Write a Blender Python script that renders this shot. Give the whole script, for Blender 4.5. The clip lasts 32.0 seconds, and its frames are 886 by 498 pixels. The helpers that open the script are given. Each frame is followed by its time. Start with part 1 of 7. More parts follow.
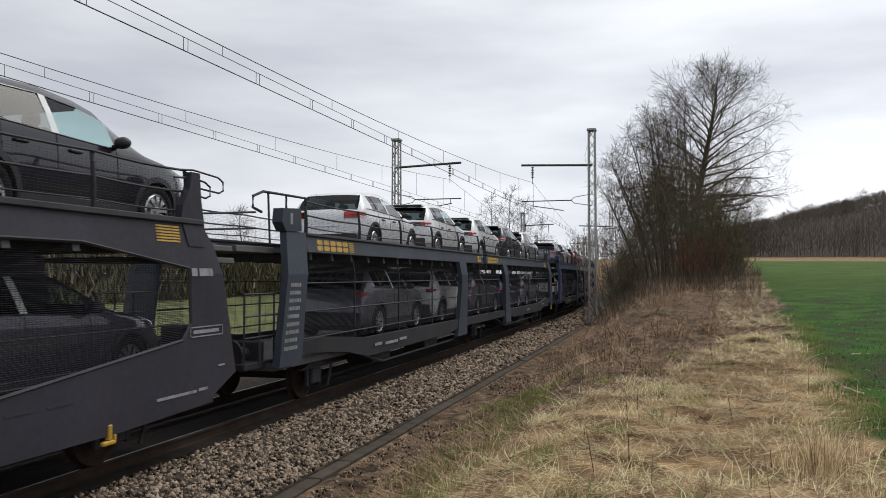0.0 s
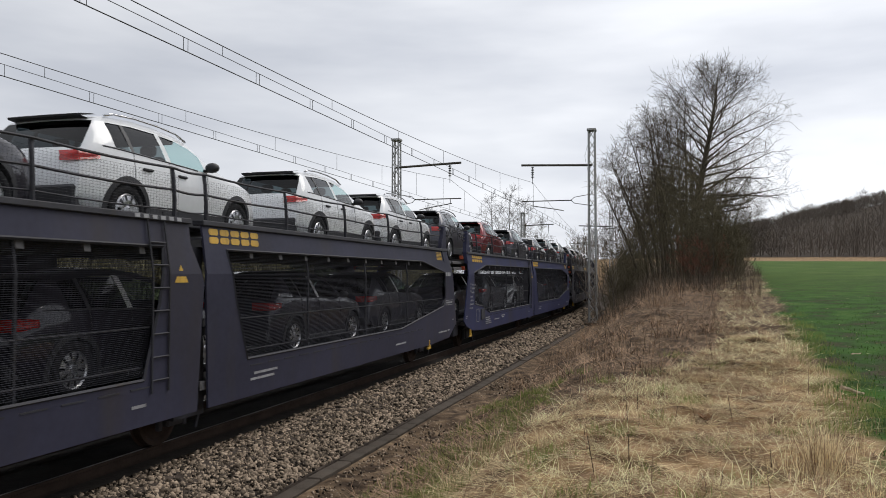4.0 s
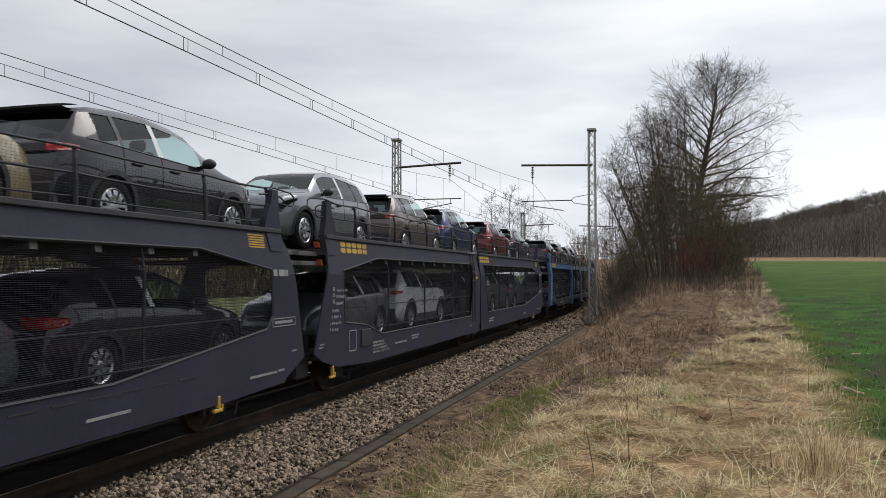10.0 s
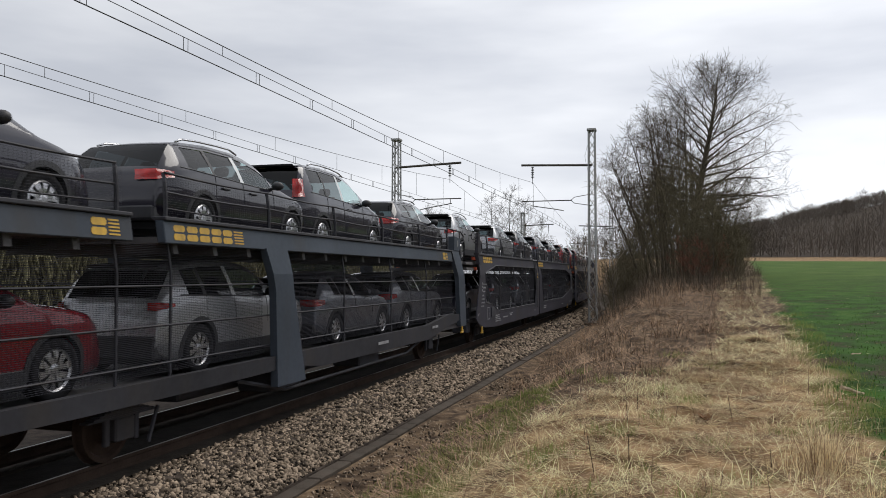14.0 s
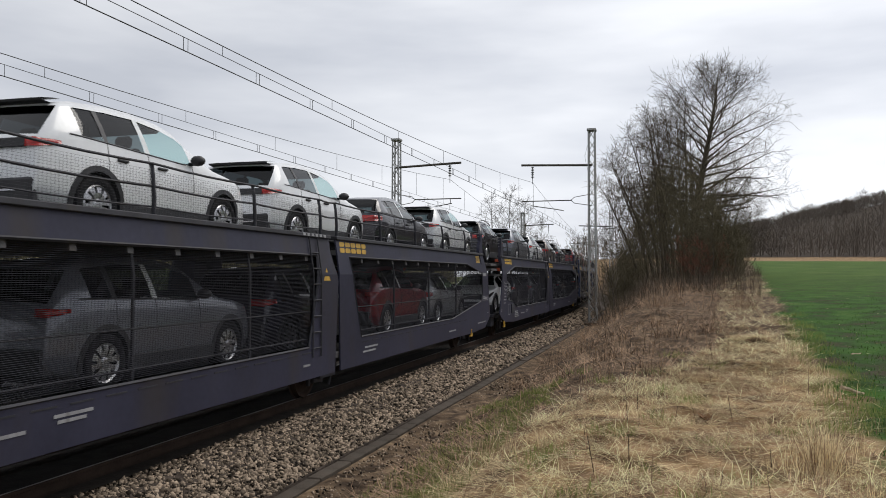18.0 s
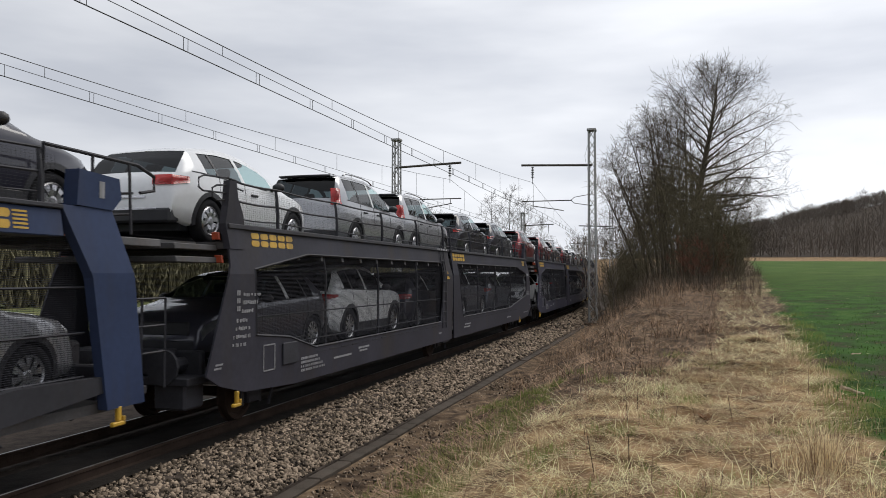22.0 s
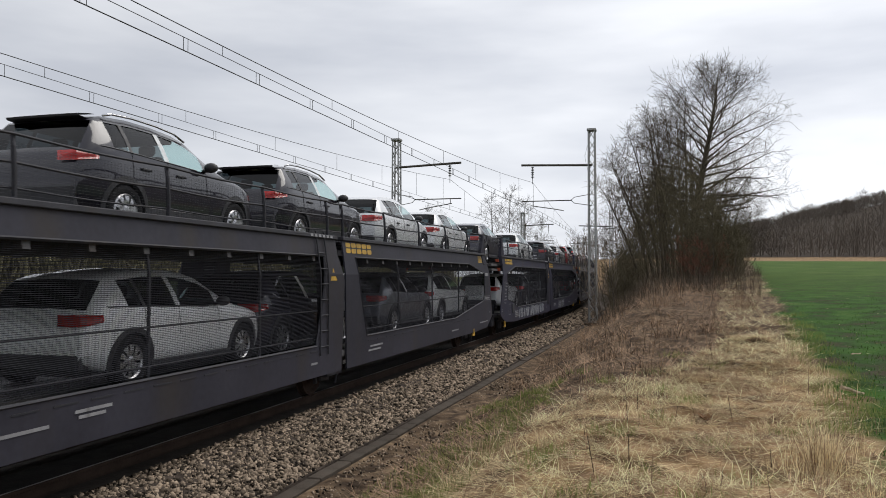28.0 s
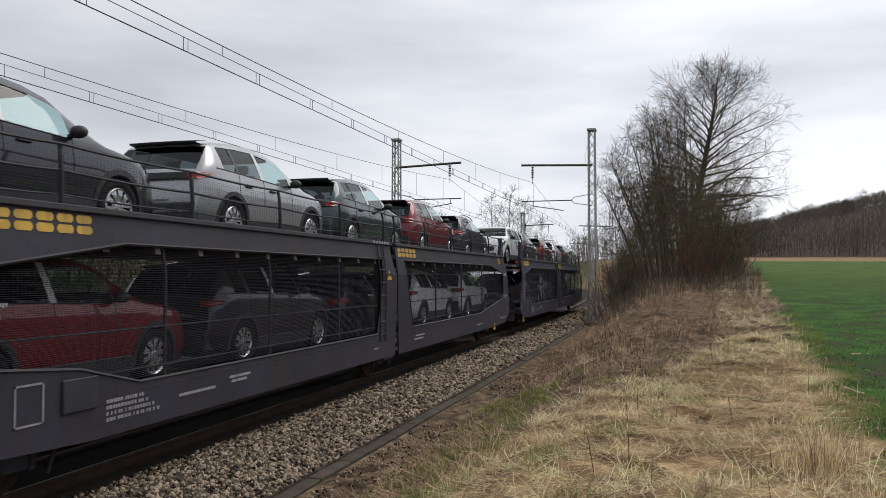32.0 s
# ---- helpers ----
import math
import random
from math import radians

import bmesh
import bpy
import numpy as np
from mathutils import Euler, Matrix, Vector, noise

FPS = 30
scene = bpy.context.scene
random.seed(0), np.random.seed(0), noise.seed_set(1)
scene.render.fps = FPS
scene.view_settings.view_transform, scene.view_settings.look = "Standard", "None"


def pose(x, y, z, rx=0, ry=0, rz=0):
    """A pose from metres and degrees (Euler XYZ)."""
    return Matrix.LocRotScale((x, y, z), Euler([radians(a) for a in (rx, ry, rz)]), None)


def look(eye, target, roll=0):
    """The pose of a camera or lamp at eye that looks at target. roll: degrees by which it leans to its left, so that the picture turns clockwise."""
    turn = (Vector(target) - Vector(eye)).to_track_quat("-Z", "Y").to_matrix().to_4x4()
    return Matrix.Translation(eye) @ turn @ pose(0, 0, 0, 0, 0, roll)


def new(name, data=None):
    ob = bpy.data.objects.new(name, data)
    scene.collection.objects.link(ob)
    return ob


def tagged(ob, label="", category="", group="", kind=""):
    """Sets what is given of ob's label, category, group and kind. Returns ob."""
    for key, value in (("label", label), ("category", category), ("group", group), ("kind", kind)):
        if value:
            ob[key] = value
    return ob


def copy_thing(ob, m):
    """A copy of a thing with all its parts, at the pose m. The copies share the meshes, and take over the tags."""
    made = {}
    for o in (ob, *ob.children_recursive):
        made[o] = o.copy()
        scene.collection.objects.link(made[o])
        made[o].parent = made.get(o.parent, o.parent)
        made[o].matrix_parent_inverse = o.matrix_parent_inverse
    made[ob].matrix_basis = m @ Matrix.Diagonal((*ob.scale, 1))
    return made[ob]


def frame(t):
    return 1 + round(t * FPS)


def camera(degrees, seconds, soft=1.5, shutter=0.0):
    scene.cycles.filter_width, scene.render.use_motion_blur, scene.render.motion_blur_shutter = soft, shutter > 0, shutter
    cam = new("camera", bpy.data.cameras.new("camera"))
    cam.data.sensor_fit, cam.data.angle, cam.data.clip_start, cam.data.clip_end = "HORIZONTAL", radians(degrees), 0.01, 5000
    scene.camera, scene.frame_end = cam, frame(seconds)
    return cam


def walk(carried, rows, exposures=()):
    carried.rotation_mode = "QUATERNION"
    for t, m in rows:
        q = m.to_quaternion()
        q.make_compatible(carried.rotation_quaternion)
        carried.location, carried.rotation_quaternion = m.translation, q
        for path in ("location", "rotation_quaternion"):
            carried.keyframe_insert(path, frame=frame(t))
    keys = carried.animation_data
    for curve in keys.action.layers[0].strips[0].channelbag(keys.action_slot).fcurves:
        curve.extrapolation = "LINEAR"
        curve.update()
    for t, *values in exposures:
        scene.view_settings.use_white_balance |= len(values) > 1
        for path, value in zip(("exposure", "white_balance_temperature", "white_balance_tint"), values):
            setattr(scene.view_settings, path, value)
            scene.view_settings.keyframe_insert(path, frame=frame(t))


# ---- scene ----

# ---- camera and light ----
EYE = (0.0, 0.0, 2.22)
cam = camera(58.5, 32.0, soft=0.9, shutter=0.04)
walk(cam, [(0.0, pose(*EYE, 91.96, 0, 16.2)), (32.0, pose(*EYE, 91.96, 0, 16.2))], exposures=[(0.0, 0.0), (32.0, 0.0)])

world = bpy.data.worlds.new("overcast_sky")
scene.world = world
world.use_nodes = True
SUN_EL, SUN_AZ = radians(56), radians(35)


def build_sky():
    nt = world.node_tree
    nt.nodes.clear()
    n, l = nt.nodes, nt.links
    out = n.new("ShaderNodeOutputWorld")
    bg = n.new("ShaderNodeBackground")
    sky = n.new("ShaderNodeTexSky")
    sky.sky_type = "NISHITA"
    sky.sun_disc = False
    sky.sun_elevation, sky.sun_rotation = SUN_EL, SUN_AZ
    sky.dust_density, sky.ozone_density = 3.0, 1.0
    co = n.new("ShaderNodeTexCoord")
    mp = n.new("ShaderNodeMapping")
    mp.inputs["Scale"].default_value = (1.2, 1.2, 5.5)
    mp.inputs["Rotation"].default_value = (0.10, 0.16, 0.5)
    a = n.new("ShaderNodeTexNoise")
    a.inputs["Scale"].default_value, a.inputs["Detail"].default_value, a.inputs["Roughness"].default_value = 1.6, 5.0, 0.5
    ramp = n.new("ShaderNodeValToRGB")
    e = ramp.color_ramp.elements
    e[0].position, e[0].color = 0.36, (6.2, 6.5, 7.2, 1)
    e[1].position, e[1].color = 0.66, (9.3, 9.5, 9.95, 1)
    mix = n.new("ShaderNodeMix")
    mix.data_type = "RGBA"
    mix.inputs["Factor"].default_value = 0.93
    l.new(co.outputs["Generated"], mp.inputs["Vector"])
    l.new(mp.outputs["Vector"], a.inputs["Vector"])
    l.new(a.outputs["Fac"], ramp.inputs["Fac"])
    l.new(sky.outputs["Color"], mix.inputs[6])
    l.new(ramp.outputs["Color"], mix.inputs[7])
    sp, rise = n.new("ShaderNodeSeparateXYZ"), n.new("ShaderNodeMapRange")
    l.new(co.outputs["Generated"], sp.inputs["Vector"])
    rise.inputs["From Min"].default_value, rise.inputs["From Max"].default_value = 0.0, 0.42
    rise.inputs["To Min"].default_value, rise.inputs["To Max"].default_value = 1.04, 0.985
    l.new(sp.outputs["Z"], rise.inputs["Value"])
    glow, toward = n.new("ShaderNodeMapRange"), n.new("ShaderNodeVectorMath")
    toward.operation = "DOT_PRODUCT"
    toward.inputs[1].default_value = (math.sin(SUN_AZ), math.cos(SUN_AZ), 0.0)
    l.new(co.outputs["Generated"], toward.inputs[0])
    l.new(toward.outputs["Value"], glow.inputs["Value"])
    glow.inputs["From Min"].default_value, glow.inputs["From Max"].default_value = 0.3, 0.98
    glow.inputs["To Min"].default_value, glow.inputs["To Max"].default_value = 0.91, 1.17
    both = n.new("ShaderNodeMath")
    both.operation = "MULTIPLY"
    l.new(rise.outputs["Result"], both.inputs[0])
    l.new(glow.outputs["Result"], both.inputs[1])
    gain = n.new("ShaderNodeVectorMath")
    gain.operation = "SCALE"
    l.new(mix.outputs[2], gain.inputs[0])
    l.new(both.outputs[0], gain.inputs["Scale"])
    l.new(gain.outputs[0], bg.inputs["Color"])
    bg.inputs["Strength"].default_value = 0.1
    l.new(bg.outputs["Background"], out.inputs["Surface"])


build_sky()
sun_data = bpy.data.lights.new("sun", "SUN")
sun_data.energy, sun_data.angle, sun_data.color = 1.8, radians(42), (1.0, 0.96, 0.9)
sun = new("sun", sun_data)
sun.matrix_world = look((0, 0, 60), (-math.sin(SUN_AZ) * math.cos(SUN_EL) * 60, -math.cos(SUN_AZ) * math.cos(SUN_EL) * 60, 60 - math.sin(SUN_EL) * 60))

# ---- the line of the track ----
TRACK, TRACK_B = -7.32, -11.33      # centres of the near and the far track
BEND_AT, BEND_R, BEND_END = 36.0, 620.0, 150.0


def along(s, off=0.0):
    """Place and heading at s metres along the line, off metres to the right of the near track's centre."""
    if s <= BEND_AT:
        a, x, y = 0.0, TRACK, s
    else:
        u = min(s, BEND_END) - BEND_AT
        a = u / BEND_R
        x, y = TRACK - BEND_R * (1 - math.cos(a)), BEND_AT + BEND_R * math.sin(a)
        if s > BEND_END:
            x, y = x - math.sin(a) * (s - BEND_END), y + math.cos(a) * (s - BEND_END)
    return x + math.cos(a) * off, y + math.sin(a) * off, a


def bent(s, off, z):
    x, y, a = along(s, off)
    return (x, y, z)


def on_line(s, off, z, flip=False):
    x, y, a = along(s, off)
    return pose(x, y, z, 0, 0, math.degrees(a) + (180 if flip else 0))


def land(x, y):
    """Height of the ground."""
    def ss(a, b, v):
        t = min(1.0, max(0.0, (v - a) / (b - a)))
        return t * t * (3 - 2 * t)
    bend = 0.0
    if y > BEND_AT:
        bend = min(y - BEND_AT, 114.0) ** 2 / (2 * BEND_R) + max(0.0, y - BEND_END) * 0.185
    xs = x + bend
    bank = ss(-4.0, -0.6, xs)
    z = -0.42 + 0.97 * bank
    z += bank * (0.031 * max(0.0, y - 8.0) * ss(8, 30, y) if y < 190 else 0.031 * 182)
    z += 0.25 * ss(2.0, 14.0, xs)
    z += ss(175, 330, y + 0.55 * x) * 28.5 * ss(-60, 140, x)
    t = min(1.0, max(0.0, (-17.0 - xs) / 9.0))
    z += t * t * (3 - 2 * t) * 0.3
    return z


def rough_of(x, y):
    """Mounds and tussocks of the verge."""
    return noise.noise(Vector((x * 0.9, y * 0.9, 0))) * 0.085 + noise.noise(Vector((x * 0.23, y * 0.23, 4))) * 0.12 + (noise.noise(Vector((x * 2.6, y * 2.6, 9))) * 0.075 if y < 24 else 0.0)


# ---- materials ----
def nodes_of(name):
    m = bpy.data.materials.new(name)
    m.use_nodes = True
    return m, m.node_tree.nodes, m.node_tree.links, m.node_tree.nodes["Principled BSDF"]


def surface(name, col, rough=0.6, metal=0.0, var=0.25, scale=3.0, grime=None, bump=0.0, bscale=60.0, coat=0.0, island=0.0, each=0.0):
    """A material with two scales of variation in colour, optional grime, relief and change from piece to piece."""
    m, n, l, p = nodes_of(name)
    co = n.new("ShaderNodeTexCoord")
    big, fine = n.new("ShaderNodeTexNoise"), n.new("ShaderNodeTexNoise")
    big.inputs["Scale"].default_value, big.inputs["Detail"].default_value = scale, 4.0
    fine.inputs["Scale"].default_value, fine.inputs["Detail"].default_value = scale * 14, 3.0
    for t in (big, fine):
        l.new(co.outputs["Object"], t.inputs["Vector"])
    add = n.new("ShaderNodeMath")
    add.operation = "MULTIPLY_ADD"
    add.inputs[1].default_value = 0.45
    l.new(fine.outputs["Fac"], add.inputs[0])
    l.new(big.outputs["Fac"], add.inputs[2])
    value = add.outputs[0]
    if island or each:
        rnd = n.new("ShaderNodeNewGeometry" if island else "ShaderNodeObjectInfo")
        more = n.new("ShaderNodeMath")
        more.operation = "MULTIPLY_ADD"
        more.inputs[1].default_value = island or each
        l.new(rnd.outputs["Random Per Island" if island else "Random"], more.inputs[0])
        l.new(value, more.inputs[2])
        value = more.outputs[0]
    ramp = n.new("ShaderNodeValToRGB")
    e = ramp.color_ramp.elements
    c0 = [max(0.0, c * (1 - var)) for c in col]
    c1 = [min(0.95, c * (1 + var)) for c in col]
    e[0].position, e[0].color = 0.32, (*c0, 1)
    e[1].position, e[1].color = 0.68, (*c1, 1)
    even = n.new("ShaderNodeMath")
    even.operation = "MULTIPLY"
    even.inputs[1].default_value = 1 / (1.45 + (island or each))
    l.new(value, even.inputs[0])
    l.new(even.outputs[0], ramp.inputs["Fac"])
    colour = ramp.outputs["Color"]
    if grime:
        g = n.new("ShaderNodeTexNoise")
        g.inputs["Scale"].default_value, g.inputs["Detail"].default_value = scale * 0.7, 6.0
        gm = n.new("ShaderNodeMapping")
        gm.inputs["Scale"].default_value = (1.0, 2.2, 0.35)
        l.new(co.outputs["Object"], gm.inputs["Vector"])
        l.new(gm.outputs["Vector"], g.inputs["Vector"])
        gr = n.new("ShaderNodeValToRGB")
        gr.color_ramp.elements[0].position, gr.color_ramp.elements[1].position = 0.52, 0.75
        gr.color_ramp.elements[1].color = (0.6, 0.6, 0.6, 1)
        l.new(g.outputs["Fac"], gr.inputs["Fac"])
        mx = n.new("ShaderNodeMix")
        mx.data_type = "RGBA"
        l.new(gr.outputs["Color"], mx.inputs["Factor"])
        l.new(colour, mx.inputs[6])
        mx.inputs[7].default_value = (*grime, 1)
        colour = mx.outputs[2]
    l.new(colour, p.inputs["Base Color"])
    p.inputs["Roughness"].default_value, p.inputs["Metallic"].default_value = rough, metal
    if rough > 0.84:
        p.inputs["Specular IOR Level"].default_value = 0.12
    p.inputs["Coat Weight"].default_value = coat
    p.inputs["Coat Roughness"].default_value = 0.05
    if coat:
        p.inputs["Specular IOR Level"].default_value = 0.15
    if bump:
        b, bn = n.new("ShaderNodeBump"), n.new("ShaderNodeTexNoise")
        bn.inputs["Scale"].default_value, bn.inputs["Detail"].default_value = bscale, 3.0
        l.new(co.outputs["Object"], bn.inputs["Vector"])
        l.new(bn.outputs["Fac"], b.inputs["Height"])
        b.inputs["Strength"].default_value, b.inputs["Distance"].default_value = bump, 0.02
        l.new(b.outputs["Normal"], p.inputs["Normal"])
    return m


def glazing(name, tint):
    """Tinted see-through glass with a mirror's gloss at its surface."""
    m = bpy.data.materials.new(name)
    m.use_nodes = True
    n, l = m.node_tree.nodes, m.node_tree.links
    n.clear()
    out, mix = n.new("ShaderNodeOutputMaterial"), n.new("ShaderNodeMixShader")
    tr, gl, fr = n.new("ShaderNodeBsdfTransparent"), n.new("ShaderNodeBsdfGlossy"), n.new("ShaderNodeLayerWeight")
    steep, some = n.new("ShaderNodeMath"), n.new("ShaderNodeMath")
    steep.operation, some.operation = "POWER", "MULTIPLY_ADD"
    steep.inputs[1].default_value, some.inputs[1].default_value, some.inputs[2].default_value = 4.5, 0.80, 0.035
    fr.inputs["Blend"].default_value = 0.5
    l.new(fr.outputs["Facing"], steep.inputs[0])
    l.new(steep.outputs[0], some.inputs[0])
    tr.inputs["Color"].default_value = (*tint, 1)
    gl.inputs["Roughness"].default_value = 0.03
    l.new(some.outputs[0], mix.inputs["Fac"])
    l.new(tr.outputs["BSDF"], mix.inputs[1])
    l.new(gl.outputs["BSDF"], mix.inputs[2])
    l.new(mix.outputs["Shader"], out.inputs["Surface"])
    return m


def leafy(m, share):
    """Let thin blades pass some light on to their far side."""
    n, l = m.node_tree.nodes, m.node_tree.links
    p, out = n["Principled BSDF"], n["Material Output"]
    tr, mix = n.new("ShaderNodeBsdfTranslucent"), n.new("ShaderNodeMixShader")
    l.new(p.inputs["Base Color"].links[0].from_socket, tr.inputs["Color"])
    mix.inputs["Fac"].default_value = share
    l.new(p.outputs["BSDF"], mix.inputs[1])
    l.new(tr.outputs["BSDF"], mix.inputs[2])
    l.new(mix.outputs["Shader"], out.inputs["Surface"])


PAINTS = {
    "white": ((0.72, 0.73, 0.745), 0.0), "silver": ((0.36, 0.365, 0.385), 0.45), "grey": ((0.165, 0.172, 0.20), 0.4),
    "dgrey": ((0.060, 0.060, 0.077), 0.3), "dark": ((0.023, 0.022, 0.033), 0.15), "black": ((0.013, 0.0115, 0.019), 0.05),
    "red": ((0.17, 0.005, 0.012), 0.2), "brown": ((0.135, 0.108, 0.096), 0.4), "blue": ((0.018, 0.028, 0.11), 0.35),
    "tan": ((0.30, 0.25, 0.155), 0.4), "dgreen": ((0.028, 0.052, 0.055), 0.4), "orange": ((0.36, 0.016, 0.018), 0.2), "plum": ((0.10, 0.018, 0.03), 0.35),
}
WORDS = {"dgrey": "dark grey", "dark": "charcoal", "dgreen": "dark green", "plum": "dark red", "tan": "beige", "orange": "bright red"}
PAINT = {k: surface("car_paint_" + k, c, 0.32, mt, 0.07, 1.2, (0.20, 0.18, 0.15) if k in ("white", "silver") else None, 0, 60, 1.0) for k, (c, mt) in PAINTS.items()}
for k, m in PAINT.items():      # only a breath of road film on the light paints
    for node in m.node_tree.nodes:
        if node.type == "VALTORGB" and node.color_ramp.elements[1].position == 0.75:
            node.color_ramp.elements[1].color = (0.10, 0.10, 0.10, 1)

M_GLASS = glazing("car_glass", (0.72, 0.85, 0.84))
M_PRIVACY = glazing("car_privacy_glass", (0.21, 0.235, 0.245))
M_REAR = glazing("car_rear_glass", (0.08, 0.10, 0.11))
M_TRIM = surface("black_plastic", (0.020, 0.020, 0.024), 0.55, 0, 0.3, 6, (0.038, 0.035, 0.033))
M_INSIDE = surface("car_upholstery", (0.040, 0.040, 0.045), 0.85, 0, 0.3, 8)
M_TYRE = surface("tyre_rubber", (0.016, 0.016, 0.018), 0.85, 0, 0.3, 9, (0.030, 0.027, 0.025))
M_RIM = surface("alloy_rim", (0.50, 0.50, 0.52), 0.3, 0.85, 0.15, 6)
M_BRAKE = surface("brake_disc", (0.06, 0.06, 0.065), 0.5, 0.6, 0.3, 9)
M_RED = surface("red_lens", (0.42, 0.018, 0.015), 0.12, 0, 0.15, 12, None, 0, 60, 1.0)
M_LAMP = surface("clear_lens", (0.42, 0.44, 0.46), 0.1, 0.4, 0.2, 12, None, 0, 60, 1.0)
M_CHROME = surface("chrome_trim", (0.62, 0.62, 0.64), 0.15, 0.95, 0.06, 6)
GRIME = (0.050, 0.042, 0.034)
WAGON_PAINT = {
    "slate": surface("wagon_paint_slate", (0.036, 0.036, 0.057), 0.5, 0.0, 0.22, 0.9, GRIME, 0.08, 5),
    "navy": surface("wagon_paint_navy", (0.034, 0.038, 0.088), 0.48, 0.0, 0.22, 0.9, GRIME, 0.08, 5),
    "ash": surface("wagon_paint_ash", (0.040, 0.039, 0.050), 0.55, 0.0, 0.25, 0.9, GRIME, 0.08, 5),
    "steel": surface("wagon_paint_steel", (0.052, 0.063, 0.080), 0.5, 0.0, 0.22, 0.9, GRIME, 0.08, 5),
    "deepblue": surface("wagon_paint_deepblue", (0.031, 0.045, 0.094), 0.5, 0.0, 0.22, 0.9, GRIME, 0.08, 5),
    "inkblue": surface("wagon_paint_inkblue", (0.031, 0.045, 0.094), 0.5, 0.0, 0.22, 0.9, GRIME, 0.08, 5),
    "sill": surface("wagon_paint_sill", (0.034, 0.034, 0.039), 0.6, 0.0, 0.3, 0.9, GRIME, 0.08, 5),
    "sky": surface("wagon_paint_skyblue", (0.046, 0.112, 0.235), 0.5, 0.0, 0.2, 0.9, GRIME, 0.08, 5),
}
for m in WAGON_PAINT.values():      # flat weathered paint
    m.node_tree.nodes["Principled BSDF"].inputs["Specular IOR Level"].default_value = 0.16
M_SOOT = surface("sooty_steel", (0.031, 0.031, 0.038), 0.75, 0.2, 0.4, 2.0, (0.044, 0.036, 0.030))
M_DECK = surface("deck_steel", (0.085, 0.082, 0.084), 0.7, 0.3, 0.35, 2.0, (0.07, 0.05, 0.035))
M_FILM = surface("white_film", (0.62, 0.64, 0.65), 0.4, 0, 0.1, 6)
M_NET = surface("net_cord", (0.050, 0.050, 0.056), 0.8, 0.0, 0.2, 5)
M_WIRE = surface("screen_wire", (0.042, 0.042, 0.050), 0.9, 0.0, 0.2, 5)
M_RUST = surface("rusty_steel", (0.048, 0.033, 0.026), 0.85, 0.2, 0.35, 3.0, (0.03, 0.022, 0.018))
M_YELLOW = surface("yellow_paint", (0.50, 0.30, 0.03), 0.5, 0, 0.2, 4, GRIME)
M_MARK = surface("white_stencil", (0.27, 0.27, 0.28), 0.6, 0, 0.25, 5, GRIME)
M_SPRAY = surface("white_spray", (0.42, 0.43, 0.45), 0.7, 0, 0.3, 6)
M_HAZARD = surface("amber_reflector", (0.34, 0.06, 0.025), 0.3, 0, 0.2, 5)
M_RAIL = surface("worn_rail_head", (0.22, 0.21, 0.20), 0.36, 0.9, 0.2, 3)
M_MAST = surface("galvanised_steel", (0.34, 0.345, 0.34), 0.6, 0.5, 0.25, 2.5, (0.20, 0.15, 0.10))
M_CABLE = surface("overhead_wire", (0.030, 0.032, 0.030), 0.6, 0.5, 0.3, 2)
M_ARM = surface("weathered_arm", (0.075, 0.068, 0.055), 0.7, 0.3, 0.3, 2)
M_INSUL = surface("glass_insulator", (0.05, 0.055, 0.06), 0.25, 0, 0.2, 4)
M_STONE = surface("ballast_stone", (0.205, 0.160, 0.118), 0.92, 0, 0.92, 5.0, None, 0.2, 40, 0, 1.2)
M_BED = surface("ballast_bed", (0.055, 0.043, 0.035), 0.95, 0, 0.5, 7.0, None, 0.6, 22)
# oil stain, with the shade under the wagons put into the colour
M_OILY_SHADE = surface("oily_shaded_ballast", (0.026, 0.022, 0.019), 0.95, 0, 0.4, 5.0, None, 0.5, 25)
M_CONCRETE = surface("old_concrete", (0.070, 0.057, 0.046), 0.9, 0, 0.35, 3.0, (0.07, 0.065, 0.055), 0.25, 45, 0, 0, 0.25)
M_WOOD = surface("tarred_sleeper", (0.040, 0.032, 0.026), 0.85, 0, 0.35, 3.0)
M_BARK = surface("bark", (0.105, 0.088, 0.070), 0.95, 0, 0.35, 4.0, (0.06, 0.065, 0.04), 0.4, 30)
M_TWIG = surface("twigs", (0.105, 0.085, 0.064), 0.95, 0, 0.35, 1.5, None, 0, 60, 0, 0.3)
M_REDTWIG = surface("reddish_twigs", (0.20, 0.095, 0.065), 0.95, 0, 0.35, 1.5, None, 0, 60, 0, 0.3)
M_BRAMBLE = surface("bramble_canes", (0.240, 0.162, 0.106), 0.95, 0, 0.82, 1.5, None, 0, 60, 0, 1.5)
M_STRAW = surface("dry_grass", (0.93, 0.575, 0.365), 0.9, 0, 0.6, 1.0, (0.36, 0.22, 0.12), 0, 60, 0, 1.6)
M_THATCH = surface("straw_thatch", (0.76, 0.48, 0.30), 0.95, 0, 0.66, 1.6, (0.17, 0.125, 0.07), 0, 60, 0, 1.6)
M_SCRUB = surface("scrub_twigs", (0.115, 0.098, 0.062), 0.95, 0, 0.35, 1.5, None, 0, 60, 0, 0.3)
M_PALETWIG = surface("pale_sapling", (0.24, 0.20, 0.16), 0.95, 0, 0.35, 1.5, None, 0, 60, 0, 0.3)
M_GRASS = surface("green_grass", (0.20, 0.235, 0.072), 0.86, 0, 0.4, 1.0, None, 0, 60, 0, 0.5)
M_CROP = surface("crop_blades", (0.062, 0.128, 0.027), 0.86, 0, 0.55, 0.6, None, 0, 60, 0, 1.2)
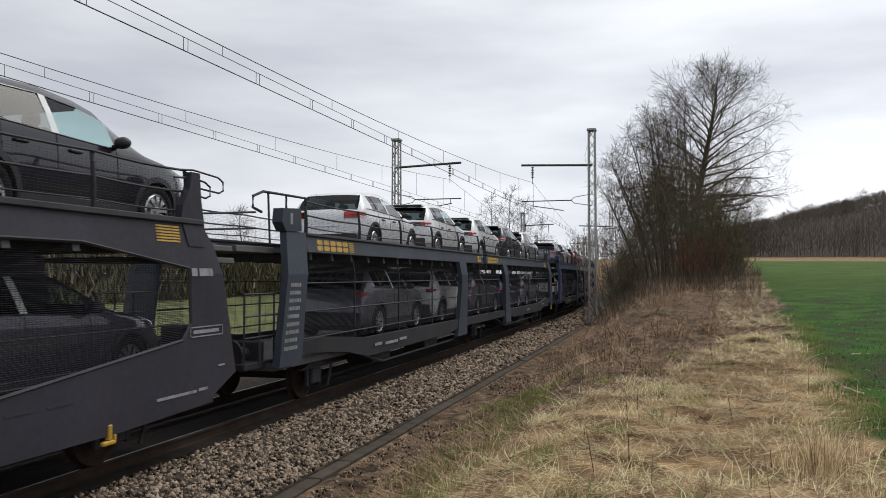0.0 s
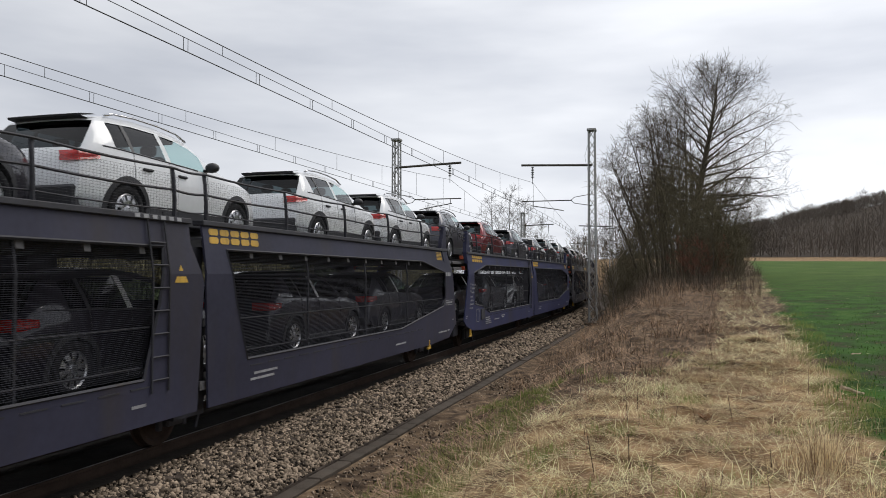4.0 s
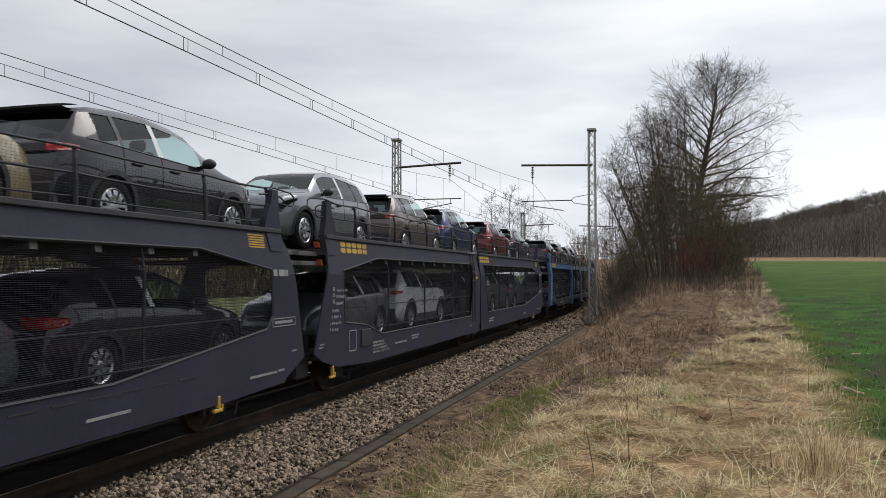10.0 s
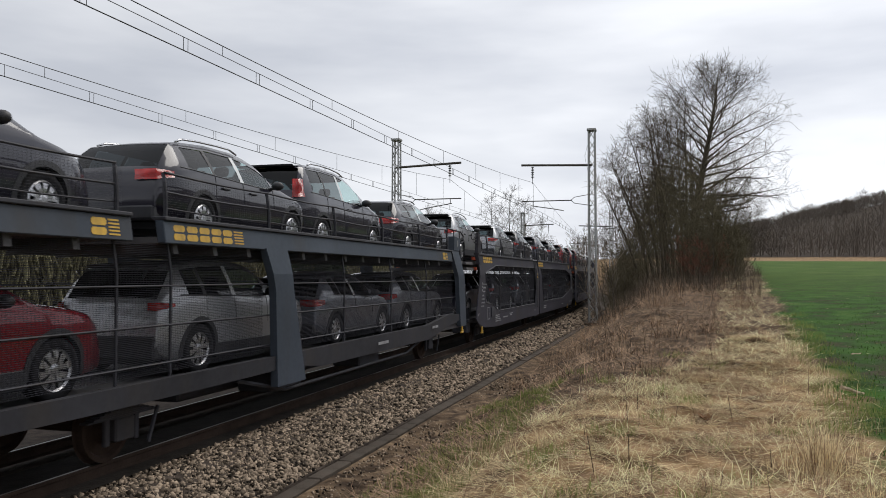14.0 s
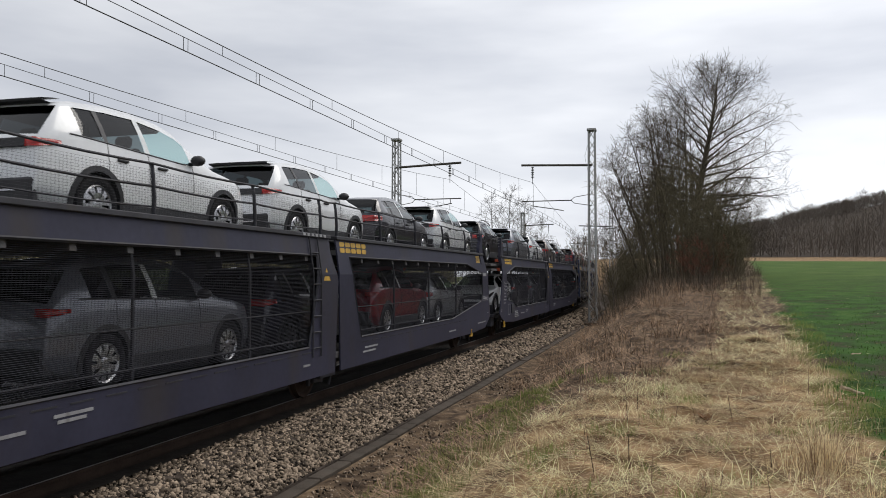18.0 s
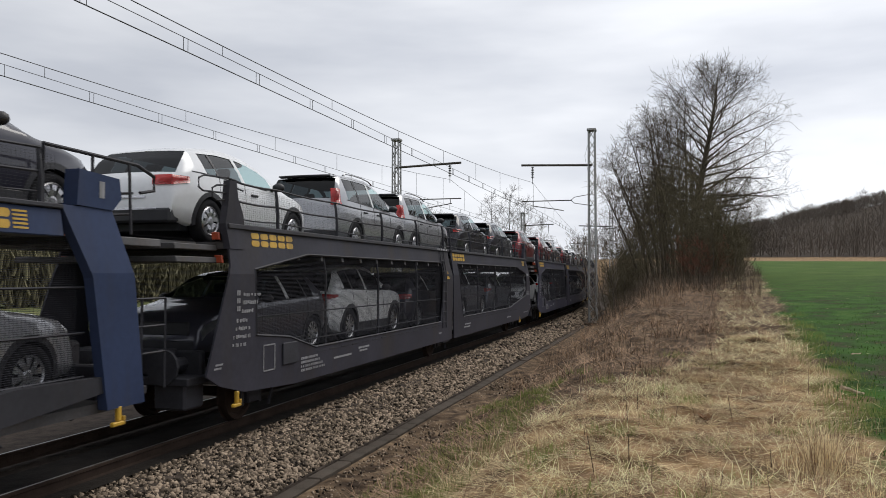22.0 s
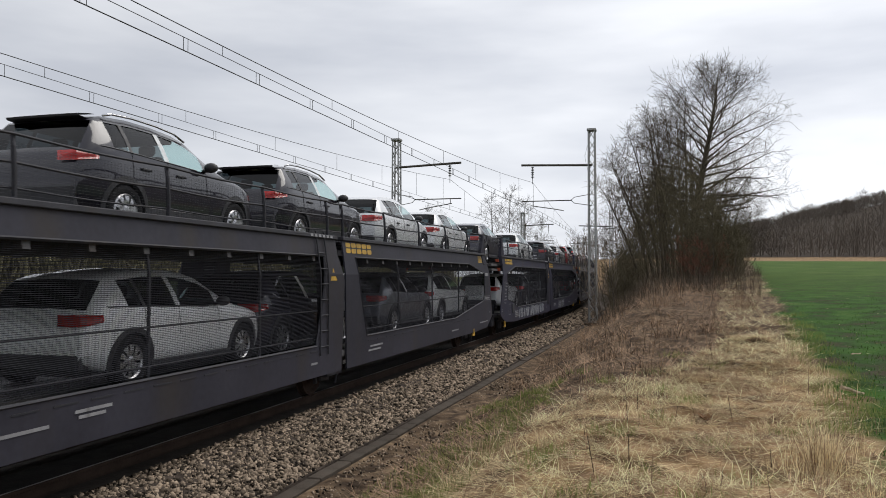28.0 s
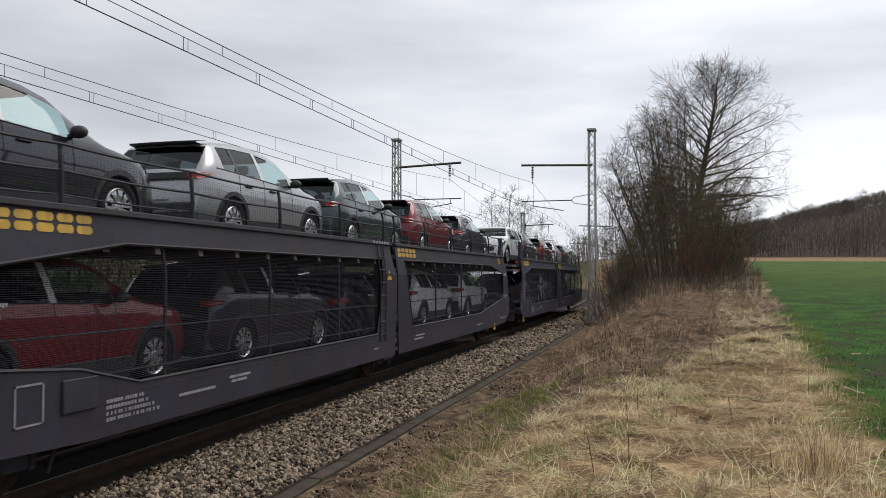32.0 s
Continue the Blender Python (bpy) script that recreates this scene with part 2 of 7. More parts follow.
M_LEAF = surface("dead_leaf", (0.20, 0.115, 0.060), 0.9, 0, 0.4, 8, None, 0, 60, 0, 0.5)
M_DRIFT = surface("bleached_wood", (0.46, 0.36, 0.26), 0.9, 0, 0.35, 9, (0.2, 0.15, 0.1), 0.3, 40)
M_HEDGE = surface("hedge_leaves", (0.165, 0.150, 0.088), 0.9, 0, 0.45, 0.2, None, 0, 60, 0, 0.4)
M_EVER = surface("evergreen", (0.034, 0.043, 0.024), 0.9, 0, 0.35, 1.0, None, 0, 60, 0, 0.4)
M_FAR = surface("far_twigs", (0.128, 0.108, 0.090), 1.0, 0, 0.35, 0.05, None, 0, 60, 0, 0.5)


for blade in (M_STRAW, M_THATCH, M_GRASS, M_CROP):
    leafy(blade, 0.45)


def ground_material():
    m, n, l, p = nodes_of("ground_cover")
    co, sep = n.new("ShaderNodeTexCoord"), n.new("ShaderNodeSeparateXYZ")
    l.new(co.outputs["Object"], sep.inputs["Vector"])

    def noise_of(scale, detail=5.0):
        t = n.new("ShaderNodeTexNoise")
        t.inputs["Scale"].default_value, t.inputs["Detail"].default_value = scale, detail
        l.new(co.outputs["Object"], t.inputs["Vector"])
        return t.outputs["Fac"]

    def ramp_of(fac, *stops):
        r = n.new("ShaderNodeValToRGB")
        r.color_ramp.elements[0].position, r.color_ramp.elements[0].color = stops[0][0], (*stops[0][1], 1)
        r.color_ramp.elements[1].position, r.color_ramp.elements[1].color = stops[-1][0], (*stops[-1][1], 1)
        for q, c in stops[1:-1]:
            r.color_ramp.elements.new(q).color = (*c, 1)
        l.new(fac, r.inputs["Fac"])
        return r.outputs["Color"]

    def math_of(op, a, b):
        t = n.new("ShaderNodeMath")
        t.operation = op
        for i, v in enumerate((a, b)):
            if isinstance(v, (int, float)):
                t.inputs[i].default_value = v
            else:
                l.new(v, t.inputs[i])
        return t.outputs[0]

    def mixed(f, a, b):
        t = n.new("ShaderNodeMix")
        t.data_type = "RGBA"
        l.new(f, t.inputs["Factor"])
        l.new(a, t.inputs[6])
        l.new(b, t.inputs[7])
        return t.outputs[2]

    dry = ramp_of(noise_of(2.2, 9), (0.34, (0.085, 0.052, 0.030)), (0.52, (0.27, 0.178, 0.098)), (0.70, (0.48, 0.335, 0.19)))
    gravel = ramp_of(noise_of(26, 6), (0.3, (0.075, 0.060, 0.047)), (0.55, (0.150, 0.122, 0.095)), (0.75, (0.24, 0.20, 0.155)))
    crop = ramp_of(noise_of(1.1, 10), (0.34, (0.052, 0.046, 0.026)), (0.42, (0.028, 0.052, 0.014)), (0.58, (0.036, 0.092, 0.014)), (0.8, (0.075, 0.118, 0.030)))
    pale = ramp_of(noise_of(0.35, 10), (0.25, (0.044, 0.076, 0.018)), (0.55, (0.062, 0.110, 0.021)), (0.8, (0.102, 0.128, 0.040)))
    meadow = ramp_of(noise_of(0.3, 10), (0.3, (0.070, 0.10, 0.034)), (0.7, (0.18, 0.175, 0.080)))
    leaf = ramp_of(noise_of(0.5, 10), (0.3, (0.042, 0.034, 0.028)), (0.7, (0.080, 0.063, 0.049)))
    wob = math_of("MULTIPLY", math_of("SUBTRACT", noise_of(0.55, 4), 0.5), 2.2)
    x = math_of("ADD", sep.outputs["X"], wob)

    def step(v, a, b):
        r = n.new("ShaderNodeMapRange")
        r.inputs["From Min"].default_value, r.inputs["From Max"].default_value = a, b
        l.new(v, r.inputs["Value"])
        return r.outputs["Result"]
    litter = ramp_of(noise_of(3.5, 8), (0.34, (0.042, 0.029, 0.020)), (0.52, (0.115, 0.079, 0.051)), (0.70, (0.23, 0.162, 0.102)))
    c = mixed(step(x, -3.7, -2.7), gravel, dry)
    slant = math_of("SUBTRACT", math_of("ADD", sep.outputs["Y"], math_of("MULTIPLY", wob, 1.2)), math_of("MULTIPLY", sep.outputs["X"], 1.6))
    c = mixed(step(slant, 11.5, 14.0), c, litter)
    edge = math_of("MULTIPLY", math_of("MAXIMUM", sep.outputs["Y"], 0.0), 0.077)
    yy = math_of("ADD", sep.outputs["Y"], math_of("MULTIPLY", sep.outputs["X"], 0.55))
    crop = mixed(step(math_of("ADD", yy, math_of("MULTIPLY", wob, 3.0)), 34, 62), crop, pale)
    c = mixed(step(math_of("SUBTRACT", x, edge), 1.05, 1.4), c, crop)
    c = mixed(step(yy, 128, 136), c, dry)
    c = mixed(step(yy, 180, 186), c, leaf)
    c = mixed(step(sep.outputs["X"], -17.5, -19.5), c, meadow)
    l.new(c, p.inputs["Base Color"])
    p.inputs["Roughness"].default_value = 0.95
    p.inputs["Specular IOR Level"].default_value = 0.1
    b = n.new("ShaderNodeBump")
    l.new(noise_of(9, 8), b.inputs["Height"])
    b.inputs["Strength"].default_value, b.inputs["Distance"].default_value = 0.6, 0.08
    l.new(b.outputs["Normal"], p.inputs["Normal"])
    return m


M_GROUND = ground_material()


# ---- small mesh helpers ----
def mesh_of(name, bm, mat, smooth=False):
    me = bpy.data.meshes.new(name)
    bm.to_mesh(me)
    bm.free()
    me.materials.append(mat)
    if smooth:
        me.shade_smooth()
    return me


def part(name, bm, mat, parent, label="", smooth=False, kind=""):
    """Link a bmesh, or a mesh that is there already, as one mesh object under a thing or a part."""
    me = bm if isinstance(bm, bpy.types.Mesh) else mesh_of(name, bm, mat, smooth)
    ob = new(name, me)
    ob.parent = parent
    return tagged(ob, label, kind=kind)


def from_arrays(name, verts, faces, mat, smooth=False):
    me = bpy.data.meshes.new(name)
    me.from_pydata([tuple(v) for v in verts], [], [tuple(f) for f in faces])
    me.materials.append(mat)
    me.update()
    if smooth:
        me.shade_smooth()
    return me


def box(bm, x0, x1, y0, y1, z0, z1, bevel=0.0):
    vs = bmesh.ops.create_cube(bm, size=1.0)["verts"]
    for v in vs:
        v.co = Vector(((x0 + x1) / 2 + v.co.x * (x1 - x0), (y0 + y1) / 2 + v.co.y * (y1 - y0), (z0 + z1) / 2 + v.co.z * (z1 - z0)))
    if bevel:
        bmesh.ops.bevel(bm, geom=list({e for v in vs for e in v.link_edges}), offset=bevel, segments=1, affect="EDGES", profile=0.5)


def tube(bm, pts, r, n=5, r1=None, caps=False):
    """A tapered tube along a list of points."""
    pts = [Vector(p) for p in pts]
    r1 = r if r1 is None else r1
    rings = []
    for i, p in enumerate(pts):
        d = (pts[min(i + 1, len(pts) - 1)] - pts[max(i - 1, 0)]).normalized()
        a = d.cross(Vector((0, 0, 1)) if abs(d.z) < 0.9 else Vector((1, 0, 0))).normalized()
        b = d.cross(a)
        rr = r + (r1 - r) * i / max(1, len(pts) - 1)
        rings.append([bm.verts.new(p + (a * math.cos(2 * math.pi * k / n) + b * math.sin(2 * math.pi * k / n)) * rr) for k in range(n)])
    for q, w in zip(rings, rings[1:]):
        for k in range(n):
            bm.faces.new((q[k], q[(k + 1) % n], w[(k + 1) % n], w[k]))
    if caps:
        bm.faces.new(rings[0][::-1])
        bm.faces.new(rings[-1])


def lathe_x(bm, profile, n, x0=0.0, cy=0.0, cz=0.0):
    """A body turned round the x axis from (x, radius) pairs."""
    rings = [[bm.verts.new((x0 + x, cy + r * math.cos(2 * math.pi * k / n), cz + r * math.sin(2 * math.pi * k / n))) for k in range(n)] for x, r in profile]
    for q, w in zip(rings, rings[1:]):
        for k in range(n):
            bm.faces.new((q[k], w[k], w[(k + 1) % n], q[(k + 1) % n]))
    return rings


def slab(bm, outer, hole, x0, x1):
    """A plate in the y-z plane from x0 to x1, with an opening where there is one."""
    loops = []
    for pts in (outer, hole):
        if pts:
            vs = [bm.verts.new((x0, y, z)) for y, z in pts]
            loops.append([bm.edges.new((vs[i], vs[(i + 1) % len(vs)])) for i in range(len(vs))])
    edges = [e for lp in loops for e in lp]
    faces = [g for g in bmesh.ops.triangle_fill(bm, use_beauty=True, edges=edges)["geom"] if isinstance(g, bmesh.types.BMFace)]
    grown = bmesh.ops.extrude_face_region(bm, geom=faces)["geom"]
    for v in grown:
        if isinstance(v, bmesh.types.BMVert):
            v.co.x = x1
    bmesh.ops.recalc_face_normals(bm, faces=bm.faces)


# ---- the ground ----
def build_ground():
    def axis(lo, hi, fine_lo, fine_hi, step, grow):
        v, a = [], fine_lo
        while a <= fine_hi:
            v.append(a)
            a += step
        s, b = step, v[-1]
        while b < hi:
            s *= grow
            b += s
            v.append(min(b, hi))
        s, b = step, v[0]
        while b > lo:
            s *= grow
            b -= s
            v.insert(0, max(b, lo))
        return v
    xs = axis(-1800, 1800, -6, 6, 0.15, 1.18)
    ys = axis(-300, 2600, 0, 22, 0.15, 1.07)
    verts, faces = [], []
    for y in ys:
        for x in xs:
            z = land(x, y)
            bump = rough_of(x, y) if y < 200 else 0.0
            if -4.2 < x < 3.0 and y < 200:
                z += bump
            elif x >= 3.0 and y < 150:
                z += bump * 0.25
            verts.append((x, y, z))
    w = len(xs)
    for j in range(len(ys) - 1):
        for i in range(w - 1):
            a = j * w + i
            faces.append((a, a + 1, a + w + 1, a + w))
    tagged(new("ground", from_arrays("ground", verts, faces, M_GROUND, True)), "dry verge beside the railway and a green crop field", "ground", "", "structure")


build_ground()


def sweep(pts, s_list):
    """Verts and faces of a cross-section (offset, height) carried along the line."""
    verts, faces = [], []
    for s in s_list:
        for o, z in pts:
            verts.append(bent(s, o, z))
    n = len(pts)
    for j in range(len(s_list) - 1):
        for i in range(n - 1):
            a = j * n + i
            faces.append((a, a + 1, a + n + 1, a + n))
    return verts, faces


STEPS = [-60, -30, 0] + [i * 4.0 for i in range(1, 60)] + [260, 300, 400, 600]
BED_OFF = TRACK_B - TRACK


def build_track():
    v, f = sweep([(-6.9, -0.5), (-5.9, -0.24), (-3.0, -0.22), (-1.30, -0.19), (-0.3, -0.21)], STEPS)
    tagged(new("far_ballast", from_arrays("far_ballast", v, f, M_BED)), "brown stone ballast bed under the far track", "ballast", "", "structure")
    # oily strip by the near rail, its near-black tone includes painted under-wagon shade
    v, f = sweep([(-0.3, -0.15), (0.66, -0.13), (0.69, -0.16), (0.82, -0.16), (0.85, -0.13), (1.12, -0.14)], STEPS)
    tagged(new("oily_bed", from_arrays("oily_bed", v, f, M_OILY_SHADE)), "oil-stained ballast between the rails, coloured darker as shade under the wagons", "ballast", "", "structure")
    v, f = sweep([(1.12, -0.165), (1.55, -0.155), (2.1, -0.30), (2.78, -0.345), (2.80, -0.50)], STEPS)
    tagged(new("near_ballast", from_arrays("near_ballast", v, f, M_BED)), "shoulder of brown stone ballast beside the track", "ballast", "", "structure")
    head = [(-0.014, -0.002), (-0.012, 0.001), (0.018, 0.001), (0.020, -0.002)]
    web = [(-0.014, 0.0), (-0.028, -0.001), (-0.036, -0.008), (-0.036, -0.035), (-0.010, -0.05), (-0.010, -0.13), (-0.07, -0.155), (0.07, -0.155), (0.010, -0.13), (0.010, -0.05), (0.036, -0.035), (0.036, -0.008), (0.028, -0.001), (0.018, 0.0)]
    for c, words in ((0.0, "near"), (BED_OFF, "far")):
        t = tagged(new("railway_track"), "rusty steel rails of the %s track on dark ballast" % words, "track", "", "structure")
        for o in (-0.7535, 0.7535):
            v, f = sweep([(c + o + a, z) for a, z in head], STEPS)
            rail = part("rail", from_arrays("rail", v, f, M_RAIL, False), M_RAIL, t)
            v, f = sweep([(c + o + a, z) for a, z in web], STEPS)
            part("rail_web", from_arrays("rail_web", v, f, M_RUST), M_RUST, rail, "rusty brown rail web and foot")


build_track()


def build_trough():
    t = tagged(new("cable_trough"), "weathered concrete cable trough along the ballast", "cable trough", "", "structure")
    bm = bmesh.new()
    box(bm, -0.105, 0.105, -0.490, 0.490, -0.10, 0.040, 0.012)
    me = mesh_of("lid", bm, M_CONCRETE)
    rnd = random.Random(3)
    for i in range(58):
        ob = new("lid", me)
        ob.parent = t
        s = 1.0 + i * 0.985
        ob.matrix_basis = on_line(s, 2.87, -0.418 + rnd.uniform(-0.012, 0.012)) @ pose(0, 0, 0, rnd.uniform(-0.5, 0.5), rnd.uniform(-1.5, 1.5), rnd.uniform(-0.6, 0.6))
    bm = bmesh.new()
    box(bm, -0.42, 0.38, -0.30, 0.32, -0.12, 0.03, 0.03)
    ob = tagged(new("inspection_slab", mesh_of("inspection_slab", bm, M_CONCRETE)), "flat concrete inspection slab set in the gravel", "slab")
    ob.matrix_basis = pose(-3.05, 6.1, -0.33, 2, 3, 12)


build_trough()


# ---- overhead line ----
WIRE_Z = 5.75
SPANS = [-25.0, 43.0, 97.0, 150.0, 205.0]


def lattice_mast(name, base, height, facing, label):
    """A lattice mast: four angle legs, diagonals on each side, a cap."""
    t = tagged(new(name), label, "catenary mast", "catenary masts")
    x0, y0, z0 = base
    wb, wt = 0.25, 0.20
    corner = lambda q, k: Vector((x0 + (wb + (wt - wb) * k) * q[0] * 0.8, y0 + (wb + (wt - wb) * k) * q[1], z0 + height * k))
    for q in ((-1, -1), (1, -1), (1, 1), (-1, 1)):
        bm = bmesh.new()
        tube(bm, [corner(q, 0), corner(q, 1)], 0.042, 4, None, True)
        part("leg", bm, M_MAST, t)
    n = int(height / 0.52)
    for qa, qb in (((-1, -1), (1, -1)), ((1, -1), (1, 1)), ((1, 1), (-1, 1)), ((-1, 1), (-1, -1))):
        bm = bmesh.new()
        for i in range(n):
            a, b = (qa, qb) if i % 2 else (qb, qa)
            tube(bm, [corner(a, i / n), corner(b, (i + 1) / n)], 0.020, 4)
        part("lacing", bm, M_MAST, t, "zigzag lattice bracing")
    bm = bmesh.new()
    box(bm, x0 - 0.24, x0 + 0.24, y0 - 0.27, y0 + 0.27, z0 + height - 0.05, z0 + height + 0.06, 0.01)
    part("cap", bm, M_MAST, t)
    bm = bmesh.new()
    box(bm, x0 - 0.45, x0 + 0.45, y0 - 0.45, y0 + 0.45, z0 - 0.9, z0 + 0.1, 0.03)
    part("footing", bm, M_CONCRETE, t, "concrete footing")
    return t


def cantilever(t, mast, tip_off, s, arm_z, side):
    """The upper arm with its insulator string, and the registration arm below."""
    mx, my, _ = bent(s, mast, 0)
    tx, ty, _ = bent(s, tip_off, 0)
    bm = bmesh.new()
    reach = 0.62 * side
    tube(bm, [(mx, my, arm_z), (tx + reach * -1, ty, arm_z + 0.13)], 0.065, 6, None, True)
    part("upper_arm", bm, M_ARM, t, "weathered tubular bracket arm")
    bm = bmesh.new()
    for k in range(5):
        z = arm_z + 0.02 - k * 0.13
        tube(bm, [(tx, ty, z), (tx, ty, z - 0.05), (tx, ty, z - 0.06), (tx, ty, z - 0.11)], 0.03, 6)
        bmesh.ops.create_cone(bm, cap_ends=True, segments=8, radius1=0.10, radius2=0.05, depth=0.06, matrix=Matrix.Translation((tx, ty, z - 0.03)))
    tube(bm, [(tx, ty, arm_z - 0.60), (tx, ty, arm_z - 0.92)], 0.018, 4)
    part("insulator", bm, M_INSUL, t, "string of glass insulators")
    z = WIRE_Z + 0.58
    bm = bmesh.new()
    inner = mx + (tx - mx) * 0.35
    tube(bm, [(inner, my, z), (tx + reach * -1, ty, z)], 0.030, 5, None, True)
    tube(bm, [(tx + 0.02, ty, z), (tx + 0.02, ty, z - 0.25)], 0.020, 4)
    tube(bm, [(tx - 0.10 * side, ty, z - 0.25), (tx + 1.2 * side, ty, WIRE_Z + 0.12), (tx + 1.7 * side, ty, WIRE_Z + 0.02)], 0.024, 4)
    part("registration_arm", bm, M_ARM, t)
    bm = bmesh.new()
    for dz in (-0.32, 0.32):
        tube(bm, [(mx, my, z + dz), (mx + (inner - mx) * 0.85, my, z + dz * 0.5), (inner, my, z)], 0.018, 4)
    part("stay", bm, M_ARM, t, "forked stay with insulator")


def build_masts():
    for i, s in enumerate(SPANS):
        x, y, _ = bent(s, 3.22, 0)
        t = lattice_mast("catenary_mast", (x, y, -0.35), 10.45, -1, "galvanised lattice mast carrying the near wires")
        cantilever(t, 3.22, 0.0, s, 8.2, 1)
        s2 = s - 2.6 if i < 2 else s - 5.0
        x, y, _ = bent(s2, BED_OFF - 3.0, 0)
        t = lattice_mast("catenary_mast", (x, y, -0.35), 9.95, 1, "galvanised lattice mast carrying the far wires")
        cantilever(t, BED_OFF - 3.0, BED_OFF, s2, 8.1, -1)


build_masts()


def build_wires():
    for off, base, d0, d1, words in ((0.0, 0.0, 10.7, 11.76, "near"), (BED_OFF, -2.6, 13.36, 12.1, "far")):
        t = tagged(new("overhead_line"), "copper contact and carrier wires above the %s track" % words, "overhead line", "overhead lines")
        marks = [a + base for a in SPANS]

        def carrier(s):
            for a, b in zip(marks, marks[1:]):
                if a <= s <= b:
                    k = (s - a) / (b - a) * 2 - 1
                    return 6.12 + 1.24 * k * k
            return 7.36
        ss = [-25 + base + i * 2.0 for i in range(110)]
        for name, r, h in (("contact_wire", 0.0095, lambda s: WIRE_Z), ("auxiliary_wire", 0.0065, lambda s: WIRE_Z + 0.21), ("carrier_wire", 0.0085, carrier)):
            bm = bmesh.new()
            tube(bm, [bent(s, off, h(s)) for s in ss], r, 5)
            part(name, bm, M_CABLE, t)
        bm = bmesh.new()
        for i in range(-4, 30):
            s = d0 + i * 2.25
            for e in (-0.06, 0.06):
                tube(bm, [bent(s + e, off, WIRE_Z), bent(s + e, off, WIRE_Z + 0.21)], 0.006, 4)
        ob = part("short_dropper", bm, M_CABLE, t, kind="stuff")
        bm = bmesh.new()
        for i in range(-4, 30):
            s = d1 + i * 4.5
            tube(bm, [bent(s, off, WIRE_Z + 0.21), bent(s, off, carrier(s))], 0.006, 4)
        part("long_dropper", bm, M_CABLE, t, kind="stuff")
    # feeder wire tied down from the mast tops
    t = tagged(new("guy_wire"), "thin guy wire from the mast top with insulators", "wire")
    x, y, _ = bent(43, 3.2, 0)
    bm = bmesh.new()
    tube(bm, [(x, y, 10.05), (x - 1.2, y + 8, 9.9), (x - 4.5, y + 54, 9.2)], 0.008, 4)
    part("strand", bm, M_CABLE, t)


build_wires()


# ---- the cars ----
def curve(points, v):
    if v <= points[0][0]:
        return points[0][1]
    for (a, p), (b, q) in zip(points, points[1:]):
        if v <= b:
            k = (v - a) / (b - a)
            return p + (q - p) * k
    return points[-1][1]


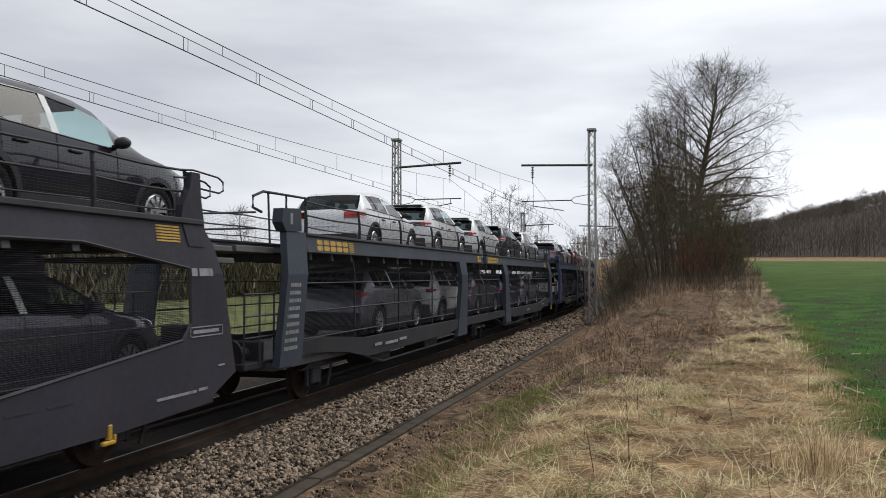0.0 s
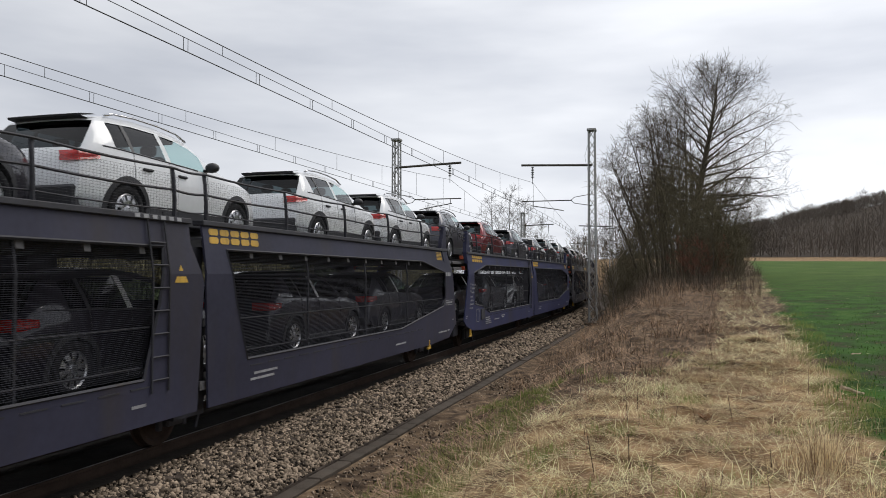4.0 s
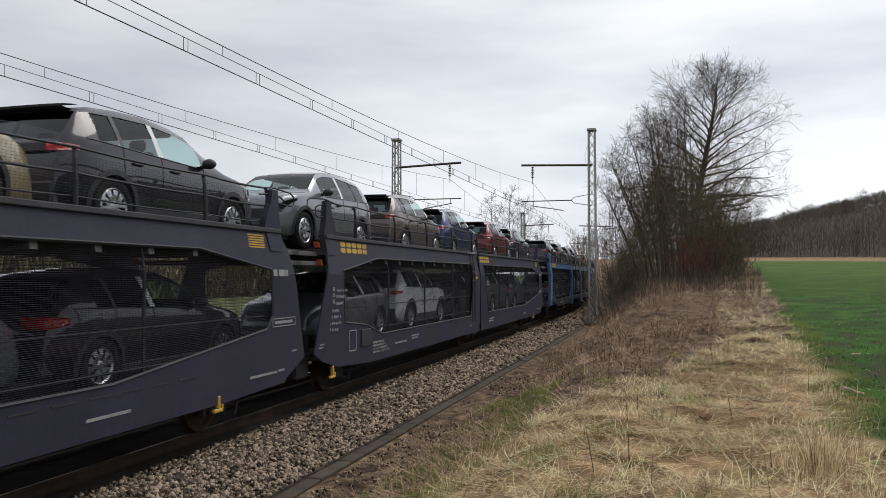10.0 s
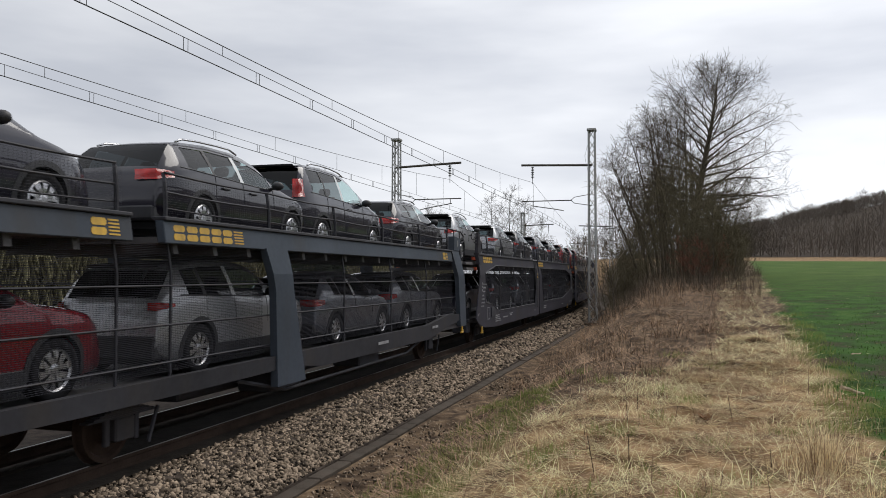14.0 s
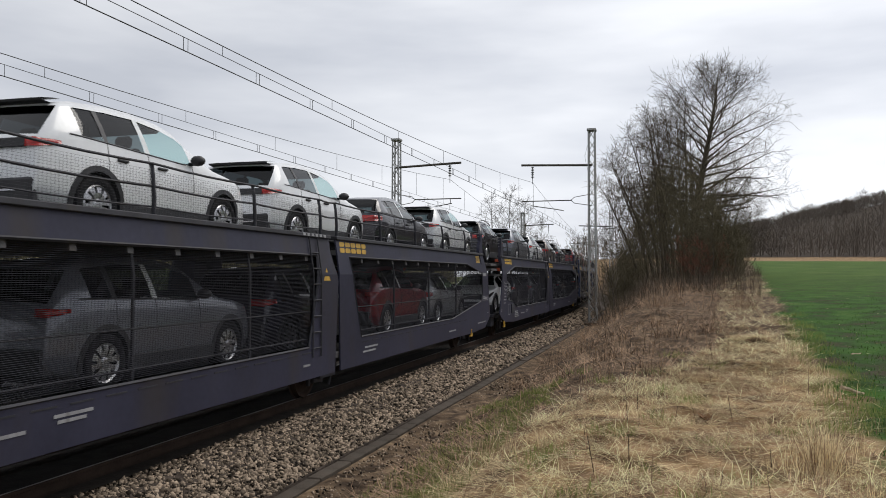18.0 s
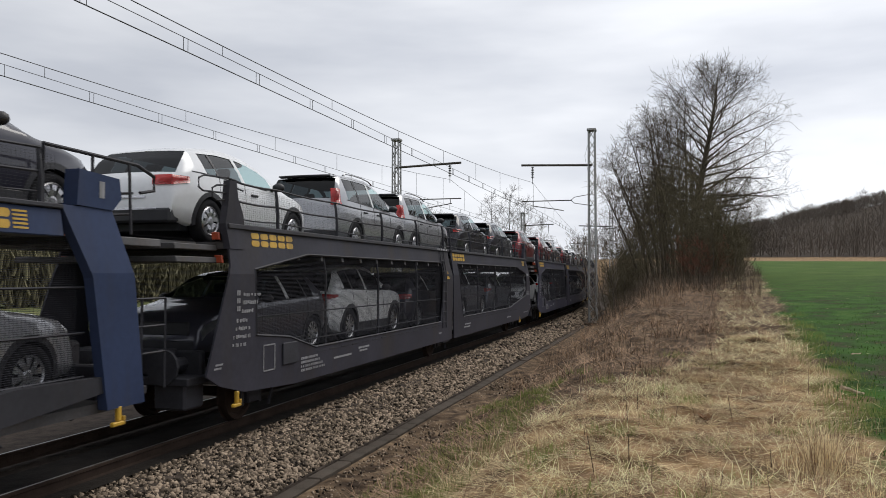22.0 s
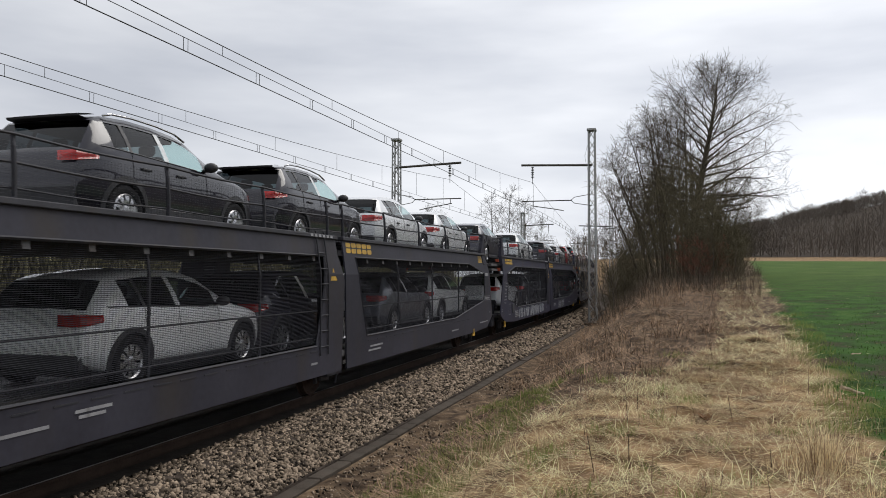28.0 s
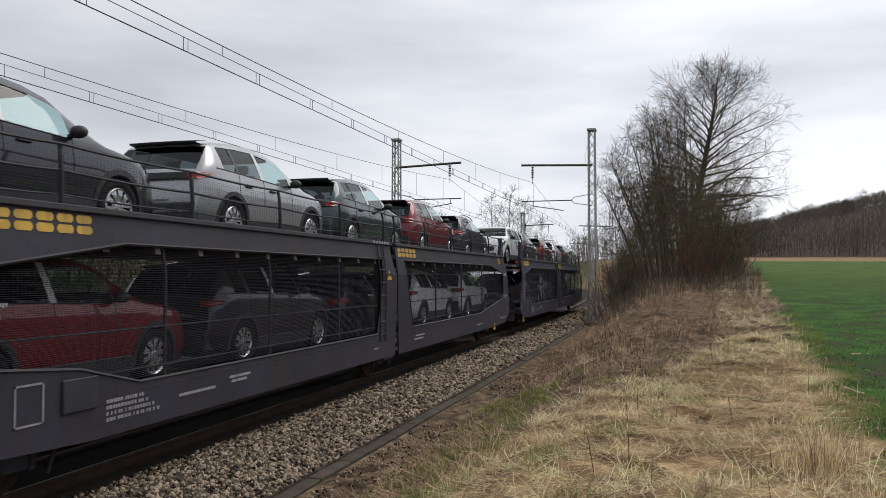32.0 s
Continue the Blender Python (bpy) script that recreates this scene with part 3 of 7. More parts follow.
# length, half width, roof half width, belt, wheel radius, rear and front axle, silhouette (from the tail), panes
CARS = {
    "suv": dict(L=4.45, W=0.92, wr=0.66, belt=1.03, r=0.350, ax=(0.86, 3.53), roof=1.62, rail=True,
                top=[(0, 0.56), (0.02, 0.74), (0.05, 0.98), (0.12, 1.06), (0.32, 1.33), (0.46, 1.48), (0.66, 1.545), (1.2, 1.60), (1.75, 1.62), (2.3, 1.575), (2.6, 1.50), (3.2, 1.13), (3.32, 1.08), (3.7, 1.03), (4.1, 0.96), (4.30, 0.86), (4.40, 0.72), (4.45, 0.52)],
                rear=(0.13, 0.43), screen=(2.52, 3.16), panes=[(0.62, 0.98), (1.06, 1.74), (1.84, 2.74)], tail=(0.915, 1.015, 0.66), band=True),
    "crossover": dict(L=4.16, W=0.87, wr=0.62, belt=0.99, r=0.325, ax=(0.78, 3.32), roof=1.53, rail=True,
                      top=[(0, 0.55), (0.02, 0.72), (0.06, 0.94), (0.14, 1.02), (0.30, 1.28), (0.42, 1.43), (0.60, 1.49), (1.1, 1.53), (1.6, 1.525), (2.05, 1.49), (2.3, 1.43), (2.95, 1.06), (3.08, 1.02), (3.45, 0.97), (3.82, 0.90), (4.02, 0.80), (4.12, 0.68), (4.16, 0.50)],
                      rear=(0.15, 0.40), screen=(2.24, 2.90), panes=[(0.58, 0.86), (0.93, 1.58), (1.68, 2.50)], tail=(0.86, 0.98, 0.50), band=False),
    "hatch": dict(L=4.25, W=0.90, wr=0.62, belt=0.92, r=0.320, ax=(0.80, 3.42), roof=1.46, rail=False,
                  top=[(0, 0.50), (0.02, 0.70), (0.06, 0.88), (0.16, 0.95), (0.34, 1.18), (0.52, 1.34), (0.75, 1.40), (1.3, 1.46), (1.8, 1.46), (2.2, 1.42), (2.5, 1.34), (3.12, 0.99), (3.24, 0.96), (3.6, 0.90), (3.95, 0.82), (4.12, 0.73), (4.21, 0.62), (4.25, 0.46)],
                  rear=(0.18, 0.50), screen=(2.34, 3.06), panes=[(0.74, 1.02), (1.08, 1.72), (1.82, 2.70)], tail=(0.78, 0.92, 0.46), band=False),
    "estate": dict(L=4.58, W=0.90, wr=0.63, belt=0.93, r=0.325, ax=(0.98, 3.71), roof=1.47, rail=True,
                   top=[(0, 0.50), (0.02, 0.70), (0.06, 0.90), (0.14, 0.98), (0.34, 1.24), (0.48, 1.36), (0.7, 1.41), (1.4, 1.47), (2.1, 1.47), (2.5, 1.43), (2.8, 1.35), (3.42, 1.00), (3.55, 0.97), (3.92, 0.91), (4.28, 0.83), (4.45, 0.74), (4.54, 0.62), (4.58, 0.46)],
                   rear=(0.15, 0.46), screen=(2.64, 3.36), panes=[(0.66, 1.24), (1.32, 2.02), (2.12, 3.0)], tail=(0.80, 0.94, 0.46), band=False),
    "people_carrier": dict(L=4.43, W=0.91, wr=0.67, belt=1.00, r=0.325, ax=(0.84, 3.52), roof=1.66, rail=True,
                           top=[(0, 0.55), (0.02, 0.76), (0.04, 1.00), (0.08, 1.08), (0.20, 1.42), (0.28, 1.56), (0.45, 1.62), (1.2, 1.66), (1.9, 1.655), (2.3, 1.60), (2.6, 1.50), (3.35, 1.08), (3.48, 1.03), (3.8, 0.97), (4.12, 0.89), (4.30, 0.79), (4.39, 0.68), (4.43, 0.50)],
                           rear=(0.09, 0.27), screen=(2.46, 3.28), panes=[(0.46, 1.02), (1.10, 1.80), (1.90, 2.86)], tail=(0.96, 1.30, 0.66), band=False),
}
TYPE_WORDS = {"suv": "compact sport utility car", "crossover": "small crossover car", "hatch": "five-door hatchback car", "estate": "estate car", "people_carrier": "boxy people carrier"}


def half_ring(c, u):
    """The right half of the body's cross-section at u metres from the tail: sill, flank, belt, pillar, roof."""
    L, W = c["L"], c["W"]
    zt = curve(c["top"], u)
    e0, e1 = max(0.0, 0.75 - u) / 0.75, max(0.0, u - (L - 0.85)) / 0.85
    w = W * (1 - 0.13 * e0 ** 2.6 - 0.24 * e1 ** 2.4)
    belt = min(c["belt"] + 0.08 * max(0, 1 - u / 2.4), zt - 0.055)
    cab = min(1.0, max(0.0, (zt - belt - 0.06) / (c["roof"] - c["belt"] - 0.10)))
    wr = w * 0.93 + (min(c["wr"], w) - w * 0.93) * cab
    sill = 0.22 + 0.16 * e0 ** 2 + 0.06 * e1
    lo = min(sill + 0.16, belt - 0.06)
    f = lambda k: sill + (belt - sill) * k
    g0, g1 = belt + 0.02 * cab + 0.008, zt - 0.065 * cab - 0.03
    g0 = min(g0, zt - 0.03)
    g1 = max(g1, g0 + 0.003)
    gw = w * 0.955
    return [(w * 0.80, sill - 0.02), (w * 0.955, sill), (w * 0.985, f(0.28)), (w, f(0.52)), (w * 0.995, f(0.74)), (w * 0.975, f(0.93)), (gw, g0),
            (gw + (wr - gw) * 0.5 + 0.012 * cab, (g0 + g1) / 2), (wr, g1), (wr - 0.05 - 0.02 * (1 - cab), zt - 0.008), (wr * 0.55, zt + 0.006), (0.0, zt + 0.014)]


def columns(c):
    out = [0.0, c["L"], *c["rear"], *c["screen"]] + [u for p in c["panes"] for u in p]
    marks = [u for u, _ in c["top"]]
    for a in c["ax"]:
        marks += [a - 0.42 + 0.07 * i for i in range(13)]
    for u in sorted(marks):
        if 0 <= u <= c["L"] and all(abs(u - q) > 0.018 for q in out):
            out.append(u)
    return sorted(out)


def skin(c, rows, us, side, out=0.0):
    """A patch of the body's surface, pushed outwards a little."""
    L = c["L"]
    grid = []
    for u in us:
        r = half_ring(c, u)
        grid.append([Vector((side * (r[i][0] + (out if i < 9 else 0)), u - L / 2, r[i][1] + (out if i >= 8 else 0))) for i in rows])
    return grid


def patch(bm, grid, thick=None):
    vs = [[bm.verts.new(p) for p in col] for col in grid]
    for a, b in zip(vs, vs[1:]):
        for i in range(len(a) - 1):
            bm.faces.new((a[i], a[i + 1], b[i + 1], b[i]))


def build_car(kind):
    """The meshes of one kind of car: name, mesh, place, label."""
    c = CARS[kind]
    L, W, R = c["L"], c["W"], c["r"]
    us = columns(c)
    rings = [half_ring(c, u) for u in us]
    inside = lambda u, lo, hi: lo - 1e-4 <= u <= hi + 1e-4
    bm = bmesh.new()
    for side in (1, -1):
        vs = [[bm.verts.new((side * x, u - L / 2, z)) for x, z in r] for u, r in zip(us, rings)]
        for j in range(len(us) - 1):
            um = (us[j] + us[j + 1]) / 2
            for i in range(11):
                q = [vs[j][i], vs[j][i + 1], vs[j + 1][i + 1], vs[j + 1][i]]
                zm = sum(v.co.z for v in q) / 4
                if i <= 4 and any((um - a) ** 2 + (zm - R) ** 2 < (R + 0.06) ** 2 for a in c["ax"]):
                    continue
                if i in (6, 7) and c["panes"][0][0] < um < c["panes"][2][1]:
                    continue
                if i in (9, 10) and (inside(um, *c["rear"]) or inside(um, *c["screen"])):
                    continue
                bm.faces.new(q if side > 0 else q[::-1])
        for j, flip in ((0, 1), (len(us) - 1, 0)):
            low = [bm.verts.new((0, us[j] - L / 2, z)) for _, z in rings[j]]
            for i in range(11):
                q = [vs[j][i], low[i], low[i + 1], vs[j][i + 1]]
                bm.faces.new(q)
    bmesh.ops.remove_doubles(bm, verts=bm.verts, dist=0.0006)
    for v in {v for e in bm.edges if e.is_boundary for v in e.verts}:
        for a in c["ax"]:
            du, dz = v.co.y + L / 2 - a, v.co.z - R
            d = math.hypot(du, dz)
            if v.co.z > 0.28 and abs(v.co.x) > W * 0.7 and R - 0.05 < d < R + 0.28:
                v.co.y, v.co.z = a - L / 2 + du / d * (R + 0.07), R + dz / d * (R + 0.07)
    bmesh.ops.recalc_face_normals(bm, faces=bm.faces)
    body = mesh_of(kind + "_body", bm, M_TRIM, True)
    pieces = [("body", body, "", None)]
    span = lambda a, b: [u for u in us if inside(u, a, b)]
    for name, rng, mat in (("rear_window", c["rear"], M_REAR), ("windscreen", c["screen"], M_GLASS)):
        bm = bmesh.new()
        for side in (1, -1):
            patch(bm, skin(c, (9, 10, 11), span(*rng), side, -0.004))
        pieces.append((name, mesh_of(kind + "_" + name, bm, mat, True), "dark rear window" if name == "rear_window" else "greenish windscreen", None))
    for side in (1, -1):
        joined = bmesh.new()
        for k, p in enumerate(c["panes"]):
            patch(joined, skin(c, (6, 7, 8), span(*p), side, -0.006))
            bm = bmesh.new()
            patch(bm, skin(c, (6, 7, 8), span(*p), side, -0.006))
            pieces.append(("side_window", mesh_of(kind + "_side_window", bm, M_GLASS if k == 2 else M_PRIVACY, True), "", side))
        pieces.append(("side_glass", mesh_of(kind + "_side_glass", joined, M_PRIVACY, True), "", side))
    # chrome or pale line round the panes, sill cladding, arches, bumpers
    bm = bmesh.new()
    for side in (1, -1):
        for a in c["ax"]:
            n = 18
            inner, outer = R + 0.035, R + 0.105
            pts = []
            for k in range(n + 1):
                t = math.radians(-12 + 204 * k / n)
                row = []
                for rr, xo in ((inner, -0.05), (inner, 0.012), (outer, 0.010), (outer, -0.02)):
                    uu, zz = a + rr * math.cos(t), R + rr * math.sin(t)
                    ring = half_ring(c, min(L, max(0, uu)))
                    x = max((curve(sorted((z, x) for x, z in ring[1:6]), zz)), W * 0.86)
                    row.append(Vector((side * (x + xo), uu - L / 2, zz)))
                pts.append(row)
            patch(bm, pts)
        box(bm, *sorted((side * (W * 0.90), side * (W * 0.988))), c["ax"][0] + R + 0.05 - L / 2, c["ax"][1] - R - 0.05 - L / 2, 0.19, 0.41 if kind in ("suv", "crossover") else 0.30, 0.015)
        for a in c["ax"]:
            box(bm, *sorted((side * 0.32, side * (W - 0.30))), a - R - 0.05 - L / 2, a + R + 0.05 - L / 2, 0.25, 0.74)
    for side in (1, -1):      # door gaps
        for u in (c["panes"][1][0] - 0.03, c["panes"][2][0] - 0.05, c["panes"][2][1] + 0.02):
            pts = [Vector((side * (x + 0.001), u - L / 2 + (0.05 if z < 0.5 else 0), z)) for x, z in half_ring(c, u)[2:7]]
            tube(bm, pts[1:], 0.006, 3)
        (_, a1), (b0, _) = c["panes"][0], c["panes"][1]      # black rear door pillar
        patch(bm, skin(c, (6, 7, 8), [u for u in us if inside(u, a1, b0)], side, 0.0))
        us_l = [u for u in us if 0.35 < u < c["panes"][2][1]]
        tube(bm, [Vector((side * (half_ring(c, u)[6][0] + 0.002), u - L / 2, half_ring(c, u)[6][1] - 0.004)) for u in us_l], 0.010, 4)
    u0 = c["rear"][1]          # lip over the rear window
    zr = curve(c["top"], u0 + 0.22)
    lip = [[Vector((x * (1 - 0.06 * k), u - L / 2, zr + dz - 0.03 * abs(x) ** 3)) for x in (-c["wr"] * 0.9, -c["wr"] * 0.6, 0, c["wr"] * 0.6, c["wr"] * 0.9)] for k, u, dz in ((0, u0 + 0.16, 0.016), (0, u0 + 0.05, 0.008), (0.5, u0 - 0.10, -0.016), (0.5, u0 - 0.09, -0.042), (0.2, u0 + 0.04, -0.055))]
    if kind in ("suv", "crossover", "people_carrier"):
        patch(bm, lip)
    box(bm, -W * 0.86, W * 0.86, -L / 2 - 0.025, -L / 2 + 0.20, 0.26, 0.58 if kind in ("suv", "crossover") else 0.46, 0.03)
    box(bm, -W * 0.72, W * 0.72, L / 2 - 0.16, L / 2 + 0.012, 0.20, 0.44, 0.03)
    box(bm, -W * 0.78, W * 0.78, -L / 2 + 0.3, L / 2 - 0.3, 0.16, 0.26)
    dark = len(bm.faces)
    for side in (1, -1):      # white transport film on the middle pillar
        (_, a1), (b0, _) = c["panes"][1], c["panes"][2]
        patch(bm, skin(c, (6, 7, 8), [u for u in us if inside(u, a1, b0)], side, 0.0))
    bm.faces.ensure_lookup_table()
    for face in bm.faces[dark:]:
        face.material_index = 1
    me = mesh_of(kind + "_cladding", bm, M_TRIM)
    me.materials.append(M_FILM)
    pieces.append(("cladding", me, "black plastic wheel arches, sills and spoiler lip", None))
    bm = bmesh.new()
    z0, z1, xin = c["tail"]
    for side in (1, -1):
        bm = bmesh.new()
        us_t = [0.035, 0.06, 0.10, 0.17, 0.24, 0.30]
        path = [(xin, 0.045)] + [(None, u) for u in us_t]
        grid = []
        for x, u in path:
            ring = half_ring(c, u)
            lim = lambda zz: (curve(sorted((z, xx) for xx, z in ring[1:8]), zz) + 0.012) if x is None else x
            k = (u - 0.035) / 0.345
            a, b = (z0 + 0.06 * k, z1 - 0.01 * k) if kind != "people_carrier" else (z0 + 0.05 * k, z1)
            yy = u - L / 2 - (0.035 if x is not None else 0.012 * (1 - k))
            if kind == "people_carrier" and x is None and u > 0.2:
                continue
            grid.append([Vector((side * lim(a), yy, a)), Vector((side * (lim((a + b) / 2) + 0.006), yy, (a + b) / 2)), Vector((side * lim(b), yy, b))])
        patch(bm, grid)
        bmesh.ops.solidify(bm, geom=bm.faces[:], thickness=0.02)
        pieces.append(("tail_light", mesh_of(kind + "_tail_light", bm, M_RED, True), "red tail light", None))
    if c["band"]:
        bm = bmesh.new()
        box(bm, -xin, xin, -L / 2 + 0.004, -L / 2 + 0.05, z0, z1, 0.006)
        pieces.append(("tail_band", mesh_of(kind + "_tail_band", bm, M_TRIM), "gloss black band between the tail lights", None))
    bm = bmesh.new()
    box(bm, -0.36, 0.36, -L / 2 - 0.012, -L / 2 + 0.03, 0.60, 0.625, 0.004)
    box(bm, -W * 0.62, W * 0.62, -L / 2 - 0.034, -L / 2 + 0.02, 0.43, 0.46, 0.006)
    pieces.append(("rear_trim", mesh_of(kind + "_rear_trim", bm, M_CHROME), "bright rear bumper trim", None))
    for side in (1, -1):
        bm = bmesh.new()
        grid = []
        for u in (L - 0.62, L - 0.42, L - 0.26, L - 0.13, L - 0.07):
            ring = half_ring(c, u)
            top = ring[5][1]
            k = (u - L + 0.62) / 0.55
            a, b = top - 0.03 - 0.12 * k, top + 0.005
            f = lambda zz: curve(sorted((z, xx) for xx, z in ring[1:7]), zz) + 0.008
            grid.append([Vector((side * f(a), u - L / 2, a)), Vector((side * f(b), u - L / 2, b))])
        ring = half_ring(c, L - 0.05)
        grid.append([Vector((side * 0.40, L / 2 - 0.028, ring[5][1] - 0.16)), Vector((side * 0.40, L / 2 - 0.05, ring[5][1] - 0.06))])
        patch(bm, grid)
        bmesh.ops.solidify(bm, geom=bm.faces[:], thickness=0.015)
        pieces.append(("headlight", mesh_of(kind + "_headlight", bm, M_LAMP, True), "clear headlight", None))
    bm = bmesh.new()
    box(bm, -0.55, 0.55, L / 2 - 0.05, L / 2 + 0.006, 0.50, 0.70, 0.02)
    pieces.append(("grille", mesh_of(kind + "_grille", bm, M_TRIM), "black radiator grille", None))
    # seats and dashboard behind the glass
    bm = bmesh.new()
    box(bm, -W * 0.80, W * 0.80, -L / 2 + 0.45, c["screen"][1] - L / 2 - 0.1, 0.30, c["belt"] - 0.16, 0.04)
    for u in (c["panes"][1][0] + 0.02, c["panes"][2][0] + 0.05):
        for s in (-0.38, 0.38):
            box(bm, s - 0.25, s + 0.25, u - L / 2, u + 0.16 - L / 2, 0.6, c["belt"] + 0.16, 0.05)
            box(bm, s - 0.13, s + 0.13, u - L / 2 + 0.02, u + 0.11 - L / 2, c["belt"] + 0.17, c["belt"] + 0.33, 0.04)
    box(bm, -W * 0.78, W * 0.78, c["screen"][1] - 0.62 - L / 2, c["screen"][1] - L / 2 - 0.04, 0.7, c["belt"] - 0.03, 0.05)
    box(bm, -c["wr"] + 0.06, c["wr"] - 0.06, c["rear"][1] + 0.25 - L / 2, c["screen"][0] - 0.12 - L / 2, c["roof"] - 0.16, c["roof"] - 0.10, 0.02)
    pieces.append(("interior", mesh_of(kind + "_interior", bm, M_INSIDE), "dark seats and dashboard", None))
    for side in (1, -1):
        bm = bmesh.new()
        um = c["panes"][2][1] + 0.02
        r = half_ring(c, um)
        bmesh.ops.create_icosphere(bm, subdivisions=2, radius=1.0)
        for v in bm.verts:
            v.co = Vector((side * (r[6][0] + 0.11) + v.co.x * 0.11, um - L / 2 + v.co.y * 0.085 - 0.02, r[6][1] + 0.07 + v.co.z * 0.075))
        box(bm, *sorted((side * (r[6][0] - 0.03), side * (r[6][0] + 0.06))), um - L / 2 - 0.04, um - L / 2 + 0.02, r[6][1] + 0.01, r[6][1] + 0.05)
        pieces.append(("door_mirror", mesh_of(kind + "_mirror", bm, M_TRIM, True), "", None))
    if c["rail"]:
        for side in (1, -1):
            bm = bmesh.new()
            ring = lambda u: half_ring(c, u)
            pts = [Vector((side * (ring(u)[8][0] - 0.03), u - L / 2, ring(u)[9][1] + (0.012 if e else 0.045))) for u, e in ((0.62, 1), (0.78, 0), (1.2, 0), (1.7, 0), (2.1, 0), (2.3, 1))]
            tube(bm, pts, 0.017, 5, None, True)
            pieces.append(("roof_rail", mesh_of(kind + "_roof_rail", bm, M_CHROME if kind != "suv" else M_TRIM, True), "", None))
    bm = bmesh.new()
    for side in (1, -1):
        for u in (c["panes"][1][0] + 0.12, c["panes"][2][0] + 0.12):
            x = half_ring(c, u)
            zz = c["belt"] - 0.13
            xx = curve(sorted((z, q) for q, z in x[1:6]), zz)
            box(bm, *sorted((side * (xx - 0.01), side * (xx + 0.03))), u - L / 2, u - L / 2 + 0.19, zz, zz + 0.035, 0.01)
    pieces.append(("door_handles", mesh_of(kind + "_handles", bm, M_TRIM), "", None))
    # wheels: a turned tyre, and a pressed rim with ten spokes that meets its bead
    w, n = 0.105, 30
    bm = bmesh.new()
    lathe_x(bm, [(-w * 0.86, R * 0.66), (-w, R * 0.76), (-w, R * 0.93), (-w * 0.75, R), (w * 0.75, R), (w, R * 0.93), (w, R * 0.76), (w * 0.86, R * 0.67)], n)
    tyre = mesh_of(kind + "_tyre", bm, M_TYRE, True)
    bm = bmesh.new()
    prof = [(w * 0.86, R * 0.67), (w * 0.70, R * 0.61), (w * 0.78, R * 0.40), (w * 0.72, R * 0.20), (w * 0.80, R * 0.10)]
    rings = [[bm.verts.new((x, r * math.cos(2 * math.pi * k / n), r * math.sin(2 * math.pi * k / n))) for k in range(n)] for x, r in prof]
    for i in range(4):
        for k in range(n):
            if i == 1 and k % 3 == 2 or i == 2 and k % 6 == 5:
                continue
            bm.faces.new((rings[i][k], rings[i + 1][k], rings[i + 1][(k + 1) % n], rings[i][(k + 1) % n]))
    bm.faces.new(rings[4])
    bmesh.ops.delete(bm, geom=[v for v in bm.verts if not v.link_faces], context="VERTS")
    bmesh.ops.recalc_face_normals(bm, faces=bm.faces)
    plain_rim = bm.copy()
    bmesh.ops.solidify(bm, geom=bm.faces[:], thickness=0.022)
    rim = mesh_of(kind + "_rim", bm, M_RIM, False)
    bm = bmesh.new()
    bm.from_mesh(tyre)
    count = len(bm.faces)
    bm.from_mesh(mesh_of(kind + "_plain_rim", plain_rim, M_RIM))
    bm.faces.ensure_lookup_table()
    for face in bm.faces[count:]:
        face.material_index = 1
    bmesh.ops.remove_doubles(bm, verts=bm.verts, dist=0.0012)
    whole = mesh_of(kind + "_wheel", bm, M_TYRE)
    whole.materials.append(M_RIM)
    return pieces, (tyre, rim, whole)


CAR_KITS = {}
CAR_FIRST = {}
PAINTED = {}


def car(kind, colour, m, deck, faces_us, plain):
    """A parked car on a wagon; the first of each kind and colour is built, later ones are its copies."""
    key = (kind, colour, plain, faces_us)
    if key in CAR_FIRST:
        ob = copy_thing(CAR_FIRST[key], m)
    else:
        if kind not in CAR_KITS:
            CAR_KITS[kind] = build_car(kind)
        pieces, (tyre, rim, whole) = CAR_KITS[kind]
        c = CARS[kind]
        ob = new("car")
        skip = {"headlight", "grille", "roof_rail", "tail_band", "rear_trim", "door_handles"} if plain else {"side_glass"}
        skip = skip - {"grille", "headlight"} if faces_us else skip | {"grille", "headlight"}
        if kind == "suv":
            skip |= {"roof_rail"}
        near = -1 if faces_us else 1
        for name, me, label, flank in pieces:
            if plain and (name == "side_glass" and flank == near or name == "side_window" and flank != near):
                continue
            if name in skip or (name == "rear_trim" and kind not in ("suv", "hatch")):
                continue
            if name == "body":
                if (kind, colour) not in PAINTED:
                    me = me.copy()
                    me.materials[0] = PAINT[colour]
                    PAINTED[kind, colour] = me
                me = PAINTED[kind, colour]
            part(name, me, None, ob, label, kind="stuff" if name == "door_handles" else "")
        for side in (1, -1):
            for a in c["ax"]:
                w = part("wheel", whole if plain else tyre, None, ob, "black tyre on a silver alloy rim" if plain else "black tyre")
                w.matrix_basis = pose(side * (c["W"] - 0.115), a - c["L"] / 2, c["r"], 0, 0, 0 if side > 0 else 180)
                if not plain:
                    part("rim", rim, None, w, "silver alloy rim")
        ob.matrix_basis = m
        CAR_FIRST[key] = ob
    word = WORDS.get(colour, colour)
    tagged(ob, "%s %s%s on the %s wagon deck" % (word, TYPE_WORDS[kind], " facing forward" if faces_us else "", deck), "car", "new cars on the train")
    return ob


# ---- the wagons ----
MID_A, MID_B = 11.55, 13.82
SIDE = 1.45


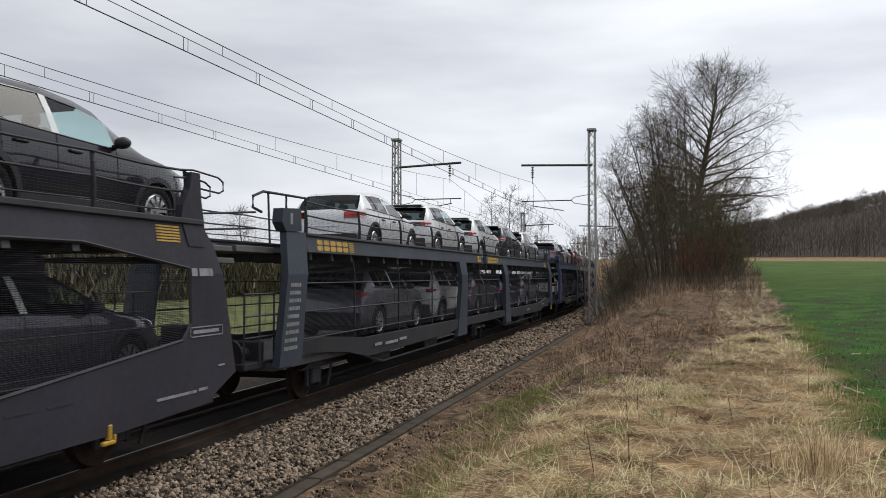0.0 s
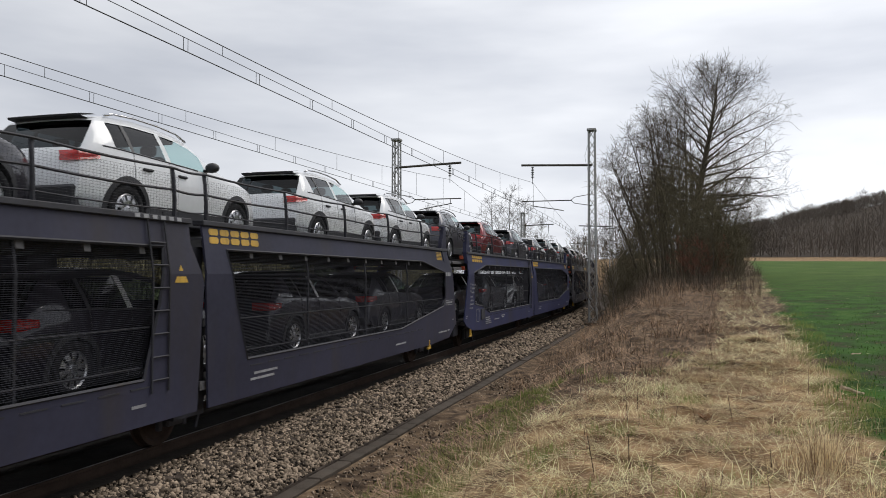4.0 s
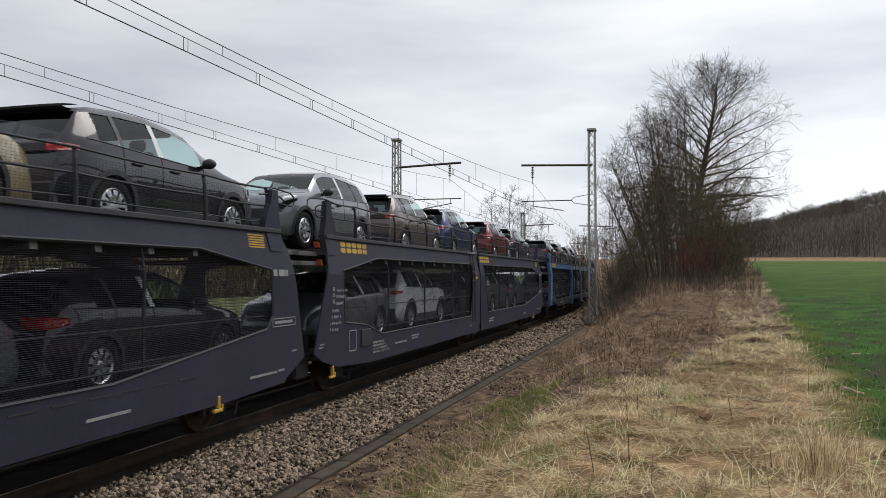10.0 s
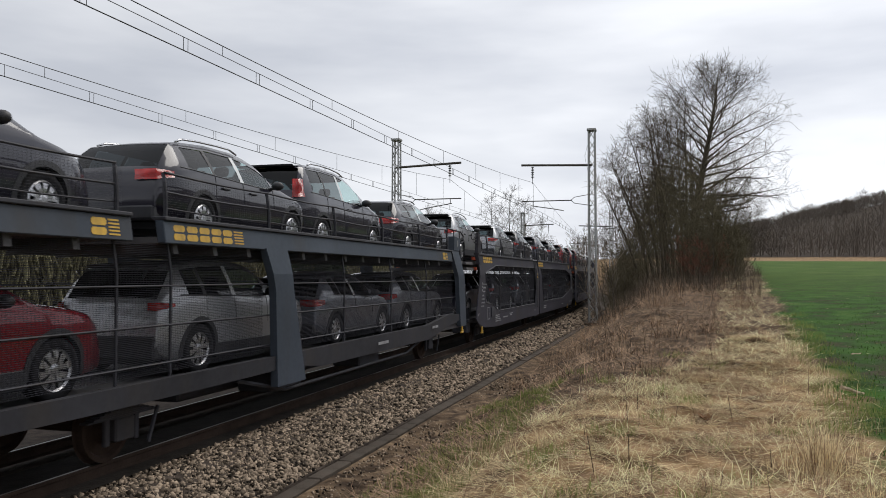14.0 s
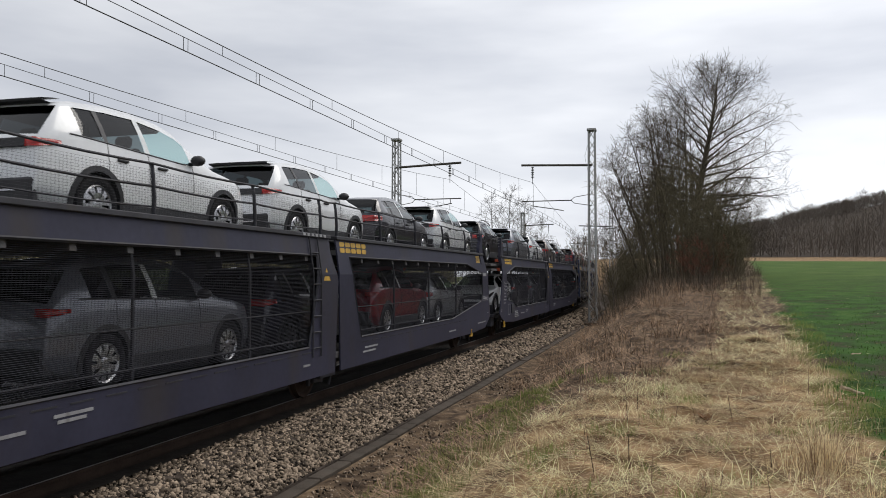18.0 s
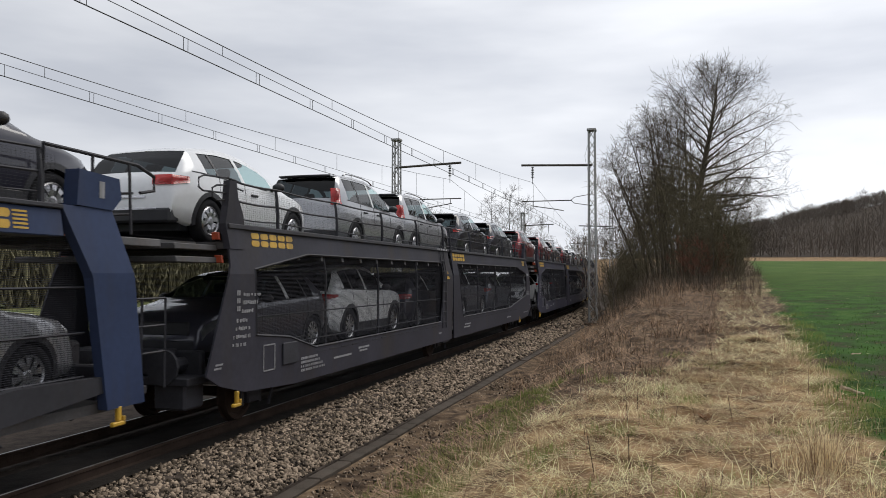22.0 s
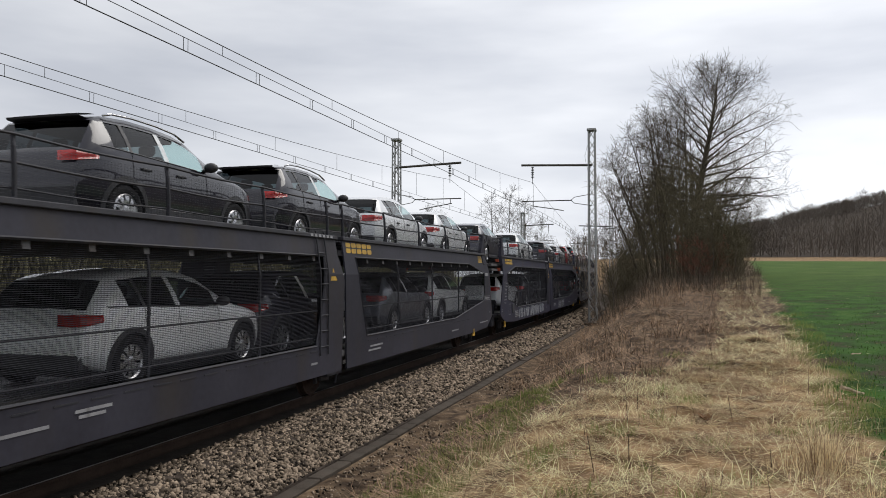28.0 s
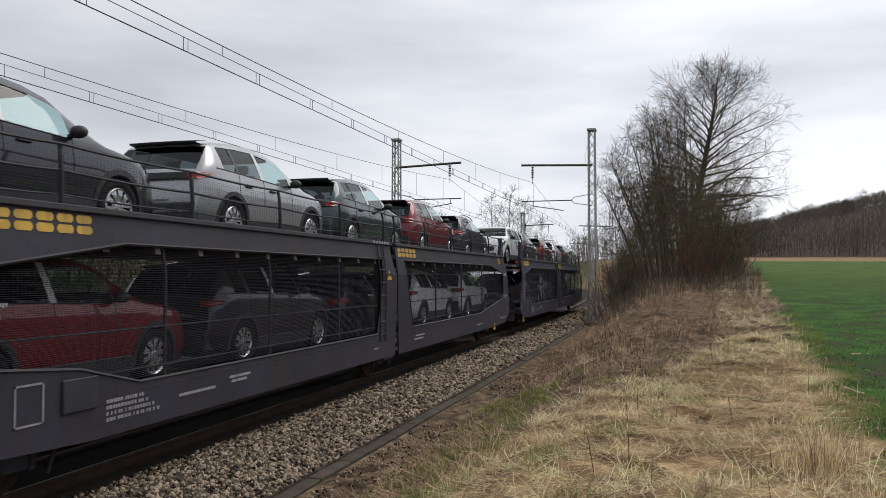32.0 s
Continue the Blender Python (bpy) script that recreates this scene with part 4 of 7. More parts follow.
def screen_mesh(y0a, y1a, y0b, y1b, z0, z1, dz=0.021, dy=0.62, r=0.0036, x=0.0, fine=None):
    """A wire screen between two slanted ends (lower y0a..y1a, upper y0b..y1b)."""
    verts, faces = [], []

    def wire(p, q, r):
        d = (Vector(q) - Vector(p)).normalized()
        a = Vector((1, 0, 0))
        b = d.cross(a)
        k = len(verts)
        for e in (p, q):
            for t in (90, 210, 330):
                verts.append(Vector(e) + (a * math.sin(radians(t)) + b * math.cos(radians(t))) * r)
        for i in range(3):
            faces.append((k + i, k + (i + 1) % 3, k + 3 + (i + 1) % 3, k + 3 + i))
    n = int((z1 - z0) / dz)
    for i in range(n + 1):
        k = i / n
        wire((x, y0a + (y0b - y0a) * k, z0 + (z1 - z0) * k), (x, y1a + (y1b - y1a) * k, z0 + (z1 - z0) * k), r)
    n = int((y1a - y0a) / dy)
    for i in range(n + 1):
        k = i / n
        wire((x, y0a + (y1a - y0a) * k, z0), (x, y0b + (y1b - y0b) * k, z1), fine or r)
    return verts, faces


def ribbed(y0, y1, top, mid, low):
    """Outline of a deck plate with cross ribs below it."""
    pts = [(y0, top), (y0, mid)]
    for k in range(int((y1 - y0) / 0.9)):
        a = y0 + 0.3 + k * 0.9
        pts += [(a, mid), (a, low), (a + 0.1, low), (a + 0.1, mid)]
    return pts + [(y1, mid), (y1, top)]


def block_letters(bm, y0, z0, h, x, n=5, wide=0.26, gap=0.05):
    """A row of pairs of bold rounded bars, in the size of a painted company mark."""
    for k in range(n):
        a, c = y0 + k * (wide + gap), h * 0.13
        for b0, b1 in ((z0, z0 + h * 0.44), (z0 + h * 0.56, z0 + h)):
            pts = [(a + c, b0), (a + wide - c, b0), (a + wide, b0 + c), (a + wide, b1 - c), (a + wide - c, b1), (a + c, b1), (a, b1 - c), (a, b0 + c)]
            slab(bm, [(y + (z - z0) * 0.10, z) for y, z in pts], None, x, x + 0.004)


def bars(bm, rows, x):
    for y0, y1, z0, z1 in rows:
        box(bm, x, x + 0.003, y0, y1, z0, z1)


def axle_set(bm, y, r=0.42):
    for s in (1, -1):
        lathe_x(bm, [(-0.07, 0.001), (-0.07, r * 0.92), (-0.05, r + 0.025), (-0.03, r), (0.07, r * 0.985), (0.07, r * 0.86), (0.02, r * 0.78), (0.03, 0.2), (0.09, 0.12), (0.09, 0.001)], 24, s * 0.755, y, r)
    tube(bm, [(-0.75, y, r), (0.75, y, r)], 0.08, 8)


def under_gear(parent, y, sh):
    """One axle with its horn guides, springs and boxes."""
    bm = bmesh.new()
    axle_set(bm, y - sh)
    part("wheelset", bm, M_RUST, parent, "rusty steel wheels on an axle")
    bm = bmesh.new()
    for s in (1, -1):
        x = s * 1.02
        box(bm, x - 0.07, x + 0.07, y - sh - 0.17, y - sh + 0.17, 0.28, 0.56, 0.02)
        for e in (-0.30, 0.22):
            box(bm, x - 0.03, x + 0.03, y - sh + e, y - sh + e + 0.08, 0.25, 0.85, 0.01)
        for k in range(5):
            box(bm, x - 0.06, x + 0.06, y - sh - 0.62 + k * 0.09, y - sh + 0.62 - k * 0.09, 0.56 + k * 0.022, 0.58 + k * 0.022)
        tube(bm, [(x + 0.12 * s, y - sh + 0.35, 0.2), (x + 0.14 * s, y - sh + 0.5, 0.62)], 0.025, 5)
    part("axle_guard", bm, M_SOOT, parent, "sooty axle box with leaf spring")


def buffers(parent, y, sh, d):
    for s in (1, -1):
        bm = bmesh.new()
        tube(bm, [(s * 0.87, y - sh, 1.02), (s * 0.87, y - sh + d * 0.42, 1.02)], 0.10, 10, 0.09)
        tube(bm, [(s * 0.87, y - sh + d * 0.42, 1.02), (s * 0.87, y - sh + d * 0.47, 1.02)], 0.24, 14, 0.24, True)
        part("buffer", bm, M_SOOT, parent, "greasy round buffer")
    bm = bmesh.new()
    tube(bm, [(0, y - sh - d * 0.2, 1.0), (0, y - sh + d * 0.35, 0.97), (0, y - sh + d * 0.62, 0.86)], 0.05, 6, None, True)
    tube(bm, [(0.35, y - sh, 0.85), (0.36, y - sh + d * 0.2, 0.5), (0.3, y - sh + d * 0.55, 0.55)], 0.025, 5)
    tube(bm, [(-0.35, y - sh, 0.85), (-0.36, y - sh + d * 0.2, 0.48), (-0.3, y - sh + d * 0.55, 0.55)], 0.025, 5)
    box(bm, -1.15, 1.15, *sorted((y - sh - d * 0.12, y - sh)), 0.82, 1.2, 0.02)
    part("coupling", bm, M_SOOT, parent, "screw coupling and brake hoses")


def posts_and_cables(parent, ys, sh, top, z0, curve_in=0.0):
    """Guard posts of the upper deck and the cables between them, on both sides."""
    bm = bmesh.new()
    tube(bm, [(0, 0, z0), (0, 0, z0 + 0.25), (-0.02, 0, top - 0.12), (-0.06, 0.03, top)], 0.028, 6, 0.024, True)
    me = mesh_of("guard_post", bm, M_SOOT)
    for s in (1, -1):
        for y in (ys if s > 0 else ys[::3]):
            ob = part("guard_post", me, None, parent)
            ob.matrix_basis = pose(s * (SIDE - 0.03), y - sh, 0, 0, 0, 0 if s > 0 else 180)
        bm = bmesh.new()
        for k, z in enumerate((top, z0 + (top - z0) * 0.58, z0 + 0.13)):
            pts = []
            for a, b in zip(ys, ys[1:]):
                for i in range(4):
                    t = i / 4
                    pts.append((s * (SIDE - 0.05), a + (b - a) * t - sh, z - 0.022 * math.sin(math.pi * t)))
            pts.append((s * (SIDE - 0.05), ys[-1] - sh, z))
            tube(bm, pts, 0.0165 if k < 2 else 0.011, 5)
        part("guard_cable", bm, M_SOOT, parent, "black sagging guard cables")


def paint_and_marks(parent, sh, shift=0.0):
    rnd = random.Random(11)
    rows = []
    for k in range(3):
        rows.append((0.11, 0.145, 1.95 - k * 0.11, 2.02 - k * 0.11))
        rows.append((0.16, 0.195, 1.95 - k * 0.11, 2.02 - k * 0.11))
    for a, b, z in ((0.28, 0.78, 1.93), (0.26, 0.70, 1.82), (0.24, 0.56, 1.70), (0.10, 0.42, 1.57), (0.08, 0.50, 1.46), (0.02, 0.50, 1.345), (0.0, 0.40, 1.235)):
        q = a
        while q < b - 0.04:
            w = rnd.uniform(0.018, 0.042)
            rows.append((q, min(b, q + w), z + rnd.choice((0.0, 0.0, 0.012)), z + rnd.choice((0.045, 0.055))))
            q += w + rnd.choice((0.012, 0.014, 0.05))
    for k in range(4):
        q = 2.1
        while q < 3.0 - k * 0.1:
            w = rnd.uniform(0.02, 0.05)
            rows.append((q, q + w, 0.66 + k * 0.065, 0.698 + k * 0.065))
            q += w + rnd.choice((0.014, 0.014, 0.04))
    for y0, y1, z in ((3.4, 4.2, 0.74), (4.6, 5.0, 0.76), (4.55, 5.1, 0.82), (12.6, 13.3, 0.72), (12.7, 13.4, 0.80), (18.8, 19.5, 0.70), (22.1, 22.9, 0.74), (22.95, 23.15, 0.75), (10.0, 10.25, 0.72)):
        rows.append((y0, y1, z, z + 0.035))
    rows += [(22.75, 23.5, 1.44, 1.455), (22.75, 23.5, 1.56, 1.575), (22.75, 22.765, 1.44, 1.575), (23.485, 23.5, 1.44, 1.575), (22.82, 23.4, 1.485, 1.53), (22.95, 23.25, 2.22, 2.32), (22.78, 22.9, 2.22, 2.32), (-0.45, -0.28, 0.97, 0.995), (-0.42, -0.24, 1.02, 1.045), (23.4, 23.55, 1.02, 1.045)]
    bm = bmesh.new()
    bars(bm, [(a - sh, b - sh, c, d) for a, b, c, d in rows], SIDE + 0.036)
    part("stencil_lettering", bm, M_MARK, parent, "small white stencilled markings", kind="stuff")
    bm = bmesh.new()
    for a, b, c, d in ((0.86, 1.22, 0.80, 1.20),):
        for q in ((a, b, c, c + 0.02), (a, b, d - 0.02, d), (a, a + 0.02, c, d), (b - 0.02, b, c, d)):
            box(bm, SIDE + 0.034, SIDE + 0.038, q[0] - sh, q[1] - sh, q[2], q[3])
    part("card_frame", bm, M_MARK, parent, "pale label frame")
    bm = bmesh.new()
    box(bm, SIDE + 0.03, SIDE + 0.06, 1.45 - sh, 1.95 - sh, 0.84, 1.18, 0.01)
    part("label_board", bm, M_SOOT, parent, "dark label board")


def hook(parent, y, sh, top=0.62):
    bm = bmesh.new()
    box(bm, SIDE - 0.01, SIDE + 0.045, y - sh - 0.032, y - sh + 0.032, top - 0.17, top, 0.012)
    box(bm, SIDE - 0.01, SIDE + 0.045, y - sh - 0.11, y - sh + 0.10, top - 0.22, top - 0.17, 0.012)
    box(bm, SIDE - 0.01, SIDE + 0.045, y - sh + 0.06, y - sh + 0.10, top - 0.18, top - 0.12, 0.008)
    part("lashing_hook", bm, M_YELLOW, parent, "yellow lashing hook")


KINK, LEAN = 2.25, 0.16


def tumble(t):
    """Lean the wagon's sides inwards above the kink, as the loading gauge asks."""
    for ob in t.children_recursive:
        me, x0 = ob.data, ob.location.x
        if me.users > 1:
            ob.location.x -= math.copysign(LEAN * 0.68, x0)
            continue
        if ob.name.split(".")[0] in ("side_plate", "opening_rim", "post", "ladder", "screen_post"):
            bm = bmesh.new()
            bm.from_mesh(me)
            bmesh.ops.bisect_plane(bm, geom=bm.verts[:] + bm.edges[:] + bm.faces[:], dist=0.0005, plane_co=(0, 0, KINK), plane_no=(0, 0, 1))
            bm.to_mesh(me)
            bm.free()
        for v in me.vertices:
            x = v.co.x + x0
            if abs(x) > 0.9 and v.co.z > KINK:
                v.co.x -= math.copysign(min(v.co.z - KINK, 0.68) * LEAN, x)


def wagon_a(colour):
    """Closed-sided twin wagon: two plated halves on a shared middle, wire screens over the lower deck."""
    t = new("car_carrier_wagon")
    sh, paint = MID_A, WAGON_PAINT[colour]
    halves = [
        ([(0.02, 2.93), (-0.02, 2.38), (-0.62, 0.90), (-0.30, 0.74), (0.35, 0.58), (1.9, 0.50), (10.30, 0.50), (11.28, 0.50), (11.42, 2.13), (11.20, 2.62), (11.20, 2.93)],
         [(2.45, 2.58), (10.62, 2.58), (10.50, 1.9), (10.22, 1.02), (2.65, 1.02), (1.70, 1.26), (0.66, 1.36), (0.62, 2.32)], (0.62, 10.6)),
        ([(11.50, 2.93), (11.50, 2.62), (11.47, 2.13), (11.54, 0.50), (12.5, 0.50), (21.4, 0.50), (23.1, 0.56), (23.85, 0.90), (23.55, 2.10), (23.36, 2.62), (23.12, 2.93)],
         [(12.02, 2.58), (20.90, 2.58), (22.74, 2.32), (22.78, 1.62), (22.60, 1.42), (19.2, 1.04), (12.52, 1.04), (12.20, 1.9)], (12.02, 22.72)),
    ]
    for outer, hole, (b0, b1) in halves:
        o = [(y - sh, z) for y, z in outer]
        h = [(y - sh, z) for y, z in hole]
        for s in (1, -1):
            bm = bmesh.new()
            slab(bm, o, h, s * SIDE, s * (SIDE + 0.03))
            plate = part("side_plate", bm, paint, t, "dirty painted steel side with a long opening")
            bm = bmesh.new()       # raised rim round the opening and a rib along the sill
            for a, b in zip(h, h[1:] + h[:1]):
                tube(bm, [(s * (SIDE + 0.025), *a), (s * (SIDE + 0.025), *b)], 0.022, 4)
            lo, hi = (2.7, 10.1) if outer[0][0] < 5 else (12.6, 20.5)
            k = lo
            while k < hi:
                box(bm, *sorted((s * (SIDE + 0.028), s * (SIDE + 0.036))), k - sh, k + 0.34 - sh, 0.925, 0.945)
                k += 0.52
            if s > 0:
                part("opening_rim", bm, M_SOOT, plate)
        y0, y1 = outer[0][0] - sh, (11.2 if outer[0][0] < 5 else 23.12) - sh
        bm = bmesh.new()
        slab(bm, ribbed(y0, y1, 2.70, 2.60, 2.48), None, -SIDE + 0.01, SIDE - 0.01)
        part("upper_deck", bm, M_DECK, t, "dark steel upper deck")
        for s in (1, -1):
            bm = bmesh.new()
            box(bm, *sorted((s * (SIDE - 0.10), s * (SIDE + 0.075))), y0 - 0.02, y1 + 0.02, 2.885, 2.955, 0.01)
            part("deck_flange", bm, M_SOOT, t, "blackened flange of the upper deck")
        bm = bmesh.new()
        box(bm, -SIDE + 0.01, SIDE - 0.01, y0 - 0.2, y1 + 0.2, 0.74, 0.85)
        part("lower_deck", bm, M_DECK, t, "dark steel lower deck")
        for s in (1, -1):
            v, f = screen_mesh(hole[-1][0] - sh, (10.3 if b0 < 5 else 22.7) - sh, b0 - sh, b1 - sh, 1.06, 2.56, dy=0.05 if s > 0 else 0.62, r=0.0030 if s > 0 else 0.0045, fine=0.0018 if s > 0 else None)
            ob = part("wire_screen", from_arrays("wire_screen", v, f, M_WIRE), None, t, "fine wire screen over the opening", kind="stuff")
            ob.location.x = s * (SIDE - 0.03)
            v, f = screen_mesh(y0 + 0.3, y1 - 0.1, y0 + 0.3, y1 - 0.1, 2.97, 3.50, 0.030, 0.055, 0.0013)
            ob = part("guard_net", from_arrays("guard_net", v, f, M_NET), None, t, "fine net beside the upper deck", kind="stuff")
            ob.location.x = s * (SIDE - 0.045)
            if s < 0:
                continue
            for y in [b0 + 2.6 * i for i in range(1, 4)]:
                bm = bmesh.new()
                tube(bm, [(s * (SIDE - 0.05), y - sh, 1.02), (s * (SIDE - 0.05), y - sh, 2.58)], 0.022, 5)
                part("screen_post", bm, M_SOOT, t)
            bm = bmesh.new()
            for z in (1.16, 1.62):
                tube(bm, [(s * (SIDE - 0.04), b0 + 0.1 - sh, z), (s * (SIDE - 0.04), (10.4 if b0 < 5 else 22.6) - sh, z)], 0.014, 4)
            part("hand_bar", bm, M_SOOT, t, "thin dark bar behind the screen")
    posts_and_cables(t, [0.2, 1.6, 3.9, 6.3, 8.7, 11.0, 11.7, 14.0, 16.4, 18.8, 21.2, 22.9], sh, 3.58, 2.93)
    # raised end frames
    for y, d in ((0.02, -1), (23.12, 1)):
        for s in (1, -1):
            bm = bmesh.new()
            outl = [(y + 0.02 * d, 2.6), (y - 0.34 * d, 2.6), (y - 0.44 * d, 2.95), (y - 0.40 * d, 3.12), (y - 0.26 * d, 3.34), (y - 0.22 * d, 3.56), (y - 0.04 * d, 3.56), (y + 0.0 * d, 3.2), (y + 0.06 * d, 2.95)]
            slab(bm, [(a - sh, z) for a, z in (outl if d < 0 else outl[::-1])], None, s * (SIDE - 0.06), s * (SIDE + 0.045))
            part("end_stanchion", bm, paint, t)
            bm = bmesh.new()
            x = s * (SIDE - 0.02)
            for z, far in ((3.60, 0.62), (3.50, 0.30)):
                pts = [(y - 0.5 * d, z - 0.04), (y - 0.1 * d, z), (y + (far - 0.12) * d, z - 0.03), (y + far * d, z - 0.08), (y + far * d, z - 0.20), (y + (far - 0.1) * d, z - 0.24), (y - 0.05 * d, z - 0.22)]
                tube(bm, [(x, a - sh, q) for a, q in pts], 0.014, 5)
            part("end_rail", bm, M_SOOT, t, "bent black tube rail at the deck end")
        bm = bmesh.new()
        for z in (2.45, 2.62):
            box(bm, -1.30, 1.30, *sorted((y + 0.05 * d - sh, y + 1.02 * d - sh)), z - 0.05, z + 0.03, 0.01)
        box(bm, -0.95, -0.45, *sorted((y - sh, y + 1.18 * d - sh)), 2.66, 2.70)
        box(bm, 0.45, 0.95, *sorted((y - sh, y + 1.18 * d - sh)), 2.66, 2.70)
        part("loading_flap", bm, M_DECK, t, "dark steel bridging flap at the wagon end")
        bm = bmesh.new()
        for s in (1, -1):
            for z in (2.40, 2.72):
                box(bm, *sorted((s * 1.27, s * 1.39)), *sorted((y + 0.06 * d - sh, y + 0.10 * d - sh)), z, z + 0.11, 0.01)
        part("end_marker", bm, M_HAZARD, t, "orange end marker")
    for y, d in ((-0.15, -1), (23.3, 1)):
        bm = bmesh.new()
        box(bm, -1.25, 1.25, *sorted((y - 0.6 * d - sh, y + 0.55 * d - sh)), 0.78, 0.88, 0.01)
        box(bm, -0.75, 0.75, *sorted((y - sh, y + 0.42 * d - sh)), 0.88, 1.22, 0.03)
        box(bm, 0.70, 1.18, *sorted((y + 0.05 * d - sh, y + 0.5 * d - sh)), 0.45, 0.80, 0.03)
        box(bm, -1.18, -0.70, *sorted((y + 0.05 * d - sh, y + 0.5 * d - sh)), 0.45, 0.80, 0.03)
        part("end_platform", bm, M_SOOT, t, "sooty end platform and gear case")
    # black middle between the halves, ladder
    bm = bmesh.new()
    for s in (1, -1):
        box(bm, *sorted((s * 1.10, s * 1.36)), 11.10 - sh, 11.62 - sh, 0.55, 2.6)
    box(bm, -1.3, 1.3, 11.05 - sh, 11.7 - sh, 0.4, 0.74)
    part("joint_bellows", bm, M_SOOT, t, "black pivot between the wagon halves")
    bm = bmesh.new()
    for y in (10.34, 10.66):
        tube(bm, [(SIDE + 0.05, y - sh, 0.85), (SIDE + 0.05, y - sh, 3.0)], 0.014, 5)
    for k in range(8):
        tube(bm, [(SIDE + 0.05, 10.34 - sh, 1.0 + k * 0.27), (SIDE + 0.05, 10.66 - sh, 1.0 + k * 0.27)], 0.012, 5)
    part("ladder", bm, M_SOOT, t)
    bm = bmesh.new()
    vs = [bm.verts.new((SIDE + 0.036, y - sh, z)) for y, z in ((10.78, 2.14), (11.06, 2.14), (10.92, 2.36))]
    bm.faces.new(vs)
    part("warning_sign", bm, M_YELLOW, t, "yellow warning triangle")
    for y in (0.62, 11.62):
        bm = bmesh.new()
        block_letters(bm, y - sh, 2.655, 0.20, SIDE + 0.032, 5, 0.225, 0.045)
        part("painted_logo", bm, M_YELLOW, t, "yellow painted company mark")
    bm = bmesh.new()
    for k in range(6):
        box(bm, SIDE + 0.032, SIDE + 0.036, 22.15 - sh, 22.62 - sh, 2.64 + k * 0.036, 2.66 + k * 0.036)
    part("painted_bars", bm, M_YELLOW, t, "worn orange painted bars", kind="stuff")
    bm = bmesh.new()
    for k in range(6):
        box(bm, SIDE + 0.0755, SIDE + 0.079, 10.1 + k * 0.16 - sh, 10.19 + k * 0.16 - sh, 2.90, 2.945)
    part("hazard_stripes", bm, M_MARK, t, "worn yellow-white edge stripes")
    paint_and_marks(t, sh)
    hook(t, 0.15, sh)
    hook(t, 21.3, sh)
    for y in (1.3, 11.4, 21.9):
        under_gear(t, y, sh)
    buffers(t, -0.25, sh, -1)
    buffers(t, 23.4, sh, 1)
    bm = bmesh.new()
    for y0, y1 in ((2.4, 10.2), (12.6, 20.6)):
        box(bm, -0.55, 0.55, y0 - sh, y1 - sh, 0.42, 0.74, 0.03)
        for q in (y0 + 1.5, y0 + 4.2):
            box(bm, 0.6, 1.2, q - sh, q + 0.9 - sh, 0.40, 0.72, 0.03)
    part("underframe", bm, M_SOOT, t, "sooty underframe with brake gear")
    tumble(t)
    return t


